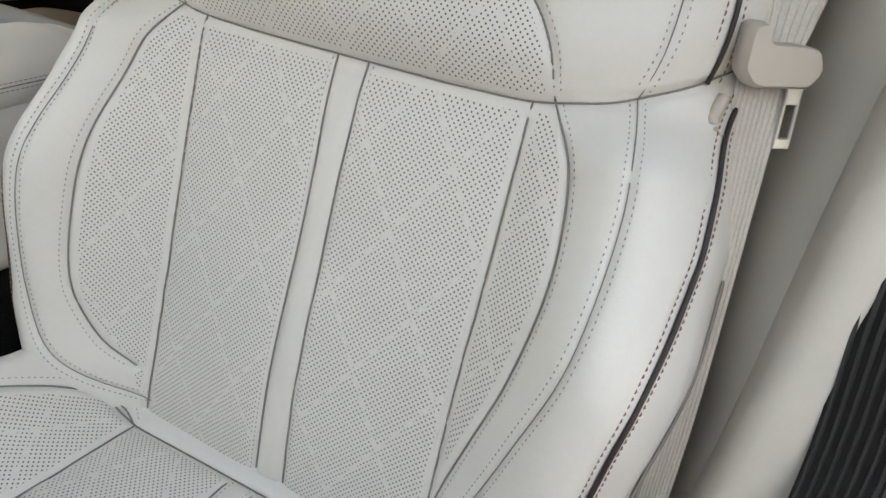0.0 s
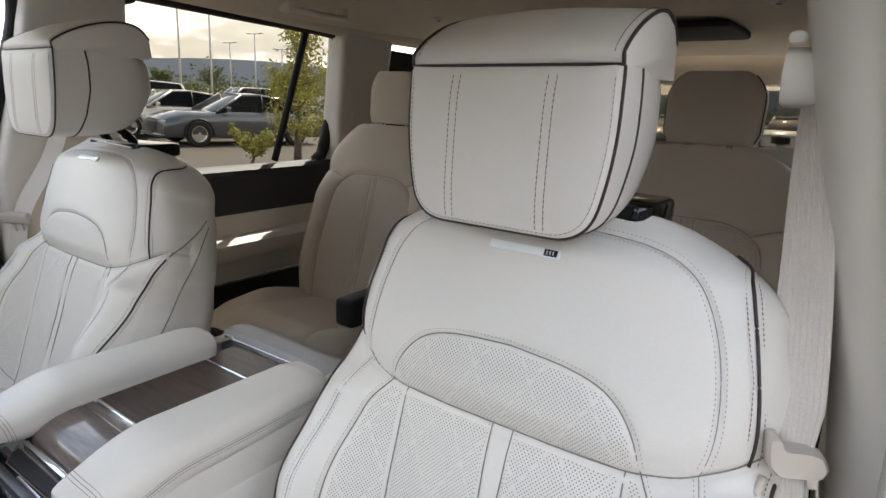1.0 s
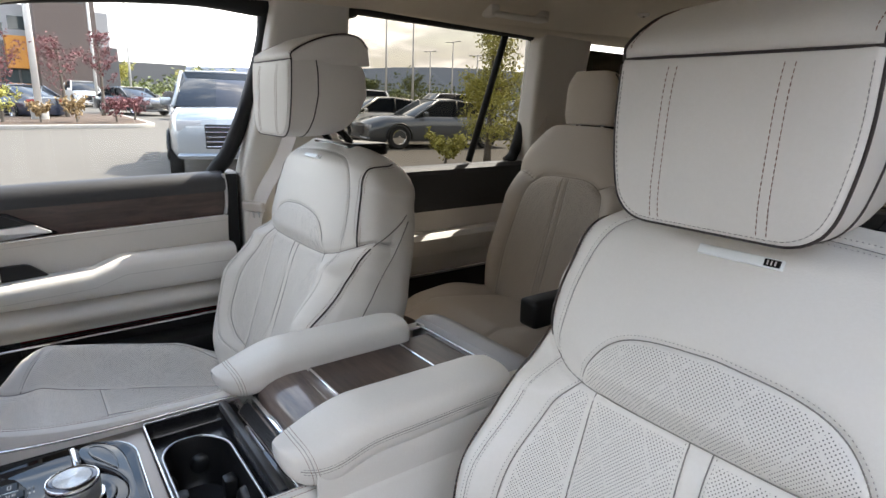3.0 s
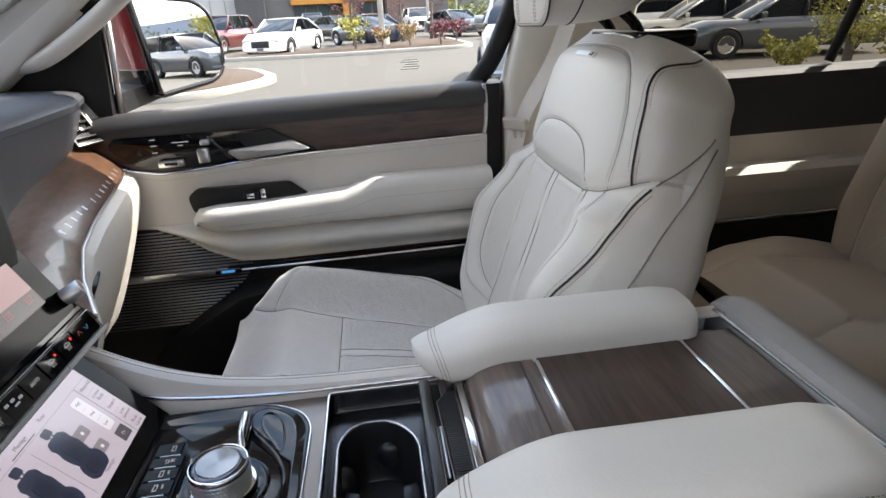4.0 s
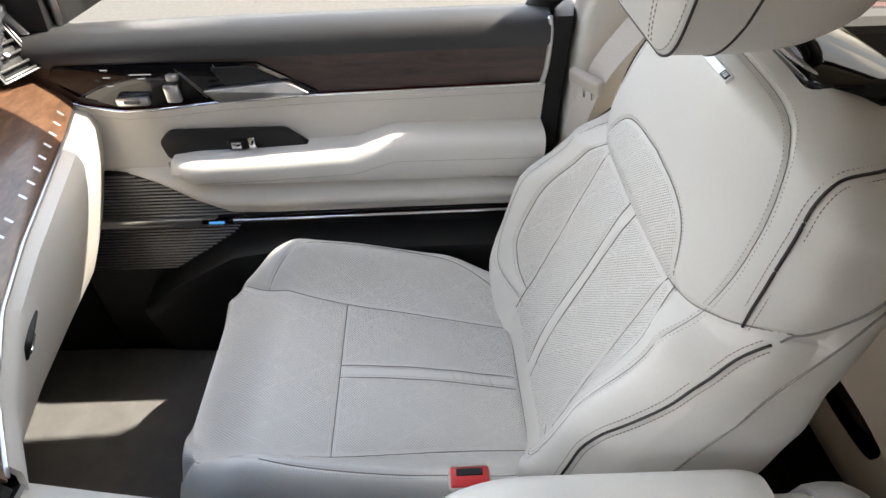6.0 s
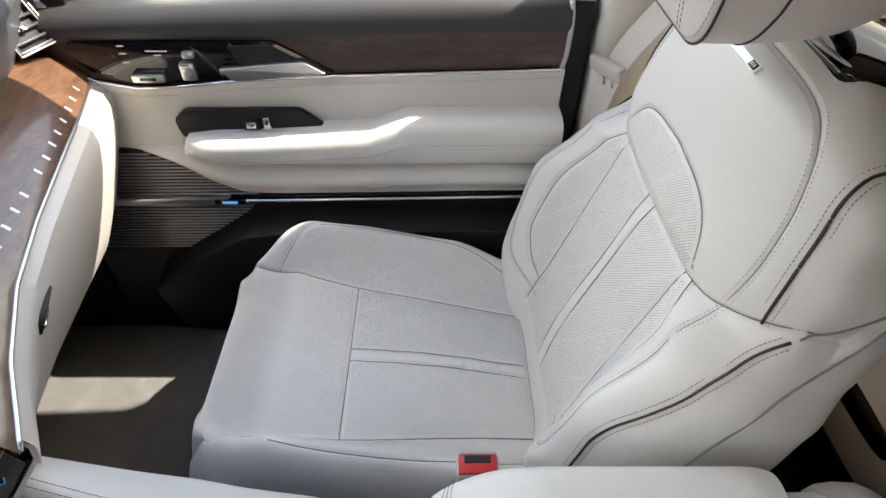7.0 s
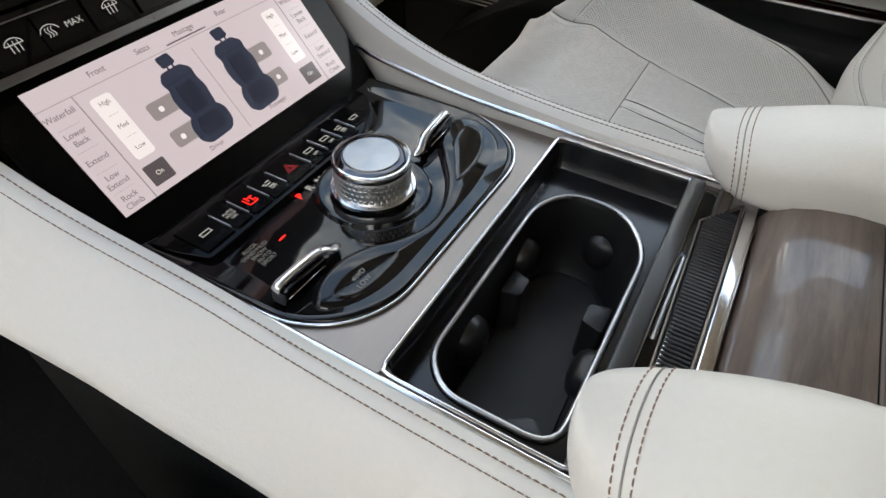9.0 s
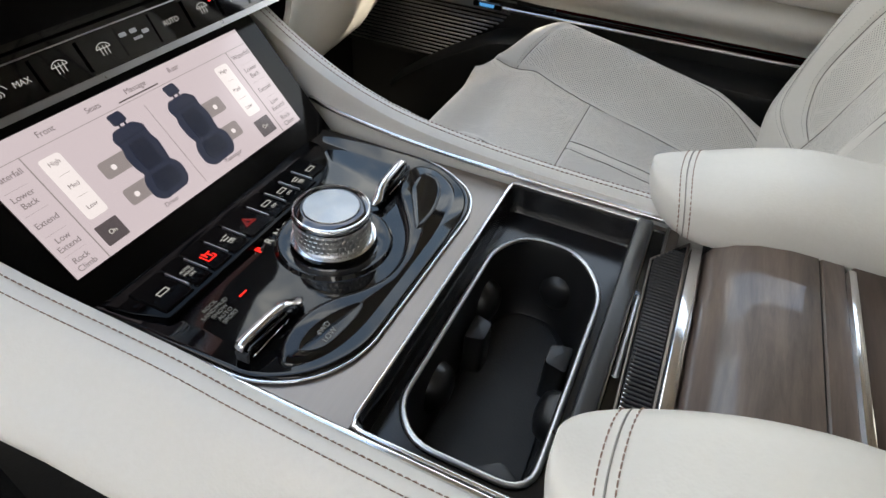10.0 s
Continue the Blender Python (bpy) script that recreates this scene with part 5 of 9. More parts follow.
# ---- shifter plate ----
plate = thing("shifter_panel", (0, 0.36, 1.07), "piano black gear selector panel with chrome edge and lit buttons", "gear selector")
WORDS = []
OUT_PLATE = [(-0.138, 0.452), (-0.136, 0.314), (-0.118, 0.283), (-0.086, 0.265), (0.084, 0.263), (0.112, 0.275), (0.137, 0.316), (0.138, 0.452)]
RAD = [0.004, 0.03, 0.02, 0.02, 0.02, 0.02, 0.03, 0.004]
def inset(d):
    """The plate's outline drawn in by d."""
    c = np.array([0.0, 0.36])
    out = []
    for p in OUT_PLATE:
        v = c - np.array(p)
        out.append((p[0] + np.sign(v[0]) * d, p[1] + np.sign(v[1]) * d * (1 if abs(v[1]) > 0.05 else 0.3)))
    return round_outline(out, [max(0.003, r - d * 0.3) for r in RAD], 8)
# a dished plate: a sloping gloss border runs down to the inner field
loft("panel", [[(x, y, z) for x, y in inset(d)] for d, z in ((0.001, 1.060), (0.0, 1.0715), (0.0008, 1.0742), (0.0026, 1.0750), (0.0045, 1.0746), (0.019, 1.0720), (0.0215, 1.0716), (0.06, 1.0716))], M_GLOSS, plate, "", True, 60)
rim_line = np.array(inset(-0.0006))
tube("chrome_edge", np.c_[rim_line[8:-8], np.full(len(rim_line) - 16, 1.0722)], 0.0013, M_CHROME, plate, 8, label="chrome edge")
# button row in a raised bar with swept ends
prism("button_bar", round_outline([(-0.134, 0.436), (-0.130, 0.414), (-0.122, 0.390), (0.055, 0.391), (0.085, 0.403), (0.106, 0.424), (0.108, 0.440)], 0.004), 1.066, 1.0768, M_BEZEL, plate, "z", 0.0016, 2, "button bar")
M_ICON = glow("lit white marks", (0.9, 0.92, 0.95), 0.075)
# grey lettering brightened by a faint glow of its own
M_ICON_DIM = glow("grey marks with a faint glow", (0.7, 0.75, 0.8), 0.028)
M_ICON_RED = glow("lit red marks", (1.0, 0.02, 0.015), 0.30)
# unlit hazard outline, its red shown by an added faint glow
M_HAZARD = glow("red marks with a faint glow", (0.6, 0.02, 0.02), 0.06)
def icon(x, y, bars, mat, parent):
    for x0, x1, y0, y1 in bars:
        box("mark", (x + x0, y + y0, 1.0786), (x + x1, y + y1, 1.0789), mat, parent, 0, 1)
CAR = ((-0.004, 0.004, 0.0025, 0.0033), (-0.0045, -0.0037, -0.001, 0.0033), (0.0037, 0.0045, -0.001, 0.0033), (-0.0045, 0.0045, -0.001, -0.0003))
LINES = ((-0.004, -0.0015, 0.001, 0.002), (0.0, 0.004, 0.002, 0.003), (-0.003, 0.003, -0.001, 0.0), (-0.002, 0.0035, -0.004, -0.003))
for x0, x1, k in ((-0.120, -0.094, 0), (-0.092, -0.076, 3), (-0.074, -0.055, 1), (-0.053, -0.035, 4), (-0.033, -0.006, 2), (-0.004, 0.016, 5), (0.018, 0.035, 5), (0.037, 0.053, 4), (0.055, 0.076, 0)):
    x = (x0 + x1) / 2
    b = box("button", (x0, 0.394 if x < 0.05 else 0.400, 1.0758), (x1, 0.4285, 1.0784), M_BEZEL, plate, 0.0010, 1)
    y = 0.4085
    if k == 2:
        for a in range(3):
            a0, a1 = radians(90 + 120 * a), radians(210 + 120 * a)
            for r in (0.0062, 0.0034):
                p, q = (Vector((x + r * math.cos(t), y + r * math.sin(t), 1.0787)) for t in (a0, a1))
                tube("mark", [p, q], 0.0004, M_HAZARD, b, 5)
    elif k == 3:
        for i, tx in enumerate(("AUTO", "HOLD", "ON")):
            WORDS.append((tx, 0.0034, (x, y + 0.0036 - i * 0.0036, 1.0788), b))
    elif k == 0:
        icon(x, y, CAR, M_ICON, b)
    elif k == 1:
        icon(x, y, ((-0.0048, -0.0040, -0.004, 0.004), (-0.0022, -0.0012, -0.001, 0.005), (0.0008, 0.0018, -0.003, 0.003), (-0.0048, 0.0032, -0.0052, -0.0044), (-0.0010, 0.0042, 0.0022, 0.0031), (0.0030, 0.0038, -0.0044, -0.0008)), M_ICON_RED, b)
    else:
        icon(x, y + 0.0015, CAR if k == 5 else LINES, M_ICON, b)
        WORDS.append(("OFF", 0.0036, (x + 0.001, y - 0.0045, 1.0788), b))
for x in (-0.093, -0.075, -0.054, -0.034, -0.005, 0.017, 0.036, 0.054):
    box("divider", (x - 0.0005, 0.400, 1.0765), (x + 0.0005, 0.4215, 1.0788), M_SATIN, plate, 0, 1)


def writing(name, text, size, at, turn, mat, parent, thick=0.0002, align="CENTER"):
    """Letters in the built-in face, as a mesh."""
    cu = bpy.data.curves.new(name, "FONT")
    cu.body, cu.size, cu.extrude, cu.align_x, cu.align_y = text, size, thick, align, "CENTER"
    ob = bpy.data.objects.new(name, cu)
    me = bpy.data.meshes.new_from_object(ob)
    bpy.data.objects.remove(ob)
    me.transform(Matrix.Translation(at) @ turn)
    return link(name, me, mat, parent)


FLAT = Matrix.Identity(4)
for tx, size, at, b in WORDS:
    writing("lettering", tx, size, at, FLAT, M_ICON, b, 0.0001)
PZ = 1.0722
for x, ch in ((-0.037, "P"), (-0.0250, "R"), (-0.0130, "N"), (-0.0010, "D")):
    writing("lettering", ch, 0.0092, (x, 0.3855, PZ), FLAT, M_ICON_RED if ch == "P" else M_ICON, plate)
for i, tx in enumerate(("ROCK", "SAND/MUD", "SNOW", "AUTO", "SPORT")):
    writing("lettering", tx, 0.0046, (-0.099, 0.3785 - i * 0.0045, PZ), FLAT, M_ICON_DIM, plate)
box("mark", (-0.082, 0.3665, PZ - 0.0004), (-0.075, 0.3677, PZ), M_ICON_RED, plate, 0, 1)
for i in range(3):
    writing("lettering", "OFF", 0.0044, (0.060 + 0.001 * i, 0.394 - i * 0.0045, PZ), FLAT, M_ICON_DIM, plate)
    box("mark", (0.049, 0.393 - i * 0.0045, PZ - 0.0004), (0.053, 0.3945 - i * 0.0045, PZ), M_ICON, plate, 0, 1)
# a raised rim sweeps round the dial, with a broad rounded slope and two framed fields on it
def fall(y):
    """The rim leans down towards the armrests."""
    return 0.15 * (min(y, 0.314) - 0.298)


def raised(name, line, steps, mat, parent, label=""):
    """A closed line lofted through steps of (drawn in by, height)."""
    o = np.array(line)
    t = np.roll(o, -1, axis=0) - np.roll(o, 1, axis=0)
    t /= np.linalg.norm(t, axis=1)[:, None]
    turn = 1 if np.sum(np.roll(o, 1, axis=0)[:, 0] * o[:, 1] - o[:, 0] * np.roll(o, 1, axis=0)[:, 1]) > 0 else -1
    inn = np.stack([-t[:, 1], t[:, 0]], 1) * turn
    return loft(name, [[(p[0], p[1], z + fall(p[1])) for p in o + inn * d] for d, z in steps], mat, parent, label, True, 80)


SWEEP = [(-0.119, 0.302), (-0.112, 0.313), (-0.094, 0.3185), (-0.074, 0.3165), (-0.054, 0.308), (-0.036, 0.2965), (-0.016, 0.2885), (0.008, 0.289), (0.034, 0.299), (0.056, 0.315), (0.076, 0.330), (0.102, 0.337), (0.120, 0.330),
         (0.123, 0.312), (0.114, 0.292), (0.098, 0.280), (0.066, 0.2735), (0.008, 0.2715), (-0.042, 0.2715), (-0.080, 0.2745), (-0.104, 0.2845)]
raised("raised_rim", curve_pts(SWEEP, 150, True), ((0, 1.0705), (0.0004, 1.0720), (0.0015, 1.0740), (0.0032, 1.0756), (0.0052, 1.0764), (0.0064, 1.0765)), M_GLOSS, plate, "gloss black raised rim")
for f in ([(-0.106, 0.301), (-0.090, 0.305), (-0.070, 0.3005), (-0.050, 0.289), (-0.062, 0.2845), (-0.094, 0.2885)], [(0.040, 0.291), (0.060, 0.305), (0.084, 0.318), (0.107, 0.3195), (0.110, 0.307), (0.094, 0.295), (0.066, 0.289)]):
    raised("field", curve_pts(f, 70, True), ((0, 1.0760), (0.0003, 1.0769), (0.0010, 1.0771), (0.0017, 1.0768), (0.0032, 1.0766)), M_GLOSS, plate)
lean = Matrix.Rotation(math.atan(0.15), 4, "X")
writing("lettering", "4WD", 0.0055, (-0.083, 0.2975, 1.0768 + fall(0.2975)), lean, M_ICON_DIM, plate)
writing("lettering", "LOW", 0.0055, (-0.085, 0.2915, 1.0768 + fall(0.2915)), lean, M_ICON_DIM, plate)
lathe("dial_well", [(0.046, 1.0716), (0.044, 1.0745), (0.040, 1.0750), (0.034, 1.0730)], M_GLOSS, plate, (0, 0.343, 0), label="gloss ring round the dial")

knob = thing("gear_dial", (0, 0.343, 1.074), "round knurled chrome gear dial with a brushed metal top", "gear dial")
KX, KY = 0.0, 0.343
lathe("skirt", [(0.030, 1.0735), (0.0325, 1.075), (0.0325, 1.078), (0.0295, 1.079)], M_CHROME, knob, (KX, KY, 0), label="chrome skirt")
lathe("barrel", [(0.0285, 1.078), (0.029, 1.080), (0.029, 1.098), (0.0282, 1.0995)], M_SATIN, knob, (KX, KY, 0), label="knurled metal barrel")
lathe("band", [(0.0293, 1.0985), (0.0297, 1.0995), (0.0297, 1.1025), (0.0288, 1.1042), (0.0280, 1.1044)], M_CHROME, knob, (KX, KY, 0), label="polished chrome band")
# chrome ring, its dark reflection put into the metal's colour
lathe("reflection_ring", [(0.0281, 1.1040), (0.0272, 1.1047), (0.0218, 1.1049), (0.0211, 1.1043)], material("chrome darkened by reflection", (0.10, 0.10, 0.11), 0.10, 1.0), knob, (KX, KY, 0), label="chrome ring with a dark reflection in its colour")
M_SPUN = material("spun metal", (0.38, 0.38, 0.38), 0.27, 1.0)
M_SPUN.node_tree.nodes["Principled BSDF"].inputs["Anisotropic"].default_value = 0.9
spin = M_SPUN.node_tree.nodes.new("ShaderNodeTangent")
spin.direction_type, spin.axis = "RADIAL", "Z"
wire(M_SPUN, spin, "Tangent", M_SPUN.node_tree.nodes["Principled BSDF"], "Tangent")
lathe("cap", [(0.0212, 1.1045), (0.0208, 1.1056), (0.012, 1.1058), (0.0004, 1.1059)], M_SPUN, knob, (KX, KY, 0), label="spun metal cap")
for r in range(4):
    for i in range(44):
        a = 2 * math.pi * (i + 0.5 * (r % 2)) / 44
        z = 1.082 + r * 0.0044
        box("knurl", (-0.0015, -0.0003, z - 0.0017), (0.0015, 0.0006, z + 0.0017), M_SATIN, knob, 0.0006, 1).data.transform(Matrix.Translation((KX + 0.0291 * math.cos(a), KY + 0.0291 * math.sin(a), 0)) @ Matrix.Rotation(a + math.pi / 2, 4, "Z"))


def lever(side, at, label):
    """A flat chrome bar that lifts off beside the dial, runs outward and folds down over a ribbed dark end."""
    root = thing("toggle_lever", at, label, "toggle lever", "drive mode levers")
    ox, oy, oz = at
    c = curve_pts([(-0.004, 0.0, 0.0035), (0.004, 0.0, 0.0058), (0.011, 0.0015, 0.0102), (0.020, 0.0025, 0.0124), (0.036, 0.0032, 0.0136), (0.050, 0.0035, 0.0140), (0.0545, 0.0035, 0.0126), (0.0555, 0.0035, 0.0095)], 44)
    half = np.interp(np.linspace(0, 1, 44), [0, 0.04, 0.10, 0.25, 0.40, 1], [0.0012, 0.0032, 0.0044, 0.0036, 0.0032, 0.0034])
    thick = np.interp(np.linspace(0, 1, 44), [0, 0.05, 0.15, 0.9, 1], [0.0008, 0.0022, 0.0026, 0.0018, 0.0008])
    d = np.gradient(c, axis=0)
    d /= np.linalg.norm(d, axis=1)[:, None]
    loops = []
    for p, v, h, k in zip(c, d, half, thick):
        up = np.array((-v[2], 0, v[0]))
        loops.append([(ox + side * q[0], oy + q[1], oz + q[2]) for q in (p + np.array((0, 1, 0)) * a * h + up * b * k for a, b in ((-1, -1), (-1, 0.3), (-0.7, 0.9), (0, 1.0), (0.7, 0.9), (1, 0.3), (1, -1)))])
    loft("bar", loops, M_CHROME, root, "polished chrome bar", True, 60)
    prism("wedge", [(ox + side * 0.008, oz), (ox + side * 0.014, oz + 0.0085), (ox + side * 0.051, oz + 0.0122), (ox + side * 0.0535, oz + 0.0105), (ox + side * 0.0555, oz)], oy - 0.0035, oy + 0.0065, M_GLOSS, root, "y", 0.0008, 1, "gloss black wedge")
    tube("chrome_line", [(ox + side * 0.016, oy - 0.0036, oz + 0.0030), (ox + side * 0.052, oy - 0.0036, oz + 0.0042)], 0.0004, M_CHROME, root, 6, label="thin chrome line")
    for i in range(5):
        box("grip_rib", (min(ox + side * 0.054, ox + side * 0.0568), oy - 0.003, oz + 0.0010 + i * 0.0018), (max(ox + side * 0.054, ox + side * 0.0568), oy + 0.006, oz + 0.0020 + i * 0.0018), M_RIB, root, 0.0003, 1)
    return root


lever(-1, (-0.070, 0.3265, 1.0720), "chrome drive mode lever on the gloss panel")
lever(1, (0.050, 0.3345, 1.0745), "chrome ride height lever on the gloss panel")

# ---- comfort screen ----
ANG = radians(50)
SU, SN = Vector((0, math.cos(ANG), math.sin(ANG))), Vector((0, -math.sin(ANG), math.cos(ANG)))
S0 = Vector((-0.0095, 0.4545, 1.090))
def on_screen(x, v, up=0.0):
    """x across from the middle, v up the glass."""
    return S0 + Vector((x, 0, 0)) + SU * v + SN * up
def slab(name, x0, x1, v0, v1, n0, n1, mat, parent, r=0.0, label=""):
    pts = [(x0, v0), (x1, v0), (x1, v1), (x0, v1)]
    o = round_outline(pts, r, 4) if r else pts
    bm = bmesh.new()
    a = [bm.verts.new(on_screen(p[0], p[1], n0)) for p in o]
    b = [bm.verts.new(on_screen(p[0], p[1], n1)) for p in o]
    bm.faces.new(a), bm.faces.new(b)
    for i in range(len(o)):
        bm.faces.new((a[i], a[(i + 1) % len(o)], b[(i + 1) % len(o)], b[i]))
    return soft_edges(part(name, bm, mat, parent, label))
screen = thing("comfort_screen", S0, "lit seat massage touch screen in a gloss black panel", "touch screen")
slab("bezel", -0.150, 0.152, -0.030, 0.118, -0.012, 0.0, M_BEZEL, screen, 0.006)
M_SCREEN = glow("pale lilac screen", (0.77, 0.68, 0.79), 0.135)
M_SC2 = glow("white screen field", (0.90, 0.85, 0.93), 0.165)
M_SC3 = glow("grey screen field", (0.36, 0.32, 0.35), 0.135)
M_SC4 = glow("dark screen field", (0.13, 0.11, 0.13), 0.12)
M_SC5 = glow("navy screen picture", (0.030, 0.038, 0.075), 0.14)
M_SC6 = glow("deep navy screen picture", (0.016, 0.021, 0.045), 0.14)
slab("display", -0.122, 0.1255, 0.0, 0.0955, 0.0004, 0.0008, M_SCREEN, screen, 0.0, "lilac lit display")
scr = screen
def field(name, x0, x1, v0, v1, mat, r=0.001, up=0.001):
    return slab(name, x0, x1, v0, v1, up, up + 0.0002, mat, scr, r)
field("screen_line", -0.122, 0.1255, 0.0815, 0.0819, M_SC3, 0)
field("screen_line", -0.014, 0.024, 0.0835, 0.0845, M_SC4, 0)
field("screen_line", 0.0015, 0.0019, 0.004, 0.075, M_SC3, 0)
def blob(pts, mat, r, up):
    o = round_outline(pts, r, 6)
    bm = bmesh.new()
    a = [bm.verts.new(on_screen(p[0], p[1], up + 0.0003)) for p in o]
    b = [bm.verts.new(on_screen(p[0], p[1], up)) for p in o]
    bm.faces.new(a), bm.faces.new(b)
    for i in range(len(o)):
        bm.faces.new((a[i], a[(i + 1) % len(o)], b[(i + 1) % len(o)], b[i]))
    part("seat_picture", bm, mat, scr)
for s, c in ((-1, 0.0), (1, 0.0535)):
    mx = 0.0015
    def pair(x0, x1):
        return (x0, x1) if s < 0 else (2 * mx - x1 + 0.0005, 2 * mx - x0 + 0.0005)
    xs_ = pair(-0.0965, -0.0957)
    field("screen_line", *xs_, 0.0, 0.0815, M_SC3, 0)
    field("screen_field", *pair(-0.0895, -0.0735), 0.0265, 0.0745, M_SC2, 0.003)
    field("screen_button", *pair(-0.0915, -0.0735), 0.0055, 0.0210, M_SC4, 0.0012)
    field("screen_button", *pair(-0.0600, -0.032), 0.0420, 0.0550, M_SC3, 0.003)
    field("screen_button", *pair(-0.0588, -0.032), 0.0185, 0.0315, M_SC3, 0.003)
    for v in (0.0480, 0.0245):
        field("screen_dot", *pair(-0.0525, -0.0485), v - 0.002, v + 0.002, M_SC2, 0.0018, 0.0013)
    # the pictured seat: headrest, shoulders, backrest with its middle, cushion with its middle
    blob([(c - 0.0305, 0.0795), (c - 0.0185, 0.0800), (c - 0.0172, 0.0715), (c - 0.0295, 0.0705)], M_SC5, 0.0025, 0.0014)
    for q in (-0.0265, -0.0215):
        blob([(c + q, 0.0720), (c + q + 0.0014, 0.0720), (c + q + 0.0014, 0.0670), (c + q, 0.0670)], M_SC6, 0.0003, 0.0012)
    blob([(c - 0.0340, 0.0685), (c - 0.0160, 0.0692), (c - 0.0095, 0.0640), (c - 0.0105, 0.0560), (c - 0.0085, 0.0480), (c - 0.0100, 0.0380), (c - 0.0110, 0.0315), (c - 0.0355, 0.0305), (c - 0.0385, 0.0390), (c - 0.0390, 0.0490), (c - 0.0365, 0.0560), (c - 0.0385, 0.0625)], M_SC5, 0.0025, 0.0014)
    blob([(c - 0.0310, 0.0560), (c - 0.0165, 0.0565), (c - 0.0155, 0.0470), (c - 0.0170, 0.0340), (c - 0.0315, 0.0335), (c - 0.0325, 0.0450)], M_SC6, 0.0015, 0.0018)
    blob([(c - 0.0370, 0.0600), (c - 0.0115, 0.0610), (c - 0.0118, 0.0602), (c - 0.0368, 0.0592)], M_SC6, 0.0002, 0.0018)
    blob([(c - 0.0365, 0.0335), (c - 0.0110, 0.0340), (c - 0.0062, 0.0270), (c - 0.0070, 0.0165), (c - 0.0125, 0.0105), (c - 0.0350, 0.0095), (c - 0.0415, 0.0150), (c - 0.0412, 0.0260)], M_SC5, 0.0035, 0.0016)
    blob([(c - 0.0325, 0.0300), (c - 0.0150, 0.0300), (c - 0.0130, 0.0210), (c - 0.0160, 0.0150), (c - 0.0325, 0.0145), (c - 0.0355, 0.0205)], M_SC6, 0.002, 0.0020)
M_TEXT = glow("dark screen lettering", (0.24, 0.20, 0.23), 0.12)
M_TEXT_W = glow("white screen lettering", (0.9, 0.88, 0.88), 0.15)
TURN_S = Matrix.Rotation(ANG, 4, "X")
def label_at(t, x, v, size=0.0062, mat=None):
    writing("lettering", t, size, on_screen(x, v, 0.0014), TURN_S, mat or M_TEXT, scr, 0.00005)
for t, x in (("Front", -0.0712), ("Seats", -0.033), ("Massage", 0.0052), ("Rear", 0.044)):
    label_at(t, x, 0.0888, 0.0060)
for s in (-1, 1):
    xm = -0.1105 if s < 0 else 0.1125
    for i, (t, v) in enumerate((("Waterfall", 0.0744), ("Lower Back", 0.0578), ("Extend", 0.0405), ("Low Extend", 0.0240), ("Rock Climb", 0.0076))):
        words = t.split()
        for j, wd in enumerate(words):
            label_at(wd, xm, v - (j - (len(words) - 1) / 2) * 0.0060, 0.0058)
        if i:
            field("screen_line", xm - 0.008, xm + 0.008, v + 0.0082, v + 0.0084, M_SC3, 0)
    for t, v in (("High", 0.0691), ("Med", 0.0512), ("Low", 0.0344)):
        label_at(t, -0.0810 if s < 0 else 0.0845, v, 0.0046)
    for v in (0.0600, 0.0430):
        field("screen_line", -0.0850 if s < 0 else 0.0805, -0.0770 if s < 0 else 0.0885, v, v + 0.0002, M_SC3, 0, 0.0013)
    label_at("On", -0.0823 if s < 0 else 0.0855, 0.0130, 0.0048, M_TEXT_W)
label_at("Driver", -0.033, 0.0064, 0.0050)
label_at("Passenger", 0.038, 0.0078, 0.0050)

# ---- dashboard ----
dash = thing("dashboard", (0.45, 0.8, 1.0), "dark grey dashboard with walnut shelf, chrome edge and cream glovebox", "dashboard")
EX = np.array([-0.75, -0.19, 0.172, 0.19, 0.28, 0.38, 0.49, 0.62, 0.75, 0.86])
EY = np.array([0.62, 0.505, 0.492, 0.514, 0.563, 0.603, 0.630, 0.657, 0.683, 0.712])
EZ = np.array([1.20, 1.19, 1.182, 1.190, 1.205, 1.216, 1.224, 1.228, 1.232, 1.236])
def edge(x):
    return float(np.interp(x, EX, EY)), float(np.interp(x, EX, EZ))
xs = np.linspace(0.186, 0.862, 60)
# walnut shelf rising from the chrome edge
shelf = []
for x in xs:
    y, z = edge(x)
    k = np.clip((x - 0.19) / 0.2, 0, 1)
    shelf.append([(x, y + 0.001, z + 0.003), (x, y + 0.006, z + 0.010), (x, y + 0.022, z + 0.026), (x, y + 0.048, z + 0.046), (x, y + 0.07, z + 0.058), (x, y + 0.085, z + 0.064)])
sheet("wood_shelf", np.array(shelf), M_DASHWOOD, dash, "walnut shelf", 0.004, back=(0, 1, -1))
tube("chrome_edge", np.array([(x, edge(x)[0], edge(x)[1]) for x in np.linspace(0.19, 0.866, 70)]), 0.0032, M_SATIN, dash, 8, label="satin chrome edge")
# upper face and top pad
face = []
for x in xs:
    y, z = edge(x)
    ty = float(np.interp(x, [0.19, 0.46, 0.69, 0.87], [0.655, 0.678, 0.705, 0.765]))
    face.append([(x, y + 0.083, z + 0.062), (x, (y + 0.083) * 0.55 + ty * 0.45 + 0.004, z * 0.5 + 0.70 + 0.005), (x, ty + 0.004, 1.386)])
sheet("upper_face", np.array(face), M_DASH, dash, "dark grey upper face", 0.004, back=(0, 1, 0))
pad = []
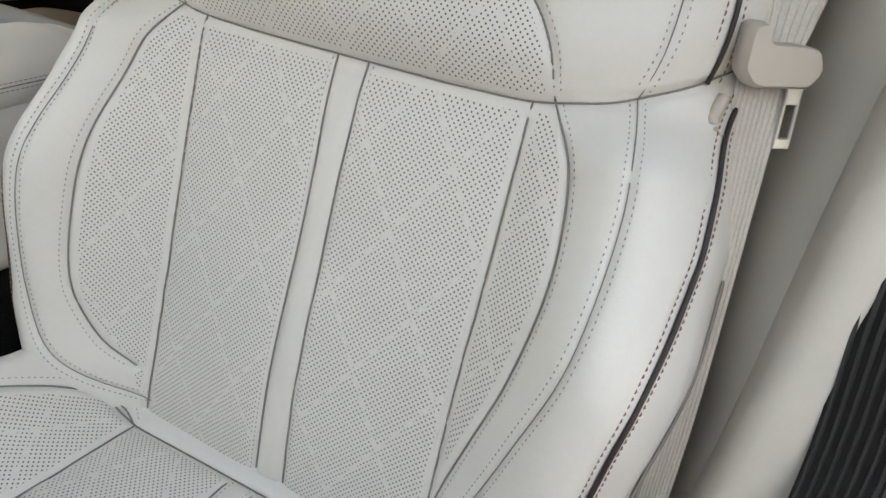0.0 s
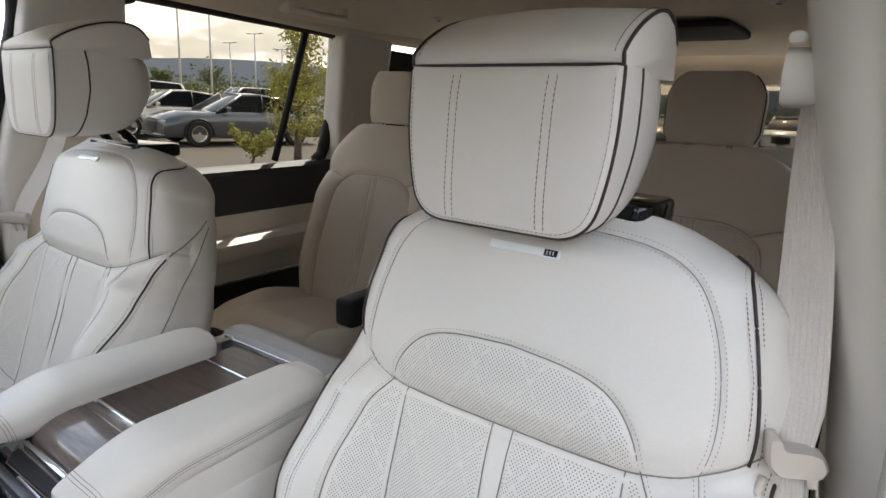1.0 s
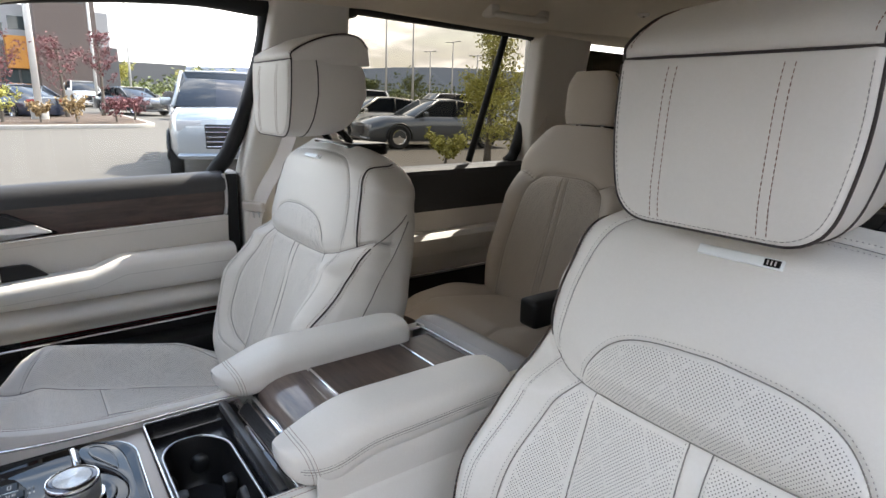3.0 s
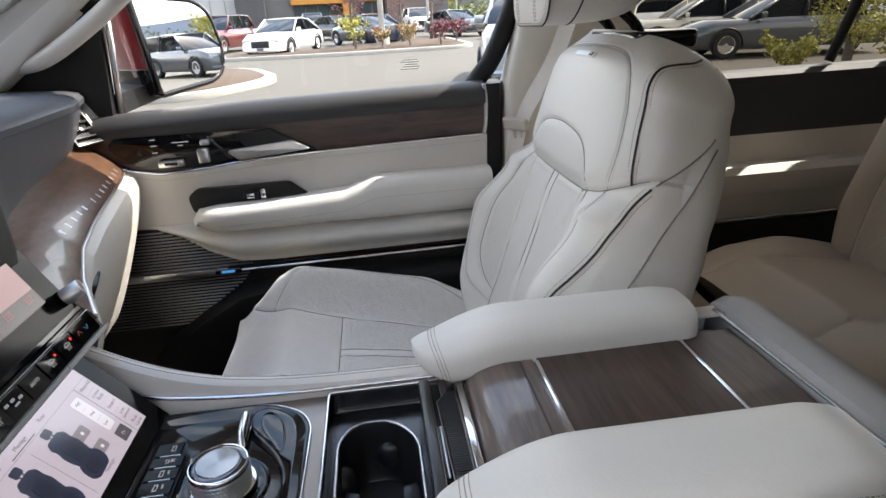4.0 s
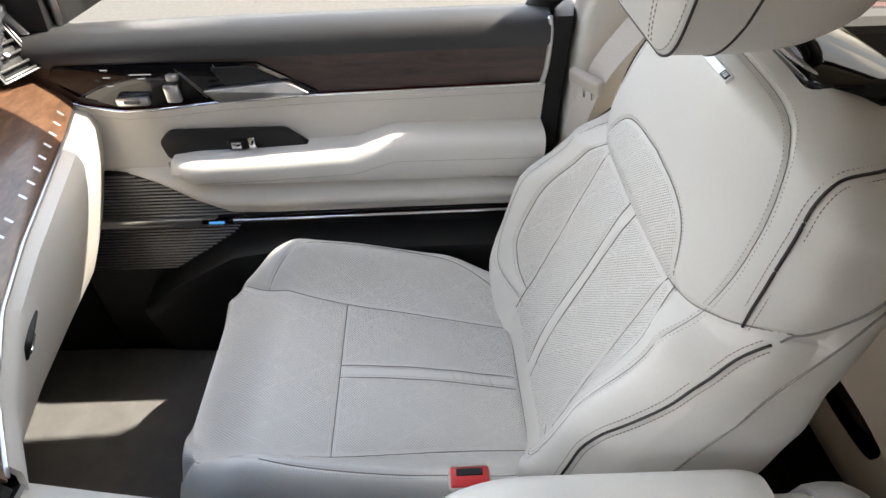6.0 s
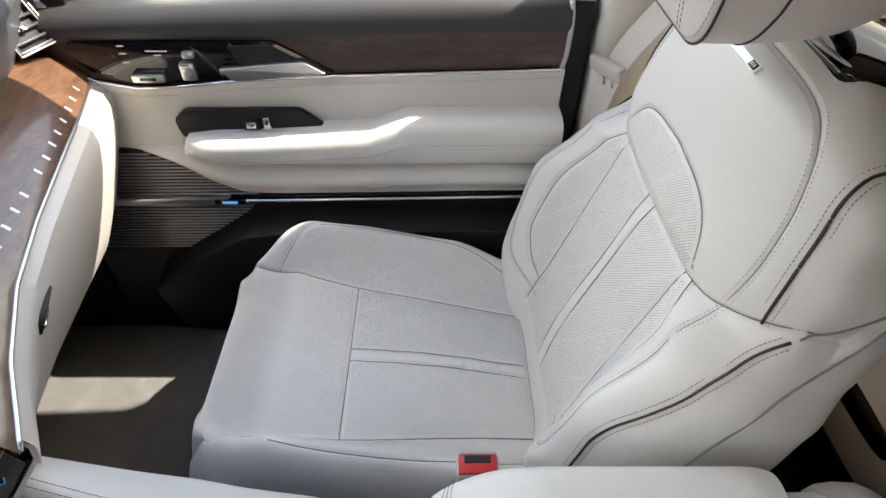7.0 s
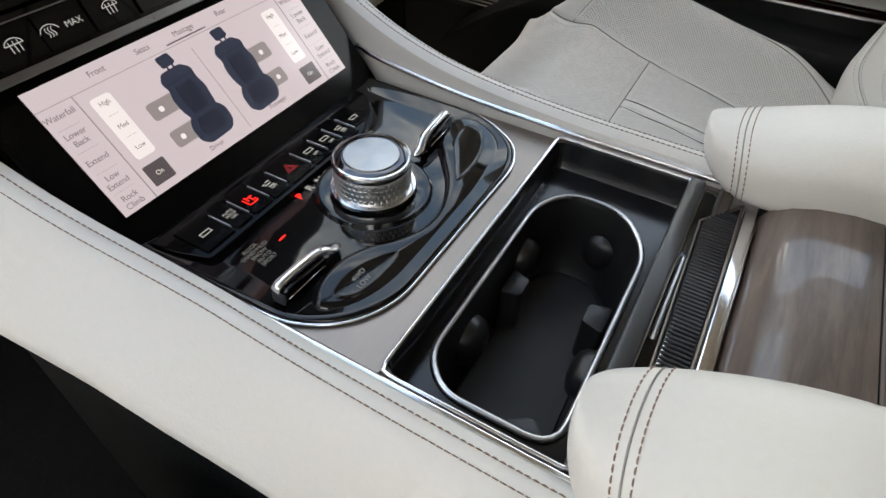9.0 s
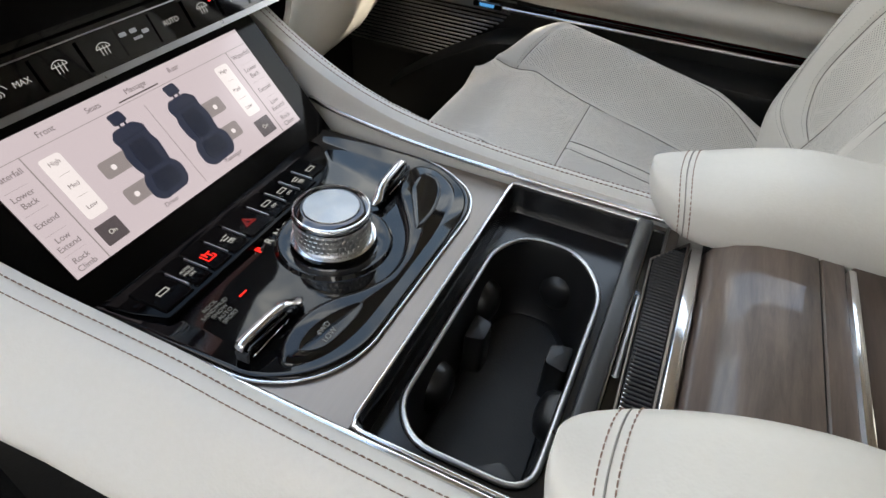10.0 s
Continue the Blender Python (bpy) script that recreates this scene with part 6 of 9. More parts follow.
for x in np.linspace(-0.8, 0.88, 60):
    ty = float(np.interp(x, [-0.8, -0.2, 0.19, 0.46, 0.69, 0.88], [0.72, 0.66, 0.655, 0.678, 0.705, 0.768]))
    pad.append([(x, ty + 0.012, 1.378), (x, ty - 0.002, 1.384), (x, ty - 0.004, 1.394), (x, ty + 0.004, 1.404), (x, ty + 0.03, 1.410), (x, ty + 0.2, 1.420), (x, 1.28, 1.39)])
sheet("top_pad", np.array(pad), M_DASH, dash, "soft dark grey top pad", 0.006, back=(0, 0, -1))
# glovebox front, cream
glove = []
for x in np.linspace(0.205, 0.855, 50):
    y, z = edge(x)
    e2 = float(np.clip((x - 0.35) / 0.4, 0, 1))  # the lid swells towards the door
    glove.append([(x, y + 0.003, z - 0.004), (x, y - 0.006 - 0.014 * e2, z - 0.014), (x, y - 0.004 - 0.020 * e2, z - 0.034), (x, y + 0.006 - 0.024 * e2, z - 0.062), (x, y + 0.022 - 0.030 * e2, z - 0.10), (x, y + 0.062 - 0.040 * e2, z - 0.18), (x, y + 0.110 - 0.048 * e2, z - 0.27), (x, y + 0.150 - 0.050 * e2, z - 0.325), (x, y + 0.185, z - 0.378), (x, y + 0.22, z - 0.39), (x, y + 0.32, z - 0.395)])
glove = [curve_pts(g, 28) for g in glove]
sheet("glovebox", np.array(glove), M_LEATHER_LOW, dash, "cream glovebox lid", 0.006, back=(0, 1, 0))
gx = 0.855
loft("glovebox_end", [[(gx + d, y2 + (0.01 if d else 0), z2 - (0.006 if d else 0)) for y2, z2 in [(p[1], p[2]) for p in glove[-1]] + [(edge(gx)[0] + 0.30, 1.2)]] for d in (0.0, 0.012)], M_LEATHER_LOW, dash)
# handle recess high on the lid, with a bright pull
hm_ = Matrix.Translation((0.405, 0.6205, 1.148)) @ Matrix.Rotation(radians(19), 4, "Z") @ Matrix.Rotation(radians(30), 4, "X")
prism("handle_recess", round_outline([(-0.030, -0.022), (0.022, -0.018), (0.034, 0.016), (0.0, 0.020), (-0.034, 0.010)], 0.012, 6), -0.0085, 0.02, M_BLACK, dash, "y", 0.003, label="dark glovebox handle recess").data.transform(hm_)
box("glovebox_handle", (-0.020, -0.0105, -0.0170), (0.014, -0.004, -0.0085), M_CHROME, dash, 0.003, 2, "bright glovebox pull").data.transform(hm_)
# brand lettering stands as plain bars
bx = [0.386, 0.418, 0.450, 0.482, 0.514, 0.566, 0.600, 0.632, 0.662, 0.694, 0.726, 0.756, 0.788]
M_BAR = material("pale lettering", (0.42, 0.42, 0.44), 0.35, 0.6)
for x in bx:
    y, z = edge(x)
    d = float(np.interp(x, [0.386, 0.5, 0.6], [0.012, 0.005, 0.0]))
    box("letter_bar", (x - 0.0036, y + 0.0055 + d, z + 0.0135 + d), (x + 0.0036, y + 0.0165 + d, z + 0.0149 + d), M_BAR, dash, 0.0004, 1, "", Matrix.Rotation(radians(45), 4, "X"))
# side vent
vent = thing("air_vent", (0.83, 0.75, 1.35), "chrome framed dashboard air vent with dark slats", "air vent")
vm = Matrix.Translation((0.822, 0.770, 1.338)) @ Matrix.Scale(0.86, 4) @ Matrix.Rotation(radians(-22), 4, "Z") @ Matrix.Rotation(radians(-32), 4, "X")
def vbox(name, lo, hi, mat, bev=0.002, label=""):
    o = box(name, lo, hi, mat, vent, bev, 2, label)
    o.data.transform(vm)
    return o
vbox("backing", (-0.034, 0.004, -0.044), (0.034, 0.012, 0.044), M_BLACK)
for lo, hi in (((-0.04, -0.008, -0.05), (0.04, 0.012, -0.043)), ((-0.04, -0.008, 0.043), (0.04, 0.012, 0.05)), ((-0.04, -0.008, -0.05), (-0.034, 0.012, 0.05)), ((0.034, -0.008, -0.05), (0.04, 0.012, 0.05))):
    vbox("frame", tuple(v * 0.97 for v in lo), tuple(v * 0.97 for v in hi), M_RIB)
for i in range(4):
    z = -0.03 + i * 0.02
    vbox("slat", (-0.034, -0.006, z - 0.003), (0.034, 0.006, z + 0.003), M_BLACK, 0.0015)
for sx in (-0.041, 0.041):
    vbox("frame_line", (sx - 0.0016, -0.0095, -0.050), (sx + 0.0016, -0.006, 0.050), M_GRILLE, 0.0006, "thin dark metal frame line")
for sz in (-0.050, 0.050):
    vbox("frame_line", (-0.041, -0.0095, sz - 0.0016), (0.041, -0.006, sz + 0.0016), M_GRILLE, 0.0006, "thin dark metal frame line")
vbox("slat_pull", (-0.006, -0.0095, -0.014), (0.006, 0.0, -0.004), M_CHROME)
prism("dash_end", round_outline([(0.70, 1.24), (0.80, 1.27), (0.9, 1.40), (0.77, 1.395), (0.73, 1.33)], 0.01), 0.864, 0.876, M_SATIN, dash, "x", 0.003, label="satin end trim")
box("dash_bulkhead", (-0.82, 1.02, 0.92), (0.86, 1.19, 1.37), M_BLACK, dash, 0.01)

# ---- centre stack: main screen and button row ----
stack = thing("centre_stack", (0, 0.55, 1.2), "gloss black centre screen with climate buttons and chrome lip", "centre display")
A2 = radians(62)
U2, N2 = Vector((0, math.cos(A2), math.sin(A2))), Vector((0, -math.sin(A2), math.cos(A2)))
C2 = Vector((0, 0.512, 1.185))
def st(name, x0, x1, v0, v1, n0, n1, mat, r=0.0, label="", parent=None):
    o = round_outline([(x0, v0), (x1, v0), (x1, v1), (x0, v1)], r, 5) if r else [(x0, v0), (x1, v0), (x1, v1), (x0, v1)]
    bm = bmesh.new()
    a = [bm.verts.new(C2 + Vector((p[0], 0, 0)) + U2 * p[1] + N2 * n0) for p in o]
    b = [bm.verts.new(C2 + Vector((p[0], 0, 0)) + U2 * p[1] + N2 * n1) for p in o]
    bm.faces.new(a), bm.faces.new(b)
    for i in range(len(o)):
        bm.faces.new((a[i], a[(i + 1) % len(o)], b[(i + 1) % len(o)], b[i]))
    return soft_edges(part(name, bm, mat, parent or stack, label))
M_LIP = varied(material("dark satin metal", (0.30, 0.30, 0.31), 0.30, 1.0), (0.30, 0.30, 0.31), 0.1, 40, rough_var=0.08)
st("housing", -0.176, 0.176, 0.030, 0.235, -0.035, 0.002, M_BEZEL, 0.010)
st("housing_edge", -0.178, 0.178, 0.0262, 0.0305, -0.02, 0.004, M_GLOSS, 0.001, "gloss black ledge")
st("button_bar", -0.182, 0.182, -0.006, 0.024, -0.035, 0.003, M_GLOSS, 0.006, "gloss black button bar")
st("chrome_lip", -0.188, 0.188, -0.0112, -0.0064, -0.03, 0.0075, M_LIP, 0.002, "satin metal lip")
st("chrome_line", -0.184, 0.184, 0.0198, 0.0206, 0.0, 0.0045, M_LIP, 0.0003, "satin metal line")
M_NAV = glow("lit map", (0.80, 0.42, 0.42), 0.09)
st("display", -0.140, 0.140, 0.0765, 0.215, 0.004, 0.0055, M_NAV, 0.001, "lit map display")
M_TASK = glow("dark task bar", (0.05, 0.02, 0.02), 0.12)
st("task_bar", -0.140, 0.140, 0.0565, 0.0764, 0.004, 0.0055, M_TASK, 0.001)
M_DIM = glow("dim red screen marks", (0.55, 0.12, 0.10), 0.08)
for x in (-0.10, -0.055, -0.01, 0.040, 0.0845, 0.1234):
    for i in range(3):
        for j in range(3):
            st("screen_mark", x - 0.006 + i * 0.0045, x - 0.003 + i * 0.0045, 0.0655 + j * 0.0030, 0.0675 + j * 0.0030, 0.0056, 0.0058, M_DIM)
M_DULL = material("grey printed marks", (0.42, 0.42, 0.43), 0.5)
M_BLUE_MARK = material("blue printed marks", (0.10, 0.32, 0.55), 0.5)
M_RED_MARK = material("red printed marks", (0.55, 0.08, 0.07), 0.5)
for i, x in enumerate((-0.155, -0.121, -0.088, -0.054, -0.019, 0.0104, 0.0439, 0.0788, 0.1135, 0.1477)):
    b = st("climate_button", x - 0.0158, x + 0.0158, -0.0035, 0.0178, 0.002, 0.0055, M_GLOSS, 0.0015)
    if i in (0, 9):
        for dx, m in ((-0.006, M_RED_MARK), (0.010, M_BLUE_MARK)):
            tip = C2 + Vector((x + dx, 0, 0)) + U2 * (0.0105 if m is M_RED_MARK else 0.0050) + N2 * 0.0057
            down = U2 * (-0.0045 if m is M_RED_MARK else 0.0045)
            for sx in (-0.004, 0.004):
                tube("mark", [tip, tip + down + Vector((sx, 0, 0))], 0.0006, m, b, 5)
        continue
    if i in (2, 6):
        continue
    if i == 5:
        for dx in (-0.0105, -0.001, 0.0085):
            st("mark", x + dx - 0.003, x + dx + 0.003, 0.0065 + 0.003 * (dx < 0), 0.0095 + 0.003 * (dx < 0), 0.0056, 0.0058, M_DULL, 0.001, "", b)
        st("mark", x - 0.004, x + 0.004, 0.0045, 0.0065, 0.0056, 0.0058, M_DULL, 0.0005, "", b)
        continue
    # a thin curved outline over three fine strokes
    arc = [C2 + Vector((x + 0.0058 * math.cos(a), 0, 0)) + U2 * (0.0072 + 0.0042 * math.sin(a)) + N2 * 0.0057 for a in np.linspace(0.15, math.pi - 0.15, 9)]
    tube("mark", arc, 0.00032, M_ICON, b, 5)
    tube("mark", [arc[0], arc[-1]], 0.00032, M_ICON, b, 5)
    for dx in (-0.0028, 0.0, 0.0028):
        st("mark", x + dx - 0.0003, x + dx + 0.0003, 0.0030, 0.0098, 0.0056, 0.0058, M_ICON, 0, "", b)
    if i in (7, 8):
        st("mark", x + 0.0092, x + 0.0122, 0.0098, 0.0128, 0.0056, 0.0058, M_ICON_RED, 0.0012, "", b)
tw = Matrix.Rotation(A2, 4, "X")
for t, x in (("MAX", -0.0815), ("AUTO", 0.044)):
    writing("lettering", t, 0.0056, C2 + Vector((x, 0, 0)) + U2 * 0.0072 + N2 * 0.0058, tw, M_ICON, stack, 0.0001)
for dx in (-0.0035, -0.0015, 0.0005):
    tube("mark", [C2 + Vector((-0.0965 + dx + 0.0009 * math.sin(q * 1.3), 0, 0)) + U2 * (0.0036 + 0.0012 * q) + N2 * 0.0057 for q in range(6)], 0.0003, M_ICON, stack, 5)
tube("mark", [C2 + Vector((-0.098 + 0.0062 * math.cos(a), 0, 0)) + U2 * (0.0066 + 0.0045 * math.sin(a)) + N2 * 0.0057 for a in np.linspace(0.1, math.pi - 0.1, 9)], 0.0003, M_ICON, stack, 5)
# volume dial: a short bright cylinder on a stalk at the corner, its end towards the seats
ax_d = (N2 + Vector((0.25, 0, 0))).normalized()
dial_t = Vector((0, 0, 1)).rotation_difference(ax_d).to_matrix().to_4x4()
dial_p = C2 + Vector((0.170, 0, 0)) + U2 * 0.047 + N2 * 0.004
lathe("volume_dial", [(0.0098, 0.0), (0.0098, 0.021), (0.0090, 0.0225), (0.0068, 0.0228), (0.0063, 0.0215), (0.0003, 0.0215)], M_SATIN, stack, dial_p, dial_t, 40, "satin volume dial")
lathe("dial_end", [(0.0060, 0.0212), (0.0056, 0.0219), (0.0003, 0.0221)], M_LIP, stack, dial_p, dial_t, 32, "dark metal end of the dial")
box("stack_core", (-0.18, 0.56, 0.9), (0.18, 0.9, 1.36), M_BLACK, stack, 0.02)

# ---- passenger doors ----
door = thing("front_door", (0.88, 0.33, 0.55), "closed front door with cream leather, walnut band and black speaker grille", "car door")
ys = np.linspace(-0.098, 0.86, 70)
def row_sheet(name, fn, mat, label="", thick=0.006, ys_=ys, parent=None):
    g = np.array([fn(y) for y in ys_])
    return sheet(name, g, mat, parent or door, label, thick, back=(1, 0, -0.2))
def sill_z(y):
    return float(np.interp(y, [-0.1, 0.1, 0.5, 0.86], [1.366, 1.364, 1.358, 1.346]))
row_sheet("sill_roll", lambda y: [(0.842, y, sill_z(y) - 0.050), (0.838, y, sill_z(y) - 0.036), (0.842, y, sill_z(y) - 0.018), (0.855, y, sill_z(y) - 0.004), (0.875, y, sill_z(y) + 0.002), (0.905, y, sill_z(y) - 0.002), (0.925, y, sill_z(y) - 0.02)], M_SILL, "charcoal padded sill")
def chrome_z(y):
    return float(np.interp(y, [-0.1, 0.3, 0.46, 0.56, 0.63, 0.70, 0.76], [1.252, 1.242, 1.234, 1.224, 1.221, 1.234, 1.262]))
row_sheet("wood_band", lambda y: [(0.846, y, chrome_z(y) + 0.002), (0.843, y, chrome_z(y) * 0.6 + sill_z(y) * 0.4 - 0.02), (0.846, y, sill_z(y) - 0.042)], M_WALNUT, "dark walnut band", 0.006)
prism("switch_panel", round_outline([(0.290, 1.2475), (0.330, 1.272), (0.386, 1.303), (0.715, 1.305), (0.73, 1.285), (0.695, 1.250), (0.637, 1.233), (0.555, 1.231), (0.46, 1.236)], 0.006), 0.8375, 0.846, M_GLOSS, door, "x", 0.002, label="gloss black switch panel")
tube("chrome_line", [(0.8395, y, chrome_z(y)) for y in np.linspace(-0.096, 0.76, 70)], 0.0028, M_CHROME, door, 8, label="chrome line")
tube("chrome_line", curve_pts([(0.842, -0.092, 1.252), (0.842, -0.097, 1.28), (0.845, -0.099, 1.33), (0.85, -0.096, 1.362)], 20), 0.0045, M_SATIN, door, 8, label="satin end trim")
# inner handle
prism("door_handle", round_outline([(0.480, 1.263), (0.338, 1.2745), (0.302, 1.2535), (0.458, 1.2405)], [0.006, 0.008, 0.005, 0.008], 5), 0.822, 0.8355, M_SATIN, door, "x", 0.005, 3, "satin metal door handle")
prism("handle_cup", round_outline([(0.462, 1.297), (0.392, 1.2985), (0.345, 1.272), (0.440, 1.262)], 0.004, 4), 0.8345, 0.8385, M_BLACK, door, "x", 0.001, 1, "dark handle recess")
for p, q in (((0.456, 1.301), (0.428, 1.264)), ((0.520, 1.296), (0.479, 1.243)), ((0.512, 1.290), (0.474, 1.244))):
    tube("panel_line", [(0.8374, *p), (0.8374, *q)], 0.0006, M_GRILLE, door, 6)
for k, (y0, y1, z0, z1) in enumerate(((0.575, 0.63, 1.236, 1.252), (0.52, 0.545, 1.240, 1.272), (0.515, 0.535, 1.278, 1.290))):
    box("seat_switch", (0.826, y0, z0), (0.839, y1, z1), M_SATIN, door, 0.004, 2, "satin seat switch")
    if k == 0:
        box("switch_inlay", (0.8245, y0 + 0.014, z0 + 0.005), (0.8275, y1 - 0.014, z1 - 0.005), M_GLOSS, door, 0.001, 1)
for y0, z0 in ((0.628, 1.296), (0.628, 1.283), (0.628, 1.268), (0.560, 1.287), (0.572, 1.287), (0.584, 1.287), (0.572, 1.280)):
    box("switch_mark", (0.8372, y0, z0), (0.8382, y0 + 0.012, z0 + 0.002), M_ICON, door, 0, 1)
# leather upper panel
def low_z(y):
    return float(np.interp(y, [-0.1, 0.0, 0.42, 0.495, 0.56, 0.609, 0.66, 0.697, 0.74, 0.86], [1.004, 1.004, 1.000, 1.003, 1.030, 1.062, 1.085, 1.092, 1.094, 1.094]))
row_sheet("upper_panel", lambda y: [(0.838 + 0.012 * t + 0.006 * math.sin(t * 3.1), y, (chrome_z(y) - 0.002) * (1 - t) + 1.10 * t) for t in np.linspace(0, 1, 8)][::-1], M_LEATHER_LOW, "cream leather upper panel")
row_sheet("lower_panel", lambda y: [(0.850 - 0.055 * math.sin(min(1, t * 1.15) * 2.7) ** 1.2 * np.clip((0.70 - y) / 0.2, 0, 1), y, max(1.10, low_z(y) + 0.004) * (1 - t) + low_z(y) * t) for t in np.linspace(0, 1, 12)][::-1], M_LEATHER_LOW, "cream leather lower panel")
stitch_row("stitching", [(0.8365, y, chrome_z(y) - 0.014) for y in np.linspace(-0.095, 0.74, 200)], np.tile((-1, 0, 0), (200, 1)), M_THREAD, door)
# armrest
def arm_top(y):
    return float(np.interp(y, [-0.1, 0.165, 0.175, 0.235, 0.4, 0.52, 0.565, 0.582], [1.180, 1.180, 1.178, 1.157, 1.148, 1.145, 1.138, 1.118]))
arm_ys = np.r_[np.linspace(-0.098, 0.16, 20), np.linspace(0.165, 0.25, 16), np.linspace(0.26, 0.53, 20), 0.582 - 0.05 * np.linspace(1, 0, 14) ** 1.6]
loops = []
for y in arm_ys:
    top, k = arm_top(y), math.sqrt(max(0.02, 1 - np.clip((y - 0.52) / 0.0635, 0, 1) ** 2))
    bot = top - (top - 1.088) * (0.25 + 0.75 * k)
    xi = 0.852 - 0.070 * (0.2 + 0.8 * k)
    sec = [(0.852, top - 0.002), (xi + 0.03, top + 0.001), (xi + 0.012, top - 0.002), (xi + 0.003, top - 0.010), (xi, top - 0.022), (xi + 0.001, (top + bot) / 2), (xi + 0.004, bot + 0.018), (xi + 0.014, bot + 0.004), (xi + 0.03, bot - 0.004), (0.852, bot - 0.006)]
    loops.append([(x, y, z) for x, z in sec])
loft("armrest", loops, M_LEATHER, door, "padded cream leather door armrest")
stitch_row("stitching", [(0.7805, y, arm_top(y) - 0.040) for y in np.linspace(-0.09, 0.52, 160)], np.tile((-1, 0, 0), (160, 1)), M_THREAD, door)
prism("switch_pocket", round_outline([(0.31, 1.140), (0.36, 1.182), (0.565, 1.182), (0.585, 1.165), (0.578, 1.128)], 0.01), 0.829, 0.845, M_BLACK, door, "x", 0.003, label="black window switch pocket")
box("window_switch", (0.818, 0.43, 1.150), (0.832, 0.462, 1.168), M_BLACK, door, 0.003)
box("switch_cap", (0.815, 0.437, 1.154), (0.822, 0.455, 1.166), M_CHROME, door, 0.002, 2, "chrome window switch")
box("switch_cap", (0.815, 0.412, 1.152), (0.826, 0.424, 1.174), M_CHROME, door, 0.002, 2, "chrome window switch")
# speaker grille with horizontal ribs
box("grille_back", (0.8412, 0.40, 0.84), (0.86, 0.87, 1.095), M_BLACK, door, 0.002)
for i in range(31):
    z = 0.852 + i * 0.0078
    y0 = float(np.interp(z, [0.85, 0.95, 0.99, 1.0, 1.03, 1.062, 1.085, 1.1], [0.645, 0.50, 0.47, 0.49, 0.56, 0.60, 0.655, 0.70]))
    if 0.975 < z < 0.99:
        continue
    box("grille_rib", (0.8375, y0, z - 0.0017), (0.848, 0.868, z + 0.0017), M_GRILLE, door, 0.0012, 1)
tube("chrome_strip", [(0.833, y, 0.986 - 0.008 * (y / 0.6)) for y in np.linspace(-0.098, 0.55, 30)], 0.005, M_CHROME, door, 10, label="chrome strip", flat=1.0)
tube("chrome_strip", [(0.832, y, 0.998 - 0.008 * (y / 0.6)) for y in np.linspace(-0.098, 0.48, 30)], 0.002, M_GLOSS, door, 8)
box("strip_end", (0.826, 0.53, 0.972), (0.842, 0.86, 0.990), M_SATIN, door, 0.004, 2, "satin strip end")
box("brand_bar", (0.824, 0.50, 0.976), (0.834, 0.56, 0.988), M_GLOSS, door, 0.002, 1)
box("brand_mark", (0.8225, 0.515, 0.979), (0.8245, 0.545, 0.985), glow("blue mark", (0.05, 0.22, 0.5), 0.25), door, 0.0005, 1)
# black lower door with the map pocket
row_sheet("lower_door", lambda y: [(0.846, y, 0.985), (0.842, y, 0.95), (0.850, y, 0.90), (0.85, y, 0.70), (0.85, y, 0.55)][::-1], M_BLACK, "black lower door panel")
pk = []
for y in np.linspace(-0.098, 0.72, 50):
    z = float(np.interp(y, [-0.1, 0.40, 0.50, 0.60, 0.66, 0.72], [0.955, 0.955, 0.94, 0.885, 0.845, 0.80]))
    pk.append([(0.85, y, z), (0.79, y, z - 0.003), (0.775, y, z - 0.010), (0.772, y, z - 0.022), (0.778, y, z - 0.05), (0.80, y, 0.66), (0.83, y, 0.56)])
sheet("map_pocket", np.array(pk), M_BLACK, door, "black door pocket", 0.005, back=(1, 0, 0))
# door frame round the window, and the glass
tube("window_frame", curve_pts([(0.90, -0.080, 1.352), (0.895, -0.096, 1.375), (0.885, -0.128, 1.42), (0.862, -0.185, 1.56), (0.835, -0.222, 1.70), (0.81, -0.225, 1.785)], 40), 0.022, M_RUBBER, door, 10, label="black window frame")
tube("window_frame", curve_pts([(0.81, -0.225, 1.785), (0.805, 0.0, 1.795), (0.805, 0.35, 1.76), (0.815, 0.55, 1.69), (0.845, 0.70, 1.56)], 30), 0.024, M_RUBBER, door, 10, label="black window frame")
prism("mirror_cover", [(0.712, 1.345), (0.98, 1.345), (0.86, 1.52), (0.765, 1.60), (0.685, 1.60)], 0.868, 0.892, M_BLACK, door, "x", 0.004, label="black mirror triangle")
gp = []
for y in np.linspace(-0.10, 0.74, 12):
    gp.append([(0.908, y, 1.34), (0.902, y, 1.42), (0.872, y, 1.56), (0.80, y, 1.79)])
pane = sheet("pane", np.array(gp), M_GLASS, door, "clear door glass")
pane.visible_shadow = False
for k in range(5):
    box("glass_mark", (0.8995, 0.045 - 0.004 * (k % 2), 1.400 + 0.005 * k), (0.9002, 0.085 - 0.006 * (k % 3), 1.4015 + 0.005 * k), M_BAR, door, 0, 1)

loft("door_edge", [[(0.852, y0, z), (0.852, y0 - 0.030, z), (0.905, y0 - 0.042, z), (0.965, y0 - 0.042, z), (0.965, y0, z)] for z, y0 in ((0.55, -0.100), (1.0, -0.100), (1.12, -0.100), (1.25, -0.101), (1.36, -0.104))], M_RUBBER, door, "black rubber door edge")

tube("sail_edge", [(0.896, 0.706, 1.352), (0.884, 0.690, 1.45), (0.872, 0.676, 1.56)], 0.007, M_SATIN, door, 8, label="grey strip at the window's front edge")

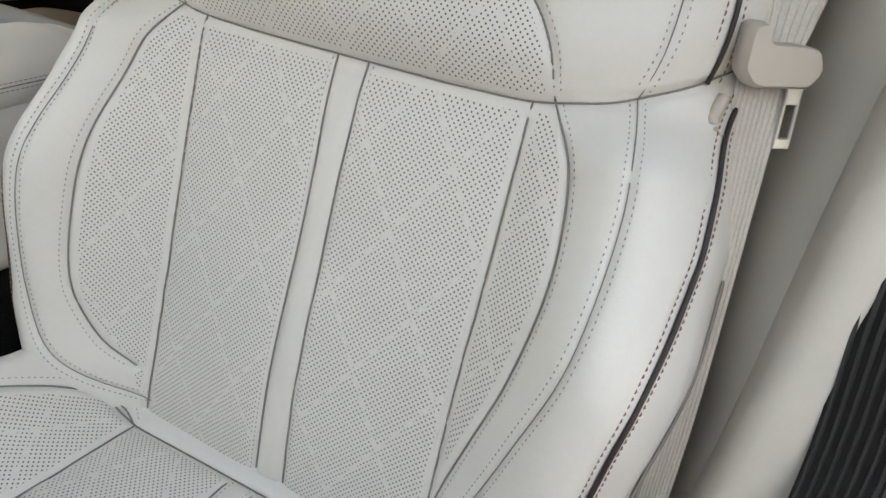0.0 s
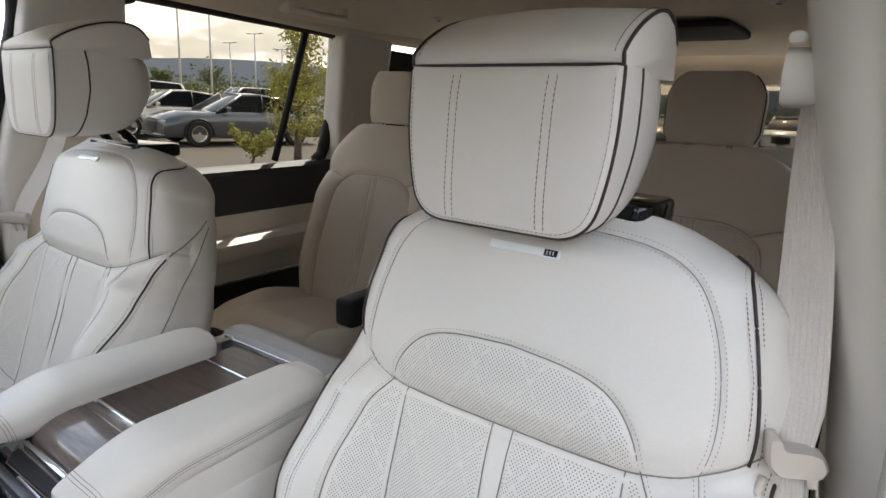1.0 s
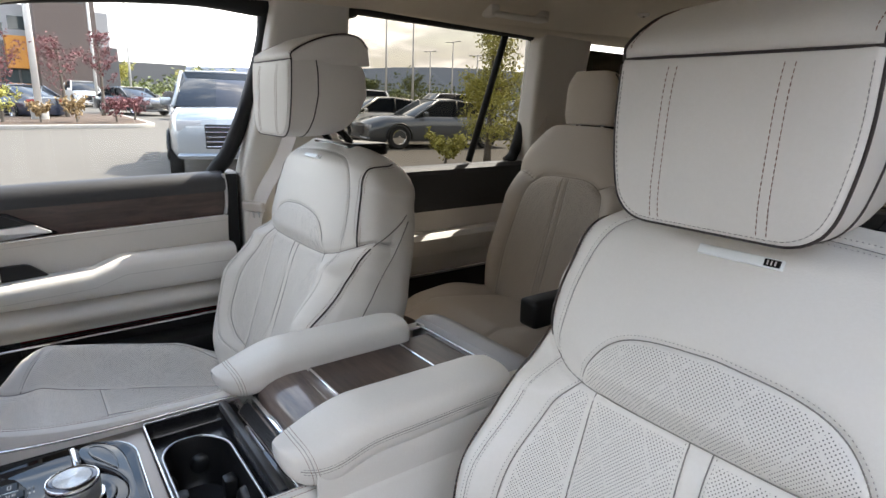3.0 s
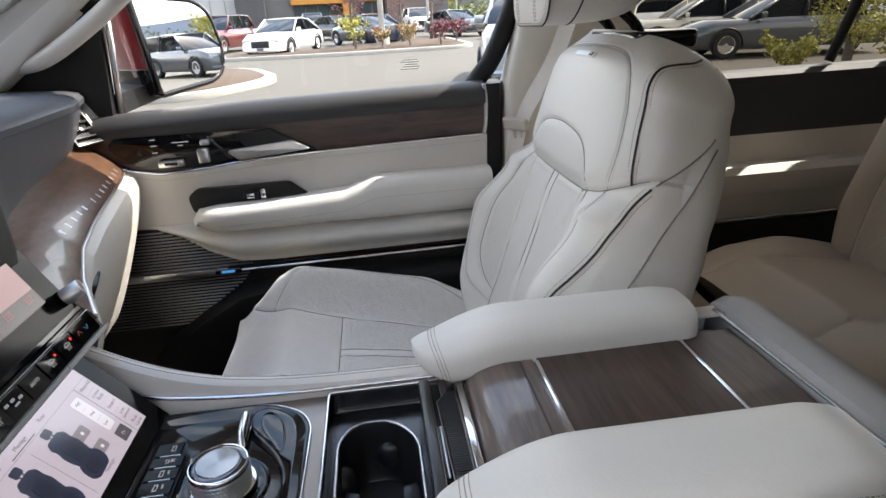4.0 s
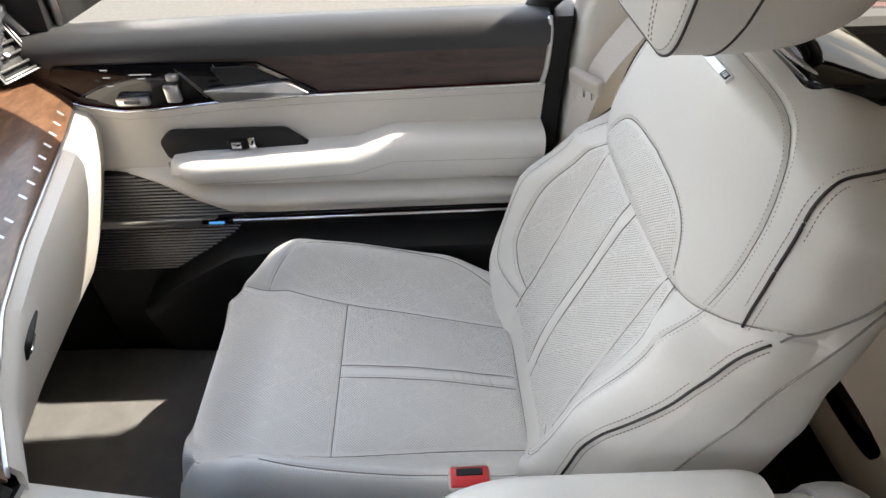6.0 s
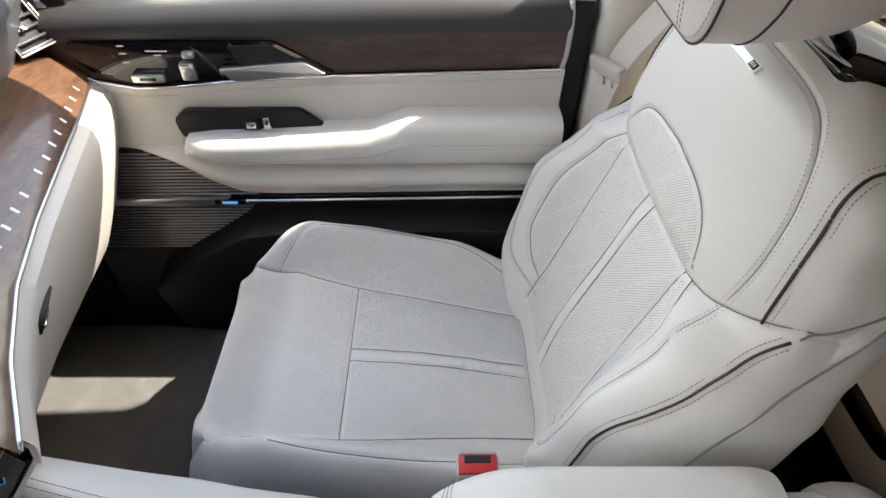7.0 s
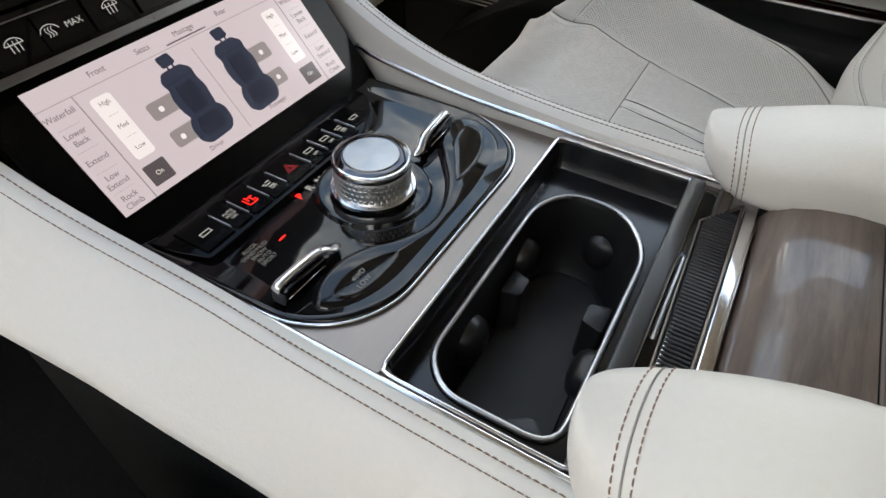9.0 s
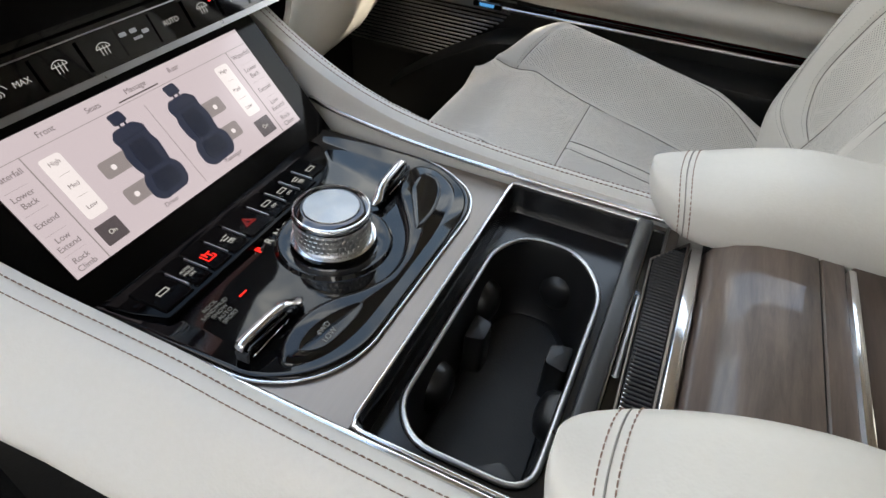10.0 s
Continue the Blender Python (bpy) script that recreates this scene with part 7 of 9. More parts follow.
# ---- outside mirror ----
mirror = thing("door_mirror", (1.0, 0.70, 1.36), "dark red door mirror in a black surround", "door mirror")
MA, MN, MO = Vector((0.903, -0.430, 0)), Vector((0.430, 0.903, 0)), Vector((0.962, 0.635, 1.378))
def in_mirror(a, z, d):
    """a outboard along the glass, z up, d towards the car's front."""
    return MO + MA * a + MN * d + Vector((0, 0, z))
mo = round_outline([(0.0, 0.0), (0.19, 0.014), (0.232, 0.036), (0.238, 0.09), (0.214, 0.172), (0.165, 0.202), (-0.032, 0.212)], [0.012, 0.03, 0.03, 0.04, 0.04, 0.03, 0.014], 6)
low = round_outline([(0.0, 0.0), (0.19, 0.014), (0.232, 0.036), (0.236, 0.066), (-0.009, 0.060)], [0.012, 0.03, 0.03, 0.006, 0.004], 6)
def shell(o, c, steps, grow):
    return [[in_mirror(c[0] + (a - c[0]) * (k + grow), c[1] + (z - c[1]) * (k + grow), d) for a, z in o] for d, k in steps]
STEPS = ((0.004, 1.0), (0.012, 1.035), (0.05, 1.03), (0.10, 0.93), (0.145, 0.72), (0.165, 0.45))
loft("shell", shell(mo, (0.10, 0.105), STEPS, 0.0), M_PAINT, mirror, "dark red mirror shell")
loft("lower_cover", shell(low, (0.10, 0.07), STEPS, 0.012), M_GLOSS, mirror, "black lower mirror cover")
tube("surround", [in_mirror(a, z, 0.002) for a, z in mo], 0.0085, M_GLOSS, mirror, 8, True, "black surround")
loft("mirror_glass", [[in_mirror(0.10 + (a - 0.10) * 0.955, 0.105 + (z - 0.105) * 0.955, d) for a, z in mo] for d in (-0.004, 0.0005)], M_MIRROR, mirror, "mirror glass")
loft("foot", [[(0.90, 0.80, 1.350), (0.90, 0.70, 1.350), (0.90, 0.70, 1.392), (0.90, 0.80, 1.392)], [(1.02, 0.74, 1.372), (1.02, 0.64, 1.372), (1.02, 0.64, 1.41), (1.02, 0.74, 1.41)]], M_BLACK, mirror)

# ---- rear door ----
rdoor = thing("rear_door", (0.88, -0.8, 0.55), "closed rear door with beige leather and a dark tinted window", "car door")
ry = np.linspace(-1.22, -0.44, 30)
row_sheet("sill", lambda y: [(0.86, y, 1.315), (0.855, y, 1.33), (0.865, y, 1.342), (0.90, y, 1.345)], M_SILL, "", 0.006, ry, rdoor)
row_sheet("dark_band", lambda y: [(0.862, y, 1.19), (0.858, y, 1.25), (0.862, y, 1.318)], M_SILL, "charcoal band", 0.006, ry, rdoor)
row_sheet("panel", lambda y: [(0.865, y, 0.96), (0.85, y, 1.0), (0.835, y, 1.05), (0.85, y, 1.11), (0.862, y, 1.19)], M_LEATHER_LOW, "beige leather panel", 0.006, ry, rdoor)
loft("armrest", [[(x, y, z) for x, z in ((0.86, 1.125), (0.80, 1.125), (0.787, 1.11), (0.79, 1.07), (0.80, 1.055), (0.86, 1.05))] for y in np.linspace(-1.2, -0.5, 12)], M_LEATHER_LOW, rdoor, "beige leather armrest")
tube("chrome_strip", [(0.846, y, 0.975) for y in (-1.21, -0.46)], 0.005, M_CHROME, rdoor, 8)
row_sheet("lower", lambda y: [(0.86, y, 0.55), (0.84, y, 0.8), (0.85, y, 0.965)], M_BLACK, "", 0.006, ry, rdoor)
tube("chrome_end", curve_pts([(0.85, -1.205, 1.19), (0.85, -1.212, 1.25), (0.855, -1.21, 1.335)], 12), 0.004, M_SATIN, rdoor, 8)
pane = sheet("pane", np.array([[(0.895, y, 1.33), (0.87, y, 1.52), (0.805, y, 1.80)] for y in np.linspace(-1.235, -0.40, 6)]), M_TINT, rdoor, "dark tinted door glass")
pane.visible_shadow = False
tube("window_frame", curve_pts([(0.89, -1.15, 1.34), (0.885, -1.178, 1.37), (0.865, -1.205, 1.5), (0.825, -1.235, 1.735), (0.815, -1.19, 1.785), (0.812, -0.8, 1.802), (0.812, -0.45, 1.815)], 40), 0.022, M_RUBBER, rdoor, 8, label="black window frame")
tube("window_divider", [(0.885, -0.962, 1.35), (0.818, -1.06, 1.79)], 0.012, M_RUBBER, rdoor, 8, label="black window divider")
tube("window_frame", curve_pts([(0.895, -0.43, 1.34), (0.862, -0.42, 1.55), (0.826, -0.41, 1.735), (0.816, -0.425, 1.785), (0.812, -0.48, 1.807)], 40), 0.022, M_RUBBER, rdoor, 8, label="black window frame")

# ---- driver's side: post, belt, sill ----
belt = thing("seat_belt", (-0.75, -0.2, 1.28), "pale seat belt hanging at the door pillar with a metal tongue", "seat belt")
bp = curve_pts([(-0.724, -0.335, 1.650), (-0.732, -0.315, 1.56), (-0.752, -0.262, 1.42), (-0.766, -0.215, 1.30), (-0.774, -0.199, 1.24), (-0.787, -0.188, 1.158), (-0.810, -0.178, 0.98), (-0.835, -0.17, 0.70)], 90)
nn = np.array([np.array((0.95, 0.30, 0.10)) * (1 - k) + np.array((0.25, 1.0, 0.35)) * k for k in np.clip(np.linspace(0, 3.2, 90), 0, 1)])
wide_b = np.interp(np.linspace(0, 1, 90), [0, 0.355, 0.40, 0.5, 1], [0.047, 0.047, 0.030, 0.024, 0.024])
web = band("webbing", bp, nn, wide_b, 0.0014, M_WEB, belt, "ribbed pale webbing")
for q in range(-4, 5):
    d = np.gradient(bp, axis=0)
    w = np.cross(d, nn)
    w /= np.linalg.norm(w, axis=1)[:, None]
    n1 = nn / np.linalg.norm(nn, axis=1)[:, None]
    tube("rib", bp + w * (q * 0.102 * wide_b)[:, None] + n1 * 0.0013, 0.0006, M_WEB, web, 4)
# sliding tongue: a moulded grip with the bright plate below
tm = Matrix.Translation((-0.770, -0.200, 1.288)) @ Matrix.Rotation(radians(18), 4, "Z") @ Matrix.Rotation(radians(6), 4, "X") @ Matrix.Rotation(radians(8), 4, "Y")
grip = loft("tongue_grip", [[tm @ Vector((x * k, y, z * k)) for x, z in round_outline([(0.022, -0.006), (0.014, -0.016), (-0.019, -0.016), (-0.025, -0.007), (-0.021, 0.005), (-0.012, 0.008), (0.010, 0.009), (0.012, 0.021), (0.021, 0.020)], 0.004, 3)] for y, k in ((-0.010, 0.9), (-0.006, 1.0), (0.008, 1.0), (0.013, 0.88))], M_BUCKLE, belt, "beige moulded grip")
for lo, hi in (((-0.0175, 0.004, -0.048), (-0.0150, 0.0070, -0.012)), ((-0.0100, 0.004, -0.048), (-0.0075, 0.0070, -0.012)), ((-0.0175, 0.004, -0.052), (-0.0075, 0.0070, -0.045)), ((-0.0175, 0.004, -0.026), (-0.0075, 0.0070, -0.012))):
    box("tongue_plate", lo, hi, M_SATIN, belt, 0.0008, 1, "bright metal tongue").data.transform(tm)
tube("belt_stop", curve_pts([(-0.752, -0.196, 1.262), (-0.750, -0.190, 1.245), (-0.758, -0.192, 1.235)], 10), 0.004, M_BUCKLE, belt, 8)
guide = thing("belt_guide", (-0.71, -0.34, 1.62), "beige belt height adjuster on the door pillar", "belt guide")
loft("cover", [[(x, y, z) for y, z in round_outline([(-0.37, 1.572), (-0.315, 1.577), (-0.305, 1.60), (-0.315, 1.628), (-0.37, 1.632)], 0.014, 4)] for x in (-0.76, -0.725, -0.706, -0.700)], M_PILLAR, guide)
box("knob", (-0.715, -0.325, 1.630), (-0.700, -0.305, 1.642), M_PILLAR, guide, 0.005)
# soft moulded post in front of the belt reel, down to the sill
rows = []
for z in np.linspace(0.62, 1.82, 50):
    k = np.clip((z - 1.36) / 0.45, 0, 1)
    x0 = -0.770 - 0.085 * np.clip((1.36 - z) / 0.6, 0, 1) + 0.105 * k
    y0 = -0.235 + 0.16 * np.clip((1.30 - z) / 0.55, 0, 1) ** 1.5 - 0.07 * k
    rows.append([(x0 - 0.11, y0 + 0.03, z), (x0 - 0.075, y0 + 0.034, z), (x0 - 0.05, y0 + 0.026, z), (x0 - 0.028, y0 + 0.004, z), (x0 - 0.012, y0 - 0.035, z), (x0 - 0.006, y0 - 0.09, z), (x0 - 0.004, y0 - 0.2, z), (x0 - 0.01, y0 - 0.34, z)])
tagged(sheet("pillar_trim", np.array(rows), M_PILLAR, None, thick=0.012, back=(-1, 0, 0)), "soft moulded beige pillar trim", "pillar", kind="structure")
seal = thing("door_seal", (-0.9, -0.1, 0.7), "black ribbed rubber door seal along the opening", "door seal")
sl = curve_pts([(-0.862, 0.75, 0.56), (-0.880, 0.40, 0.565), (-0.892, 0.12, 0.62), (-0.900, -0.05, 0.80), (-0.899, -0.13, 1.05), (-0.876, -0.147, 1.20), (-0.862, -0.18, 1.36), (-0.825, -0.26, 1.62), (-0.79, -0.27, 1.76)], 90)
band("carrier", sl, np.tile((0.55, 0.8, 0.2), (90, 1)), 0.044, 0.012, M_RUBBER, seal)
for q in range(7):
    d = np.gradient(sl, axis=0)
    w = np.cross(d, np.tile((0.55, 0.8, 0.2), (90, 1)))
    w /= np.linalg.norm(w, axis=1)[:, None]
    tube("rib", sl + w * (q - 3) * 0.006 + np.array((0.55, 0.8, 0.2)) / 0.99 * 0.012, 0.0016, M_RIB, seal, 5)
tagged(box("sill_plate", (-0.97, -0.2, 0.50), (-0.86, 1.0, 0.548), M_RIB, None, 0.006), "dark door sill plate", "door sill", kind="structure")

# passenger belt at the far pillar
pbelt = thing("seat_belt", (0.79, -0.14, 1.26), "pale seat belt on the far door pillar with a bright tongue", "seat belt")
pp = curve_pts([(0.735, -0.30, 1.62), (0.77, -0.24, 1.42), (0.795, -0.17, 1.28), (0.82, -0.15, 1.1), (0.84, -0.14, 0.8)], 40)
band("webbing", pp, np.tile((-0.5, 0.9, 0.2), (40, 1)), 0.046, 0.0014, M_WEB, pbelt)
pm = Matrix.Translation((0.795, -0.158, 1.268)) @ Matrix.Rotation(radians(30), 4, "Z") @ Matrix.Rotation(radians(-15), 4, "X")
box("tongue_grip", (-0.036, -0.006, -0.004), (0.036, 0.010, 0.022), M_BUCKLE, pbelt, 0.005, 3, "beige moulded grip").data.transform(pm)
for lo, hi in (((-0.013, -0.002, -0.042), (-0.008, 0.002, -0.004)), ((0.006, -0.002, -0.042), (0.012, 0.002, -0.004)), ((-0.013, -0.002, -0.045), (0.012, 0.002, -0.036))):
    box("tongue_plate", lo, hi, M_CHROME, pbelt, 0.0008, 1, "bright metal tongue").data.transform(pm)
# buckle of the passenger seat, red button up
buck = thing("belt_buckle", (0.262, 0.07, 0.95), "beige seat belt buckle with a red release button", "belt buckle")
box("body", (0.252, 0.042, 0.90), (0.284, 0.096, 1.000), M_BUCKLE, buck, 0.006, 3)
box("release_button", (0.2545, 0.0445, 0.994), (0.2815, 0.0935, 1.003), M_RED, buck, 0.002, 2, "red release button")
box("tongue_slot", (0.268, 0.052, 0.998), (0.278, 0.086, 1.0042), M_BLACK, buck, 0.001, 1, "dark slot for the tongue")
box("slot_edge", (0.2795, 0.046, 0.995), (0.2835, 0.092, 1.0052), M_BUCKLE, buck, 0.001, 1)

# ---- second row ----
def rear_seat(side, label):
    cx = side * 0.47
    root = thing("second_row_seat", (cx, -0.8, 0.52), label, "car seat", "second row seats")
    lean = radians(17)
    up, out = np.array([0, -math.sin(lean), math.cos(lean)]), np.array([0, math.cos(lean), math.sin(lean)])
    o = np.array([cx, -0.90, 0.96])
    top = 0.555
    def w(s):
        return ease(s, [-0.1, 0.1, 0.3, 0.42, 0.555], [0.24, 0.265, 0.268, 0.25, 0.20]) * (0.5 + 0.5 * rounded_end(s, top, 0.09))
    def d(s):
        return 0.15 * (0.2 + 0.8 * rounded_end(s, top, 0.06))
    back = Pillow(o, (side, 0, 0), up, out, np.r_[np.linspace(-0.1, 0.49, 90), top - 0.065 * np.linspace(1, 0, 18)[1:] ** 1.7], w, d, lambda s: ease(s, [-0.1, 0.1, 0.3, 0.42], [0.02, 0.045, 0.03, 0.0]), 3.4, 130, 36, None, 0.8, 0.2)
    arch = across([(0.0, 0.395), (0.08, 0.392), (0.13, 0.37), (0.155, 0.33), (0.165, 0.2), (0.16, 0.0), (0.15, -0.09)], 60)
    flank = [(0.13, 0.372), (0.18, 0.392), (0.24, 0.40), (0.26, 0.41)]
    mid = [(0.013, 0.39), (0.013, 0.2), (0.013, -0.09)]
    back.seam(arch, 0.005, 0.003, 0.004, 0.016)
    for c in both(flank):
        back.seam(c, 0.005, 0.003, 0.004, 0.016)
    for c in both(mid):
        back.seam(c, 0.003, 0.0026, 0.0015, 0.01)
    back.close()
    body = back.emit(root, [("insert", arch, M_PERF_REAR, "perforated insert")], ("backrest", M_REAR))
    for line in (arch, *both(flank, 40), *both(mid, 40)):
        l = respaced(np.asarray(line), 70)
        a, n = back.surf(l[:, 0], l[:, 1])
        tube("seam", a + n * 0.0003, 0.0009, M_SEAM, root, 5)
    tilt = radians(9)
    fwd, nrm = np.array([0, math.cos(tilt), math.sin(tilt)]), np.array([0, -math.sin(tilt), math.cos(tilt)])
    end = 0.44
    cush = Pillow((cx, -0.96, 0.93), (side, 0, 0), fwd, nrm, np.r_[np.linspace(-0.06, 0.37, 60), end - 0.07 * np.linspace(1, 0, 20)[1:] ** 1.7], lambda s: 0.268 * (0.6 + 0.4 * rounded_end(s, end, 0.07)), lambda s: 0.16 * (0.25 + 0.75 * rounded_end(s, end, 0.07)), lambda s: ease(s, [0, 0.2, 0.38], [0.02, 0.035, 0.0]), 3.6, 110, 30,
                  lambda u, s, q: -ease(s, [0.32, end], [0.0, 0.05]), 0.82, 0.16)
    for c in both([(0.15, -0.05), (0.152, 0.2), (0.155, 0.43)]):
        cush.seam(c, 0.004, 0.003, 0.003, 0.014)
    cush.close()
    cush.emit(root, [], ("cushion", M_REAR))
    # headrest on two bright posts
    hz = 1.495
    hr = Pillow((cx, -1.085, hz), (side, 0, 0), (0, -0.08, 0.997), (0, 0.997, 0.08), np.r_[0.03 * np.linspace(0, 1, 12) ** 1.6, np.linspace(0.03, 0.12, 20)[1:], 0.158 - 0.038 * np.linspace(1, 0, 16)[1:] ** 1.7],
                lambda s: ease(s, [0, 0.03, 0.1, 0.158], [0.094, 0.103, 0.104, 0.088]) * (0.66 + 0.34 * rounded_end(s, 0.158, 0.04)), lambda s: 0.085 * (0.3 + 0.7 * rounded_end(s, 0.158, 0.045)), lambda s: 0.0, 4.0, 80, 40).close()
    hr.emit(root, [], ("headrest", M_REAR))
    for k in (1, -1):
        line = []
        for i in range(4, len(hr.S) - 6):
            uu, nn_ = hr.U[i] * k, hr.N[i]
            ok = np.where(uu > uu.max() * 0.75)[0]
            ok = ok[np.argsort(nn_[ok])]
            line.append([np.interp(-0.022, nn_[ok], hr.P[i, ok, c]) for c in range(3)])
        tube("piping", respaced(np.array(line), 30), 0.0024, M_PIPING, root, 6, label="dark piping")
    for dx in (-0.045, 0.045):
        lathe("post", [(0.006, 0.0), (0.006, 0.06)], M_CHROME, root, (cx + dx, -1.115, hz - 0.045), None, 14, "chrome headrest post")
        lathe("post_collar", [(0.015, 0.0), (0.014, 0.008), (0.009, 0.012)], M_CHROME, root, (cx + dx, -1.115, hz - 0.036), None, 18, "chrome collar")
    box("plinth", (cx - 0.2, -1.05, 0.52), (cx + 0.2, -0.62, 0.84), M_BLACK, root, 0.02, 3)
    # folding inner armrest
    xa = cx - side * 0.285
    box("inner_armrest", (xa - 0.03, -0.95, 1.03), (xa + 0.03, -0.60, 1.10), M_BLACK if side > 0 else M_REAR, root, 0.012, 3, "dark folding armrest")
    return root


# toned down for rear shade like M_REAR
M_PERF_REAR = perforated("perforated cream leather with rear shade", (0.44, 0.38, 0.31))
rear_seat(1, "cream leather second row seat beside the tinted window, shade in its colour")
rear_seat(-1, "cream leather second row seat behind the front seat, shade in its colour")
# third row bench
bench = thing("third_row_bench", (0, -2.1, 0.6), "cream leather third row bench behind the second row, shade in its colour", "car seat")
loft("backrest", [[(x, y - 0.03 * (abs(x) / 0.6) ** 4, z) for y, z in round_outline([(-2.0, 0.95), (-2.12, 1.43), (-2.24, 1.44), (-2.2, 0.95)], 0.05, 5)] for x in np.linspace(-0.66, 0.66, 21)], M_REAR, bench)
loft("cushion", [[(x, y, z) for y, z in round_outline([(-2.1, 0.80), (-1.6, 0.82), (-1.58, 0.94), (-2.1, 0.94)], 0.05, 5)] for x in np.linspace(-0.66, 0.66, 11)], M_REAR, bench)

# ---- fittings on the headliner ----
def dome(x, y, z):
    r = thing("roof_lamp", (x, y, z), "small round roof reading lamp in the headliner", "roof lamp", "roof lamps")
    lathe("ring", [(0.004, -0.006), (0.016, -0.006), (0.020, -0.002), (0.021, 0.004)], M_PILLAR, r, (x, y, z), None, 24)
    lathe("lens", [(0.001, -0.009), (0.008, -0.0085), (0.010, -0.006)], M_CHROME, r, (x, y, z), None, 20)
for x, y, z in ((0.57, -1.46, 1.853), (-0.50, -1.56, 1.858), (-0.03, -1.05, 1.876)):
    dome(x, y, z)
sr = thing("roof_window", (0.0, -2.15, 1.86), "dark framed rear roof window in the headliner", "roof window")
prism("frame", round_outline([(-0.30, -1.93), (0.32, -1.93), (0.32, -2.40), (-0.30, -2.40)], 0.05), 1.846, 1.872, M_RUBBER, sr, "z", 0.006)
for (x, y) in ((0.665, -0.985),):
    gh = thing("grab_handle", (x, y, 1.76), "beige grab handle folded to the roof rail", "grab handle")
    tube("bar", curve_pts([(x + 0.03, y + 0.11, 1.825), (x, y + 0.09, 1.815), (x - 0.004, y, 1.812), (x, y - 0.09, 1.815), (x + 0.03, y - 0.11, 1.825)], 40), 0.013, M_PILLAR, gh, 10, flat=0.7)
    for k in (-1, 1):
        box("foot", (x, y + k * 0.105 - 0.018, 1.808), (x + 0.05, y + k * 0.105 + 0.018, 1.845), M_PILLAR, gh, 0.008)
lens = thing("roof_lamp", (0.62, -0.70, 1.84), "square roof lamp in the headliner", "roof lamp", "roof lamps")
box("lens", (0.585, -0.745, 1.838), (0.655, -0.655, 1.862), M_PILLAR, lens, 0.008)
box("lens_switch", (0.605, -0.715, 1.835), (0.635, -0.685, 1.842), M_SATIN, lens, 0.003)
shade = thing("sunroof_shade", (0, -0.4, 1.87), "beige cloth sunroof shade set in the headliner", "sunroof shade")
so = curve_pts([(x, y, 1.8805 - 0.03 * (x / 0.7) ** 2) for x, y in round_outline([(-0.41, -0.93), (0.41, -0.93), (0.41, 0.0), (-0.41, 0.0)], 0.07, 6)], 120, True)
tube("gap", so, 0.0035, M_RUBBER, shade, 6, True, "dark gap round the shade")
sheet("cloth", np.array([[(x, y, 1.8795 - 0.03 * (x / 0.7) ** 2 + 0.0005) for x in np.linspace(-0.40, 0.40, 21)] for y in np.linspace(-0.92, -0.11, 12)]), M_HEADLINER, shade, "", 0.006, back=(0, 0, 1))
# handle on the windscreen post
ph = thing("grab_handle", (0.80, 0.62, 1.58), "padded pale grab handle on the windscreen pillar", "grab handle")
tube("bar", curve_pts([(0.865, 0.90, 1.46), (0.83, 0.80, 1.475), (0.80, 0.68, 1.535), (0.785, 0.585, 1.60), (0.79, 0.545, 1.655), (0.80, 0.55, 1.70)], 50), 0.021, M_PILLAR, ph, 14, flat=0.8)
for p, q in (((0.84, 0.86, 1.47), (0.875, 0.90, 1.53)), ((0.80, 0.53, 1.68), (0.84, 0.59, 1.74))):
    box("foot", (p[0], p[1], p[2]), (q[0], q[1], q[2]), M_PILLAR, ph, 0.012)
# belt slot at the rear pillar
rb = thing("seat_belt", (0.8, -1.26, 1.4), "pale rear seat belt running down from its dark slot", "seat belt")
band("webbing", curve_pts([(0.80, -1.24, 1.60), (0.80, -1.22, 1.45), (0.79, -1.15, 1.20)], 20), np.tile((-1, 0.4, 0.1), (20, 1)), 0.046, 0.0014, M_WEB, rb)
box("slot", (0.79, -1.28, 1.585), (0.812, -1.21, 1.62), M_BLACK, rb, 0.006)

# ---- outside: the car stands on a lot that falls towards it by about one degree ----
SLOPE = Matrix.Rotation(radians(-0.95), 4, "Y") @ Matrix.Rotation(radians(0.75), 4, "X")


def outside(ob):
    """Lays a top-level thing onto the sloping lot."""
    ob.matrix_world = SLOPE @ ob.matrix_world if "base" not in ob else SLOPE @ Matrix.Translation(ob.location)
    return ob


M_ASPHALT = varied(material("pale worn asphalt", (0.085, 0.076, 0.064), 0.9), (0.085, 0.076, 0.064), 0.12, 0.35, 0.3, 30, 0.3, 60, bump_dist=0.004)
M_KERB = varied(material("concrete kerb", (0.30, 0.285, 0.26), 0.85), (0.30, 0.285, 0.26), 0.15, 3, 0.2, 60)
M_MULCH = varied(material("bark mulch", (0.07, 0.045, 0.03), 0.95), (0.07, 0.045, 0.03), 0.4, 9, 0.5, 60)
M_GRASS = varied(material("dry grass", (0.10, 0.10, 0.035), 0.9), (0.10, 0.10, 0.035), 0.3, 2)
M_DRY = varied(material("dry ornamental grass", (0.28, 0.19, 0.09), 0.9), (0.28, 0.19, 0.09), 0.3, 2)
M_LEAF = varied(material("spring green leaves", (0.10, 0.12, 0.03), 0.7), (0.10, 0.12, 0.03), 0.35, 3)
M_LEAF_RED = varied(material("red plum leaves", (0.15, 0.045, 0.05), 0.7), (0.15, 0.045, 0.05), 0.4, 3)
M_LEAF_YEL = varied(material("yellow green leaves", (0.34, 0.32, 0.07), 0.7), (0.34, 0.32, 0.07), 0.35, 3)
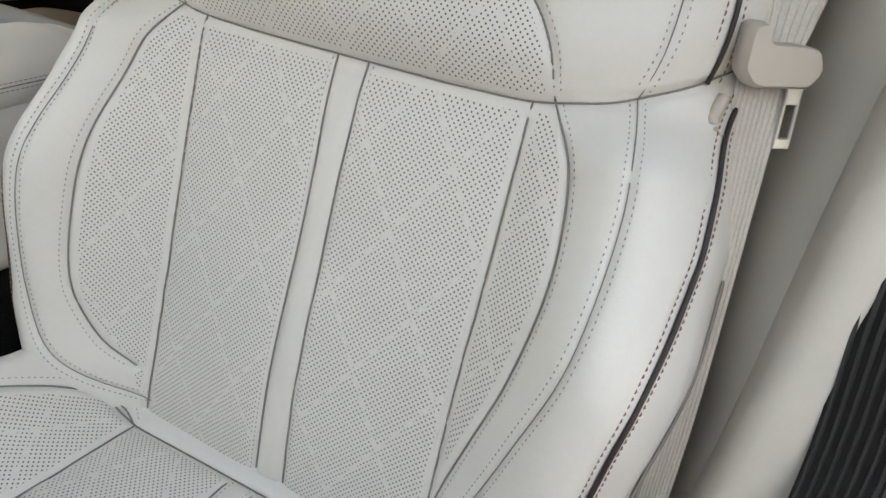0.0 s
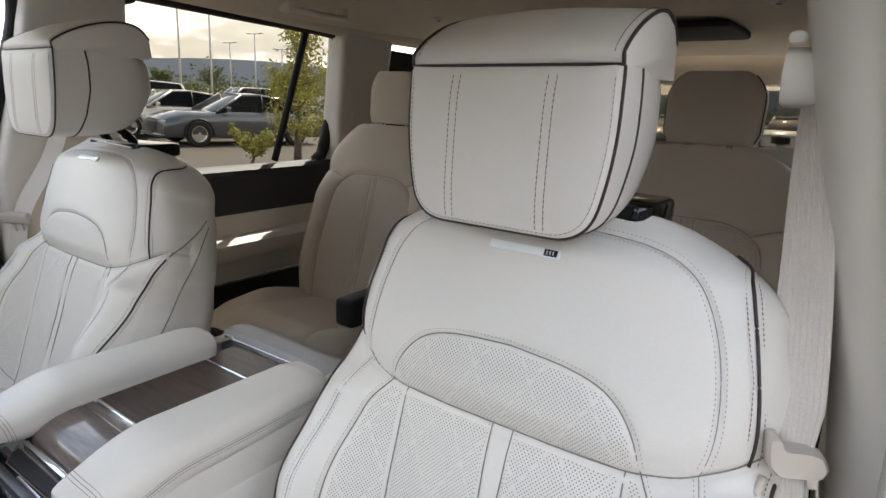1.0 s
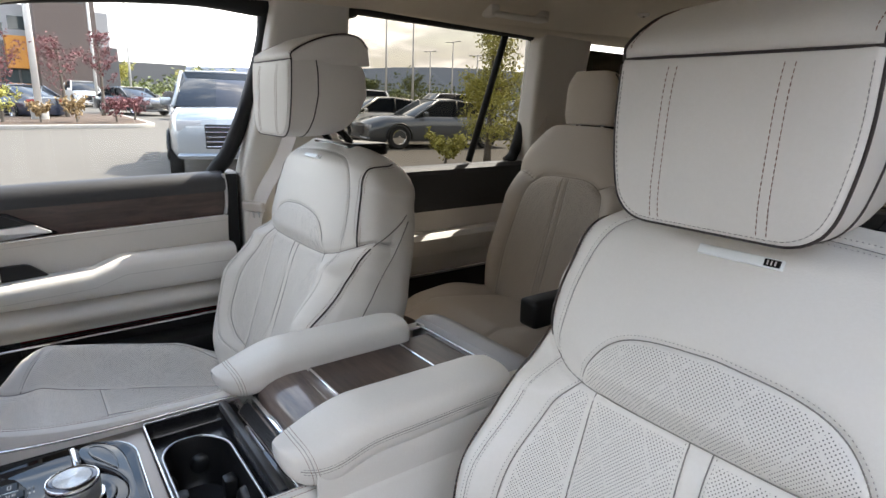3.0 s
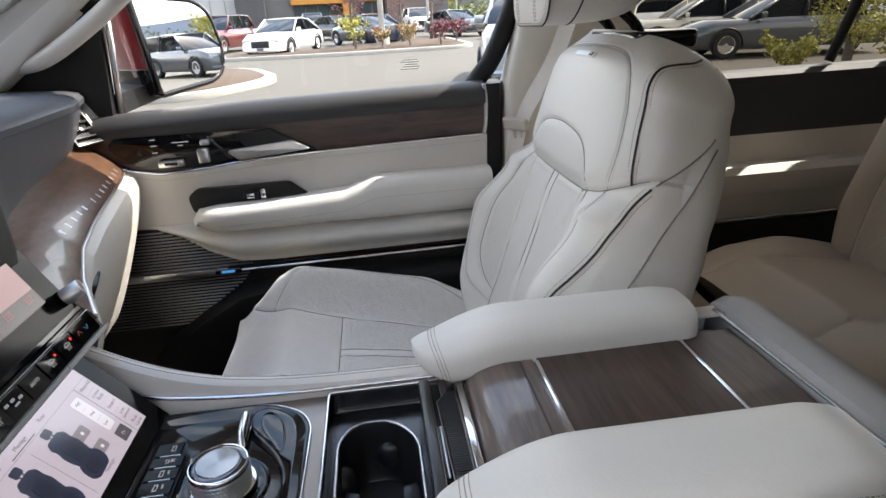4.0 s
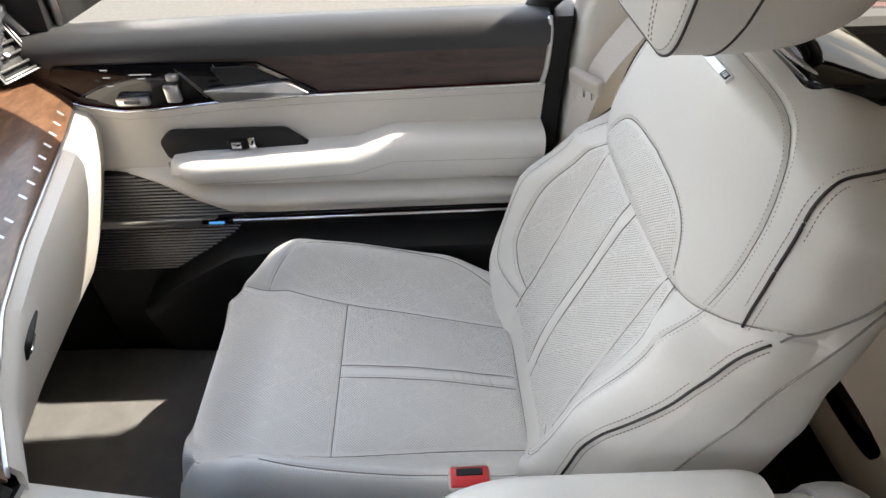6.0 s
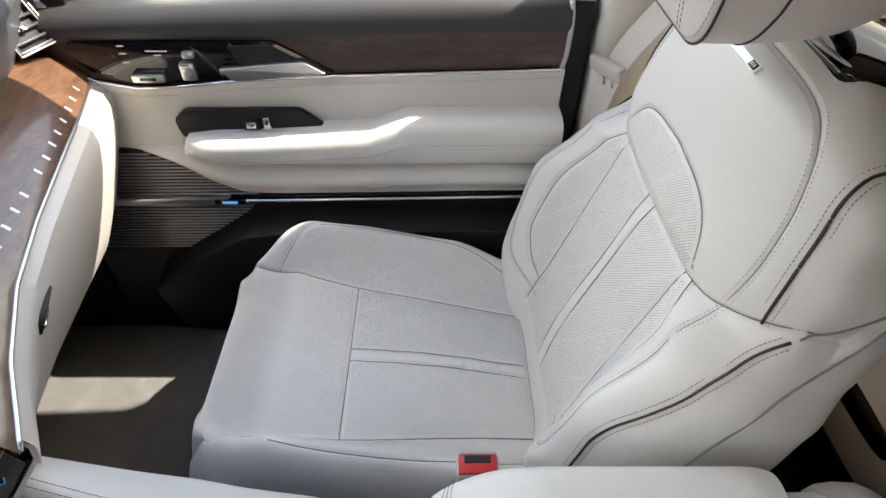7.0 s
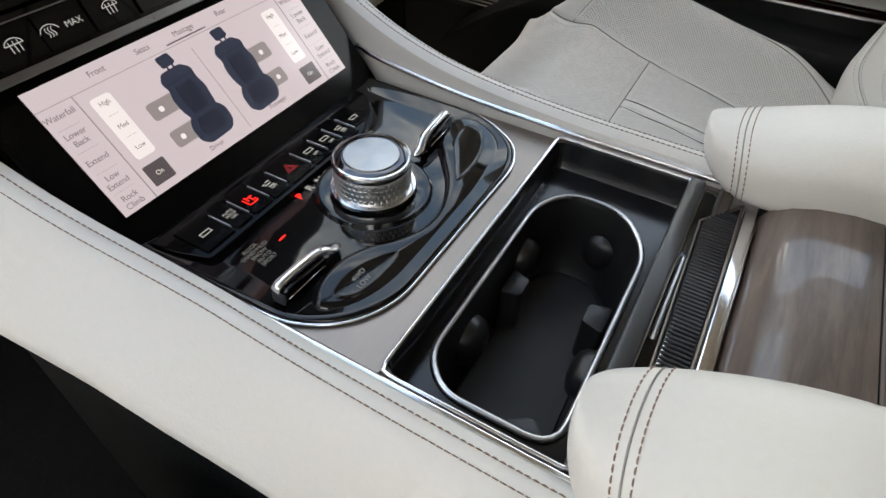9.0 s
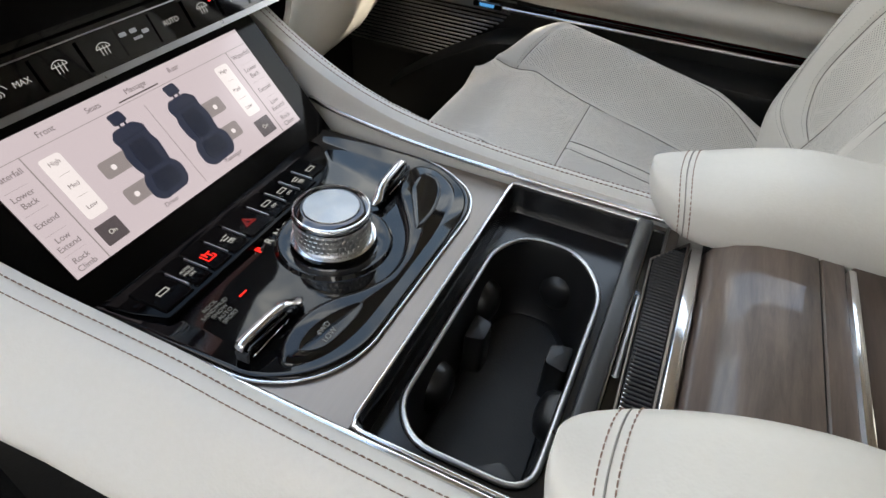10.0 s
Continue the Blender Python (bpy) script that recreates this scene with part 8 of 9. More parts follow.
M_BARK = varied(material("grey bark", (0.12, 0.10, 0.08), 0.9), (0.12, 0.10, 0.08), 0.3, 12)
M_POLE = varied(material("white painted pole", (0.5, 0.49, 0.48), 0.5), (0.5, 0.49, 0.48), 0.06, 3)
M_WALL_W = varied(material("white metal cladding", (0.33, 0.33, 0.34), 0.6), (0.33, 0.33, 0.34), 0.05, 0.3)
M_WALL_G = varied(material("grey cladding", (0.10, 0.10, 0.105), 0.6), (0.10, 0.10, 0.105), 0.06, 0.3)
M_WALL_D = varied(material("dark cladding", (0.045, 0.045, 0.05), 0.6), (0.045, 0.045, 0.05), 0.08, 0.3)
M_WALL_O = varied(material("orange cladding", (0.40, 0.17, 0.02), 0.6), (0.40, 0.17, 0.02), 0.08, 0.5)
M_WALL_B = varied(material("brown stone cladding", (0.11, 0.085, 0.075), 0.8), (0.11, 0.085, 0.075), 0.12, 1)
M_SHOP = material("shop glass", (0.03, 0.045, 0.05), 0.08)
# distance haze is painted into this pale blue
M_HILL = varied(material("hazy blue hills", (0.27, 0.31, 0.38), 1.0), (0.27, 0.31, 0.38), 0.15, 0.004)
M_TYRE = varied(material("tyre rubber", (0.012, 0.012, 0.012), 0.85), (0.012, 0.012, 0.012), 0.2, 20)
M_CARGLASS = material("dark car glass", (0.008, 0.010, 0.012), 0.04)
M_LAMP = material("lamp glass", (0.35, 0.36, 0.38), 0.1)
M_TAIL = material("red lamp glass", (0.22, 0.01, 0.01), 0.15)

n = 60
gx = np.sign(np.linspace(-1, 1, n)) * np.abs(np.linspace(-1, 1, n)) ** 3 * 1500
ground = sheet("ground", np.array([[(x, y, 0.0) for x in gx] for y in gx]), M_ASPHALT, smooth=False)
outside(tagged(ground, "pale worn asphalt car park", "ground", kind="structure"))


def island(outline, mat, label):
    o = round_outline(outline, 1.2, 8)
    c = np.mean(o, axis=0)
    k = tagged(prism("kerb", o, -0.05, 0.15, M_KERB, None, "z", 0.03), "pale concrete kerb round a planted island", "kerb", kind="structure")
    inner = [tuple(c + (np.array(p) - c) * (1 - 0.28 / max(0.5, np.linalg.norm(np.array(p) - c)))) for p in o]
    b = tagged(prism("planting_bed", inner, 0.0, 0.17, mat, None, "z", 0.02), label, "planting bed", kind="structure")
    outside(k), outside(b)


island([(23.9, 6.0), (23.5, 1.0), (24.5, -4.3), (33.0, -4.1), (33.0, 0.2), (27.0, 1.9), (25.4, 6.0)], M_MULCH, "brown bark mulch bed")
island([(12.2, 3.6), (15.1, 2.3), (18.6, 3.6), (19.2, 13.0), (12.0, 13.0)], M_MULCH, "brown bark mulch bed")


def parked_car(at, yaw, paint, label, kind="sedan", size=1.0, group="parked cars"):
    """A road car from lofted cross-sections; y runs to its front."""
    root = thing("parked_car", (0, 0, 0), label, "car", group)
    L = {"sedan": 2.45, "suv": 2.4, "truck": 2.9}[kind] * size
    top = {"sedan": 1.46, "suv": 1.72, "truck": 1.88}[kind] * size
    belt = {"sedan": 0.95, "suv": 1.08, "truck": 1.22}[kind] * size
    W = {"sedan": 0.93, "suv": 0.96, "truck": 1.02}[kind]
    nose = {"sedan": 0.74, "suv": 0.90, "truck": 1.12}[kind] * size
    low = 0.24 if kind != "truck" else 0.42
    def sect(y, z1, w):
        return [(-w * 0.93, y, low), (-w, y, low + 0.12), (-w, y, z1 * 0.72), (-w * 0.97, y, z1 * 0.9), (-w * 0.86, y, z1), (0, y, z1 + 0.025), (w * 0.86, y, z1), (w * 0.97, y, z1 * 0.9), (w, y, z1 * 0.72), (w, y, low + 0.12), (w * 0.93, y, low)]
    ys = [-L, -L * 0.985, -L * 0.9, -L * 0.6, -L * 0.2, L * 0.25, L * 0.4, L * 0.75, L * 0.93, L * 0.985, L]
    tail = belt * (1.0 if kind != "truck" else 1.0)
    zs = [tail * 0.78, tail * 0.95, tail, belt, belt, belt, belt * 0.985, (belt + nose) / 2 + 0.06, nose + 0.03, nose * 0.94, nose * 0.75]
    ws = [W * 0.82, W * 0.9, W * 0.96, W, W, W, W, W * 0.97, W * 0.9, W * 0.84, W * 0.76]
    loft("body", [sect(y, z, w) for y, z, w in zip(ys, zs, ws)], paint, root)
    if kind == "sedan":
        g = [(-L * 0.80, belt), (-L * 0.42, top - 0.06), (-L * 0.15, top), (L * 0.08, top - 0.03), (L * 0.40, belt)]
    elif kind == "suv":
        g = [(-L * 0.97, belt), (-L * 0.86, top - 0.05), (-L * 0.4, top), (L * 0.05, top - 0.03), (L * 0.36, belt)]
    else:
        g = [(-L * 0.28, belt), (-L * 0.22, top - 0.03), (-L * 0.05, top), (L * 0.16, top - 0.02), (L * 0.40, belt)]
    def cab(y, z, k):
        t = np.clip((z - belt) / (top - belt), 0, 1)
        w = W * (0.93 - 0.17 * t)
        return [(-w, y, belt - 0.05), (-w, y, z - 0.03), (-w + 0.06, y, z), (w - 0.06, y, z), (w, y, z - 0.03), (w, y, belt - 0.05)]
    loft("glasshouse", [cab(y, max(z, belt + 0.005), 0) for y, z in g], M_CARGLASS, root, "dark car glass")
    loft("roof_panel", [[(-W * 0.72, y, z - 0.004), (-W * 0.70, y, z + 0.018), (0, y, z + 0.03), (W * 0.70, y, z + 0.018), (W * 0.72, y, z - 0.004)] for y, z in g[1:-1]], paint, root)
    for s in (-1, 1):
        for (y0, z0), (y1, z1) in ((g[0], g[1]), (g[-2], g[-1])):
            t0, t1 = (np.clip((z - belt) / (top - belt), 0, 1) for z in (z0, z1))
            tube("window_post", [(s * W * (0.93 - 0.17 * t0), y0, z0), (s * W * (0.93 - 0.17 * t1), y1, z1)], 0.035, paint, root, 6)
        ym = (g[1][0] + g[-2][0]) / 2
        tube("window_post", [(s * W * 0.935, ym, belt), (s * W * 0.77, ym, top - 0.02)], 0.03, M_BLACK, root, 6)
        box("wing_mirror", (min(s * W * 0.96, s * W * 1.16), L * 0.27, belt + 0.01), (max(s * W * 0.96, s * W * 1.16), L * 0.31, belt + 0.15), paint, root, 0.03)
        box("headlamp", (min(s * W * 0.46, s * W * 0.84), L * 0.955, nose * 0.78), (max(s * W * 0.46, s * W * 0.84), L * 0.992, nose * 0.94), M_LAMP, root, 0.02, 2, "clear headlamp")
        box("tail_lamp", (min(s * W * 0.5, s * W * 0.9), -L * 1.0, tail * 0.78), (max(s * W * 0.5, s * W * 0.9), -L * 0.965, tail * 0.92), M_TAIL, root, 0.02, 2, "red tail lamp")
        for y in (-L * 0.60, L * 0.62):
            r = 0.345 if kind == "sedan" else 0.39
            turn = Matrix.Rotation(radians(90) * s, 4, "Y")
            tyre = lathe("wheel", [(r * 0.62, -0.11), (r * 0.94, -0.11), (r, -0.07), (r, 0.07), (r * 0.94, 0.105), (r * 0.66, 0.10), (r * 0.62, 0.06)], M_TYRE, root, (s * (W - 0.10), y, r), turn, 28, "black tyre")
            rim = lathe("rim", [(r * 0.64, 0.05), (r * 0.64, 0.098), (r * 0.58, 0.1), (r * 0.56, 0.06), (r * 0.14, 0.07), (r * 0.12, 0.09), (0.002, 0.09)], M_SATIN if kind != "sedan" else M_CHROME, tyre, (s * (W - 0.10), y, r), turn, 28, "bright rim")
            arch = [(s * (W + 0.004), y + (r + 0.05) * math.cos(a), r + (r + 0.05) * math.sin(a)) for a in np.linspace(-0.1, math.pi + 0.1, 16)]
            tube("wheel_arch", arch, 0.03, M_BLACK, root, 6)
    box("grille", (-W * 0.42, L * 0.975, nose * 0.52), (W * 0.42, L * 1.004, nose * 0.88), M_BLACK, root, 0.03, 2, "black grille")
    for i in range(5):
        z = nose * (0.56 + 0.07 * i)
        box("grille_bar", (-W * 0.40, L * 1.0, z - 0.008), (W * 0.40, L * 1.012, z + 0.008), M_CHROME if kind == "truck" else M_RIB, root, 0.003, 1)
    box("bumper", (-W * 0.84, L * 0.965, low + 0.02), (W * 0.84, L * 1.02, nose * 0.46), paint, root, 0.05, 3)
    box("number_plate", (-0.15, L * 1.018, nose * 0.40), (0.15, L * 1.026, nose * 0.52), M_WALL_G, root, 0.004, 1)
    root.matrix_world = SLOPE @ Matrix.Translation((at[0], at[1], 0)) @ Matrix.Rotation(radians(yaw), 4, "Z")
    return root


def paint_of(name, rgb, metal=0.2):
    m = material(name, rgb, 0.28, metal, 0.8)
    return varied(m, rgb, 0.05, 1.5)


P_WHITE = paint_of("white car paint", (0.74, 0.74, 0.73), 0.0)
P_NAVY = paint_of("navy car paint", (0.018, 0.024, 0.045))
P_BLACK = paint_of("black car paint", (0.010, 0.011, 0.014))
P_GREY = paint_of("grey car paint", (0.09, 0.10, 0.11), 0.5)
P_SILVER = paint_of("silver car paint", (0.30, 0.33, 0.36), 0.6)
P_RED = paint_of("red car paint", (0.11, 0.012, 0.012))
P_SAND = paint_of("champagne car paint", (0.55, 0.52, 0.46), 0.2)
# in front of the passenger window
parked_car((27.4, 3.7), 73, P_WHITE, "white saloon car parked across the lot")
parked_car((31.5, 0.2), -62, P_NAVY, "dark blue saloon car seen from behind across the lot")
parked_car((31.5, 7.4), 76, P_RED, "dark red sport utility car parked across the lot", "suv")
parked_car((35.0, 11.0), 76, P_GREY, "grey car parked across the lot", "suv")
parked_car((36.5, -5.2), 112, P_BLACK, "black saloon car parked behind the planted island")
parked_car((40.0, 1.8), 125, P_BLACK, "black saloon car in the far row")
parked_car((46, -10.5), 100, P_GREY, "dark pickup truck in the far row", "truck")
parked_car((49, -4.0), 95, P_WHITE, "white car in the far row", "suv")
parked_car((53, 4.5), 95, P_SILVER, "silver car in the far row", "suv")
# beside and behind the car, in rows that face its own way
parked_car((12.2, -3.3), 76, P_SILVER, "silver pickup truck facing the red car", "truck")
for x, y, turn, paint, label, kind in (
        (14.9, -10.5, -9, P_GREY, "dark grey saloon car in the next row", "sedan"),
        (17.9, -10.1, -9, P_SAND, "champagne saloon car in the next row", "sedan"),
        (21.2, -9.9, -9, P_WHITE, "white sport utility car in the next row", "suv"),
        (24.4, -9.4, -9, P_GREY, "grey sport utility car in the next row", "suv"),
        (27.6, -8.9, -9, P_BLACK, "black saloon car in the next row", "sedan"),
        (30.8, -8.4, -9, P_WHITE, "white saloon car in the next row", "sedan"),
        (34.5, -9.5, -9, P_RED, "red sport utility car in the next row", "suv"),
        (24.0, -22.5, -9, P_SILVER, "silver car in the second row", "sedan"),
        (30.5, -21.5, -9, P_WHITE, "white car in the second row", "suv"),
        (18.0, -23.0, -9, P_WHITE, "white car in the second row", "sedan"),
        (12.0, -24.0, -9, P_GREY, "grey car in the second row", "suv"),
        (8.0, -30.0, 0, P_GREY, "grey car parked behind", "sedan"),
        (3.0, -34.0, 0, P_WHITE, "white car parked behind", "suv")):
    parked_car((x, y), turn, paint, label, kind)
# car added here to hold sky light off the open door side
parked_car((-3.35, -0.8), 3, P_WHITE, "white sport utility car added beside the open door to block sky light", "suv")


def foliage(name, pts, size, mat, parent, seed):
    """Many small folded leaves at the points given."""
    rng = np.random.default_rng(seed)
    p = np.asarray(pts, float)
    n = len(p)
    a = rng.normal(size=(n, 3))
    a /= np.linalg.norm(a, axis=1)[:, None]
    b = np.cross(a, rng.normal(size=(n, 3)))
    b /= np.linalg.norm(b, axis=1)[:, None]
    c = np.cross(a, b)
    s = size * rng.uniform(0.6, 1.3, (n, 1))
    V = np.stack([p - a * s, p + b * s * 0.45 + c * s * 0.12, p + a * s, p - b * s * 0.45 + c * s * 0.12], 1).reshape(-1, 3)
    F = []
    for i in range(n):
        o = i * 4
        F += [(o, o + 1, o + 2), (o, o + 2, o + 3)]
    return mesh_part(name, V, F, mat, parent, smooth=False)


def tree(at, height, spread, leaf, label, seed, shape="cone", count=3500, leaf_size=0.09, group="trees"):
    rng = np.random.default_rng(seed)
    root = thing("tree", (0, 0, 0), label, "tree", group)
    trunk_top = height * 0.93
    tp = curve_pts([(0, 0, 0), (rng.normal(0, 0.04), rng.normal(0, 0.04), trunk_top * 0.4), (rng.normal(0, 0.08), rng.normal(0, 0.08), trunk_top)], 14)
    tube("trunk", tp, np.linspace(0.035 * height ** 0.6 + 0.02, 0.008, 14), M_BARK, root, 8)
    pts = []
    limbs = int(26 if shape == "cone" else 20)
    for i in range(limbs):
        f = rng.uniform(0.12 if shape == "cone" else 0.3, 0.97)
        base = np.array([np.interp(f * trunk_top, tp[:, 2], tp[:, k]) for k in range(3)])
        base[2] = f * trunk_top
        az = rng.uniform(0, 2 * math.pi)
        reach = spread * ((1 - f) ** 0.75 + 0.12 if shape == "cone" else math.sin(min(1, f * 1.05) * math.pi) ** 0.5 * 0.9 + 0.1) * rng.uniform(0.7, 1.2)
        rise = reach * (0.35 if shape == "cone" else 1.0)
        tip = base + np.array([math.cos(az) * reach, math.sin(az) * reach, rise])
        mid = (base + tip) / 2 + np.array([0, 0, -0.05 * reach])
        ln = curve_pts([base, mid, tip], 8)
        tube("limb", ln, np.linspace(0.018, 0.005, 8) * height / 4, M_BARK, root, 5)
        k = count // limbs
        t = rng.uniform(0.2, 1.05, k)
        q = np.stack([np.interp(t * 7, np.arange(8), ln[:, c]) for c in range(3)], 1)
        pts.append(q + rng.normal(size=(k, 3)) * spread * 0.11)
    pts = np.vstack(pts)
    foliage("crown", pts, leaf_size, leaf, root, seed)
    root.matrix_world = SLOPE @ Matrix.Translation((at[0], at[1], 0.1))
    return root


tree((9.6, -8.35), 3.2, 1.0, M_LEAF_YEL, "slender young tree with yellow green leaves", 3, "cone", 6500, 0.042)
tree((9.2, -9.3), 1.5, 0.8, M_LEAF_YEL, "low shrub with yellow green leaves", 4, "cone", 2200, 0.05)
tree((9.3, -6.9), 0.5, 0.4, M_LEAF_YEL, "low shrub in the planting bed", 5, "round", 900, 0.05)
for i, (x, y, h, r, m) in enumerate(((27.6, 0.7, 3.6, 1.05, M_LEAF_RED), (29.4, -1.6, 3.4, 0.95, M_LEAF_RED), (30.8, -3.1, 3.9, 0.85, M_LEAF_RED))):
    tree((x, y), h, r, m, "young tree with dark red leaves", 20 + i, "round", 700, 0.075)
for i, (x, y, h, r, m) in enumerate(((25.2, 0.65, 1.1, 0.6, M_LEAF_YEL), (25.2, -2.9, 0.8, 0.5, M_LEAF_RED), (27.1, -3.8, 0.8, 0.55, M_LEAF_RED), (25.0, -0.5, 0.6, 0.4, M_DRY), (25.1, -1.6, 0.7, 0.5, M_DRY))):
    tree((x, y), h, r, m, "low shrub in the planting bed", 40 + i, "round", 500, 0.07)
for i, (x, y, h, r, m) in enumerate(((60, -14, 2.6, 1.3, M_LEAF_YEL), (66, -20, 2.8, 1.4, M_LEAF_YEL), (70, -9, 3.2, 1.5, M_LEAF_YEL), (75, -26, 3.2, 1.6, M_LEAF), (62, -34, 2.8, 1.5, M_LEAF), (70, -45, 3.4, 1.7, M_LEAF), (58, -50, 3.0, 1.5, M_LEAF_RED), (44, -50, 2.8, 1.5, M_LEAF), (30, -60, 3.4, 1.8, M_LEAF_YEL), (14, -60, 3.4, 1.8, M_LEAF), (5, -62, 3.6, 1.8, M_LEAF_YEL), (-4, -60, 3.4, 1.8, M_LEAF))):
    tree((x, y), h, r, m, "leafy tree at the edge of the lot", 60 + i, "round", 900, 0.16)


def lamp_post(at, h, label, thick=0.10, base=True):
    root = thing("street_lamp", (0, 0, 0), label, "street lamp", "lot lamps")
    tube("pole", [(0, 0, 0), (0, 0, h)], np.array([thick, thick * 0.7]), M_POLE, root, 10)
    if base:
        lathe("base", [(0.3, 0.0), (0.3, 0.7), (0.26, 0.75), (0.1, 0.76)], M_KERB, root, (0, 0, 0), None, 20)
    for s in (-1, 1):
        box("arm", (min(0, s * 0.9), -0.04, h - 0.08), (max(0, s * 0.9), 0.04, h), M_POLE, root, 0.01)
        box("lamp_head", (min(s * 0.8, s * 1.4), -0.16, h - 0.06), (max(s * 0.8, s * 1.4), 0.16, h + 0.04), M_POLE, root, 0.02)
    root.matrix_world = SLOPE @ Matrix.Translation((at[0], at[1], 0))
    return root


lamp_post((27.4, -0.55), 8.5, "white painted lot lamp on a concrete base", 0.13)
lamp_post((45, -4.4), 8.5, "white painted lot lamp")
lamp_post((62, -9), 9, "white painted lot lamp")
lamp_post((48, -31), 8.2, "white painted lot lamp", 0.11)
lamp_post((60, -44.5), 8, "white painted lot lamp", 0.11)
lamp_post((41, -24), 8, "white painted lot lamp", 0.09)
lamp_post((52, -42), 6, "white painted lot lamp", 0.10)
lamp_post((70, -48), 7.5, "white painted lot lamp", 0.11)
lamp_post((80, -28), 9, "white painted lot lamp", 0.12)
flag = thing("flag_pole", (0, 0, 0), "flag pole with a dark blue and white flag", "flag pole")
tube("pole", [(0, 0, 0), (0, 0, 6.2)], 0.05, M_POLE, flag, 8)
for k, (m, z0, z1) in enumerate(((material("navy cloth", (0.02, 0.03, 0.08), 0.8), 5.3, 6.0), (material("blue cloth", (0.05, 0.13, 0.3), 0.8), 4.5, 5.3), (material("white cloth", (0.5, 0.5, 0.5), 0.8), 4.2, 4.5))):
    sheet("cloth", np.array([[(0.05 + 0.9 * t, 0.12 * math.sin(6 * t), z + 0.35 * t) for t in np.linspace(0, 1, 10)] for z in (z0, z1)]), m, flag, thick=0.01)
flag.matrix_world = SLOPE @ Matrix.Translation((26.5, -25.2, 0)) @ Matrix.Rotation(radians(-130), 4, "Z")


# dealership across the lot
def building(name, at, yaw, label):
    root = thing(name, (0, 0, 0), label, "building")
    m = SLOPE @ Matrix.Translation((at[0], at[1], 0)) @ Matrix.Rotation(radians(yaw), 4, "Z")
    return root, m


# x runs along the facade to the right as seen from the lot, y away from it
hall, hm = building("showroom", (60, 15.5), -84, "long grey and white showroom with an orange entrance")
box("wall", (-16, 0, -1), (5.5, 14, 5.9), M_WALL_W, hall, 0.02, 1, "white clad wall")
for i in range(16):
    box("cladding_joint", (-15.6 + i * 1.3, -0.03, 0), (-15.54 + i * 1.3, 0.0, 5.9), M_WALL_G, hall, 0, 1)
box("wall", (3.6, -1.0, -1), (6.2, 10, 5.0), M_WALL_D, hall, 0.02, 1, "dark clad block")
box("wall", (6.2, 0.5, -1), (14.5, 12, 4.8), M_WALL_G, hall, 0.02, 1, "grey clad wall")
box("upper_floor", (5.5, 3, 4.8), (24, 16, 8.0), M_WALL_W, hall, 0.02, 1, "white upper floor")
for i in range(3):
    box("window", (13.0 + i * 3.2, 2.95, 5.3 + 0.6 * (i % 2)), (15.8 + i * 3.2, 3.02, 6.4 + 0.6 * (i % 2)), M_SHOP, hall, 0, 1, "dark strip window")
box("fascia", (8.6, -0.6, 2.5), (14.3, 0.8, 3.7), M_WALL_O, hall, 0.02, 1, "orange entrance fascia")
box("fascia", (13.4, -0.6, 0.0), (14.3, 0.8, 3.7), M_WALL_O, hall, 0.02, 1, "orange entrance post")
for i in range(4):
    box("shop_window", (8.8 + i * 1.15, 0.30, 0.1), (9.85 + i * 1.15, 0.52, 2.4), M_SHOP, hall, 0.01, 1, "showroom window")
box("sign_board", (7.0, 0.40, 3.95), (8.4, 0.49, 4.15), M_WALL_W, hall, 0, 1)
box("fascia", (15.5, -0.4, 2.6), (20.0, 0.8, 5.2), M_WALL_O, hall, 0.02, 1, "orange fascia")
box("wall", (14.5, 0.5, -1), (24, 12, 4.8), M_WALL_G, hall, 0.02, 1, "grey clad wall")
for i in range(5):
    box("shop_window", (15.0 + i * 1.4, 0.30, 0.1), (16.2 + i * 1.4, 0.52, 2.5), M_SHOP, hall, 0.01, 1, "showroom window")
box("tower", (17.5, -1.5, -1), (22.0, 3.0, 9.5), M_WALL_B, hall, 0.02, 1, "brown stone tower")
for i in range(6):
    box("tower_sign_bar", (18.0 + 0.55 * i, -1.56, 8.1), (18.4 + 0.55 * i, -1.5, 8.8), M_WALL_G, hall, 0, 1)
hall.matrix_world = hm
far, fm = building("warehouse", (140, -18), -84, "low grey warehouse beyond the lot")
box("wall", (-4, 0, -1), (14, 16, 6.2), M_WALL_G, far, 0.02, 1, "grey wall")
box("wall", (14, 2, -1), (34, 16, 4.2), M_WALL_W, far, 0.02, 1, "white wall")
for i in range(6):
    box("window", (15 + i * 3, 1.96, 1.5), (17 + i * 3, 2.02, 2.6), M_SHOP, far, 0, 1, "dark window")
far.matrix_world = fm
# unseen building added on the side of the open door to block sky light
near, nm_ = building("light_block_wall", (-6.5, -14), 0, "plain grey wall added beside the open door to block sky light")
box("wall", (-9, -18, -1), (0, 46, 4.6), M_WALL_G, near, 0.02, 1, "grey wall")
near.matrix_world = nm_
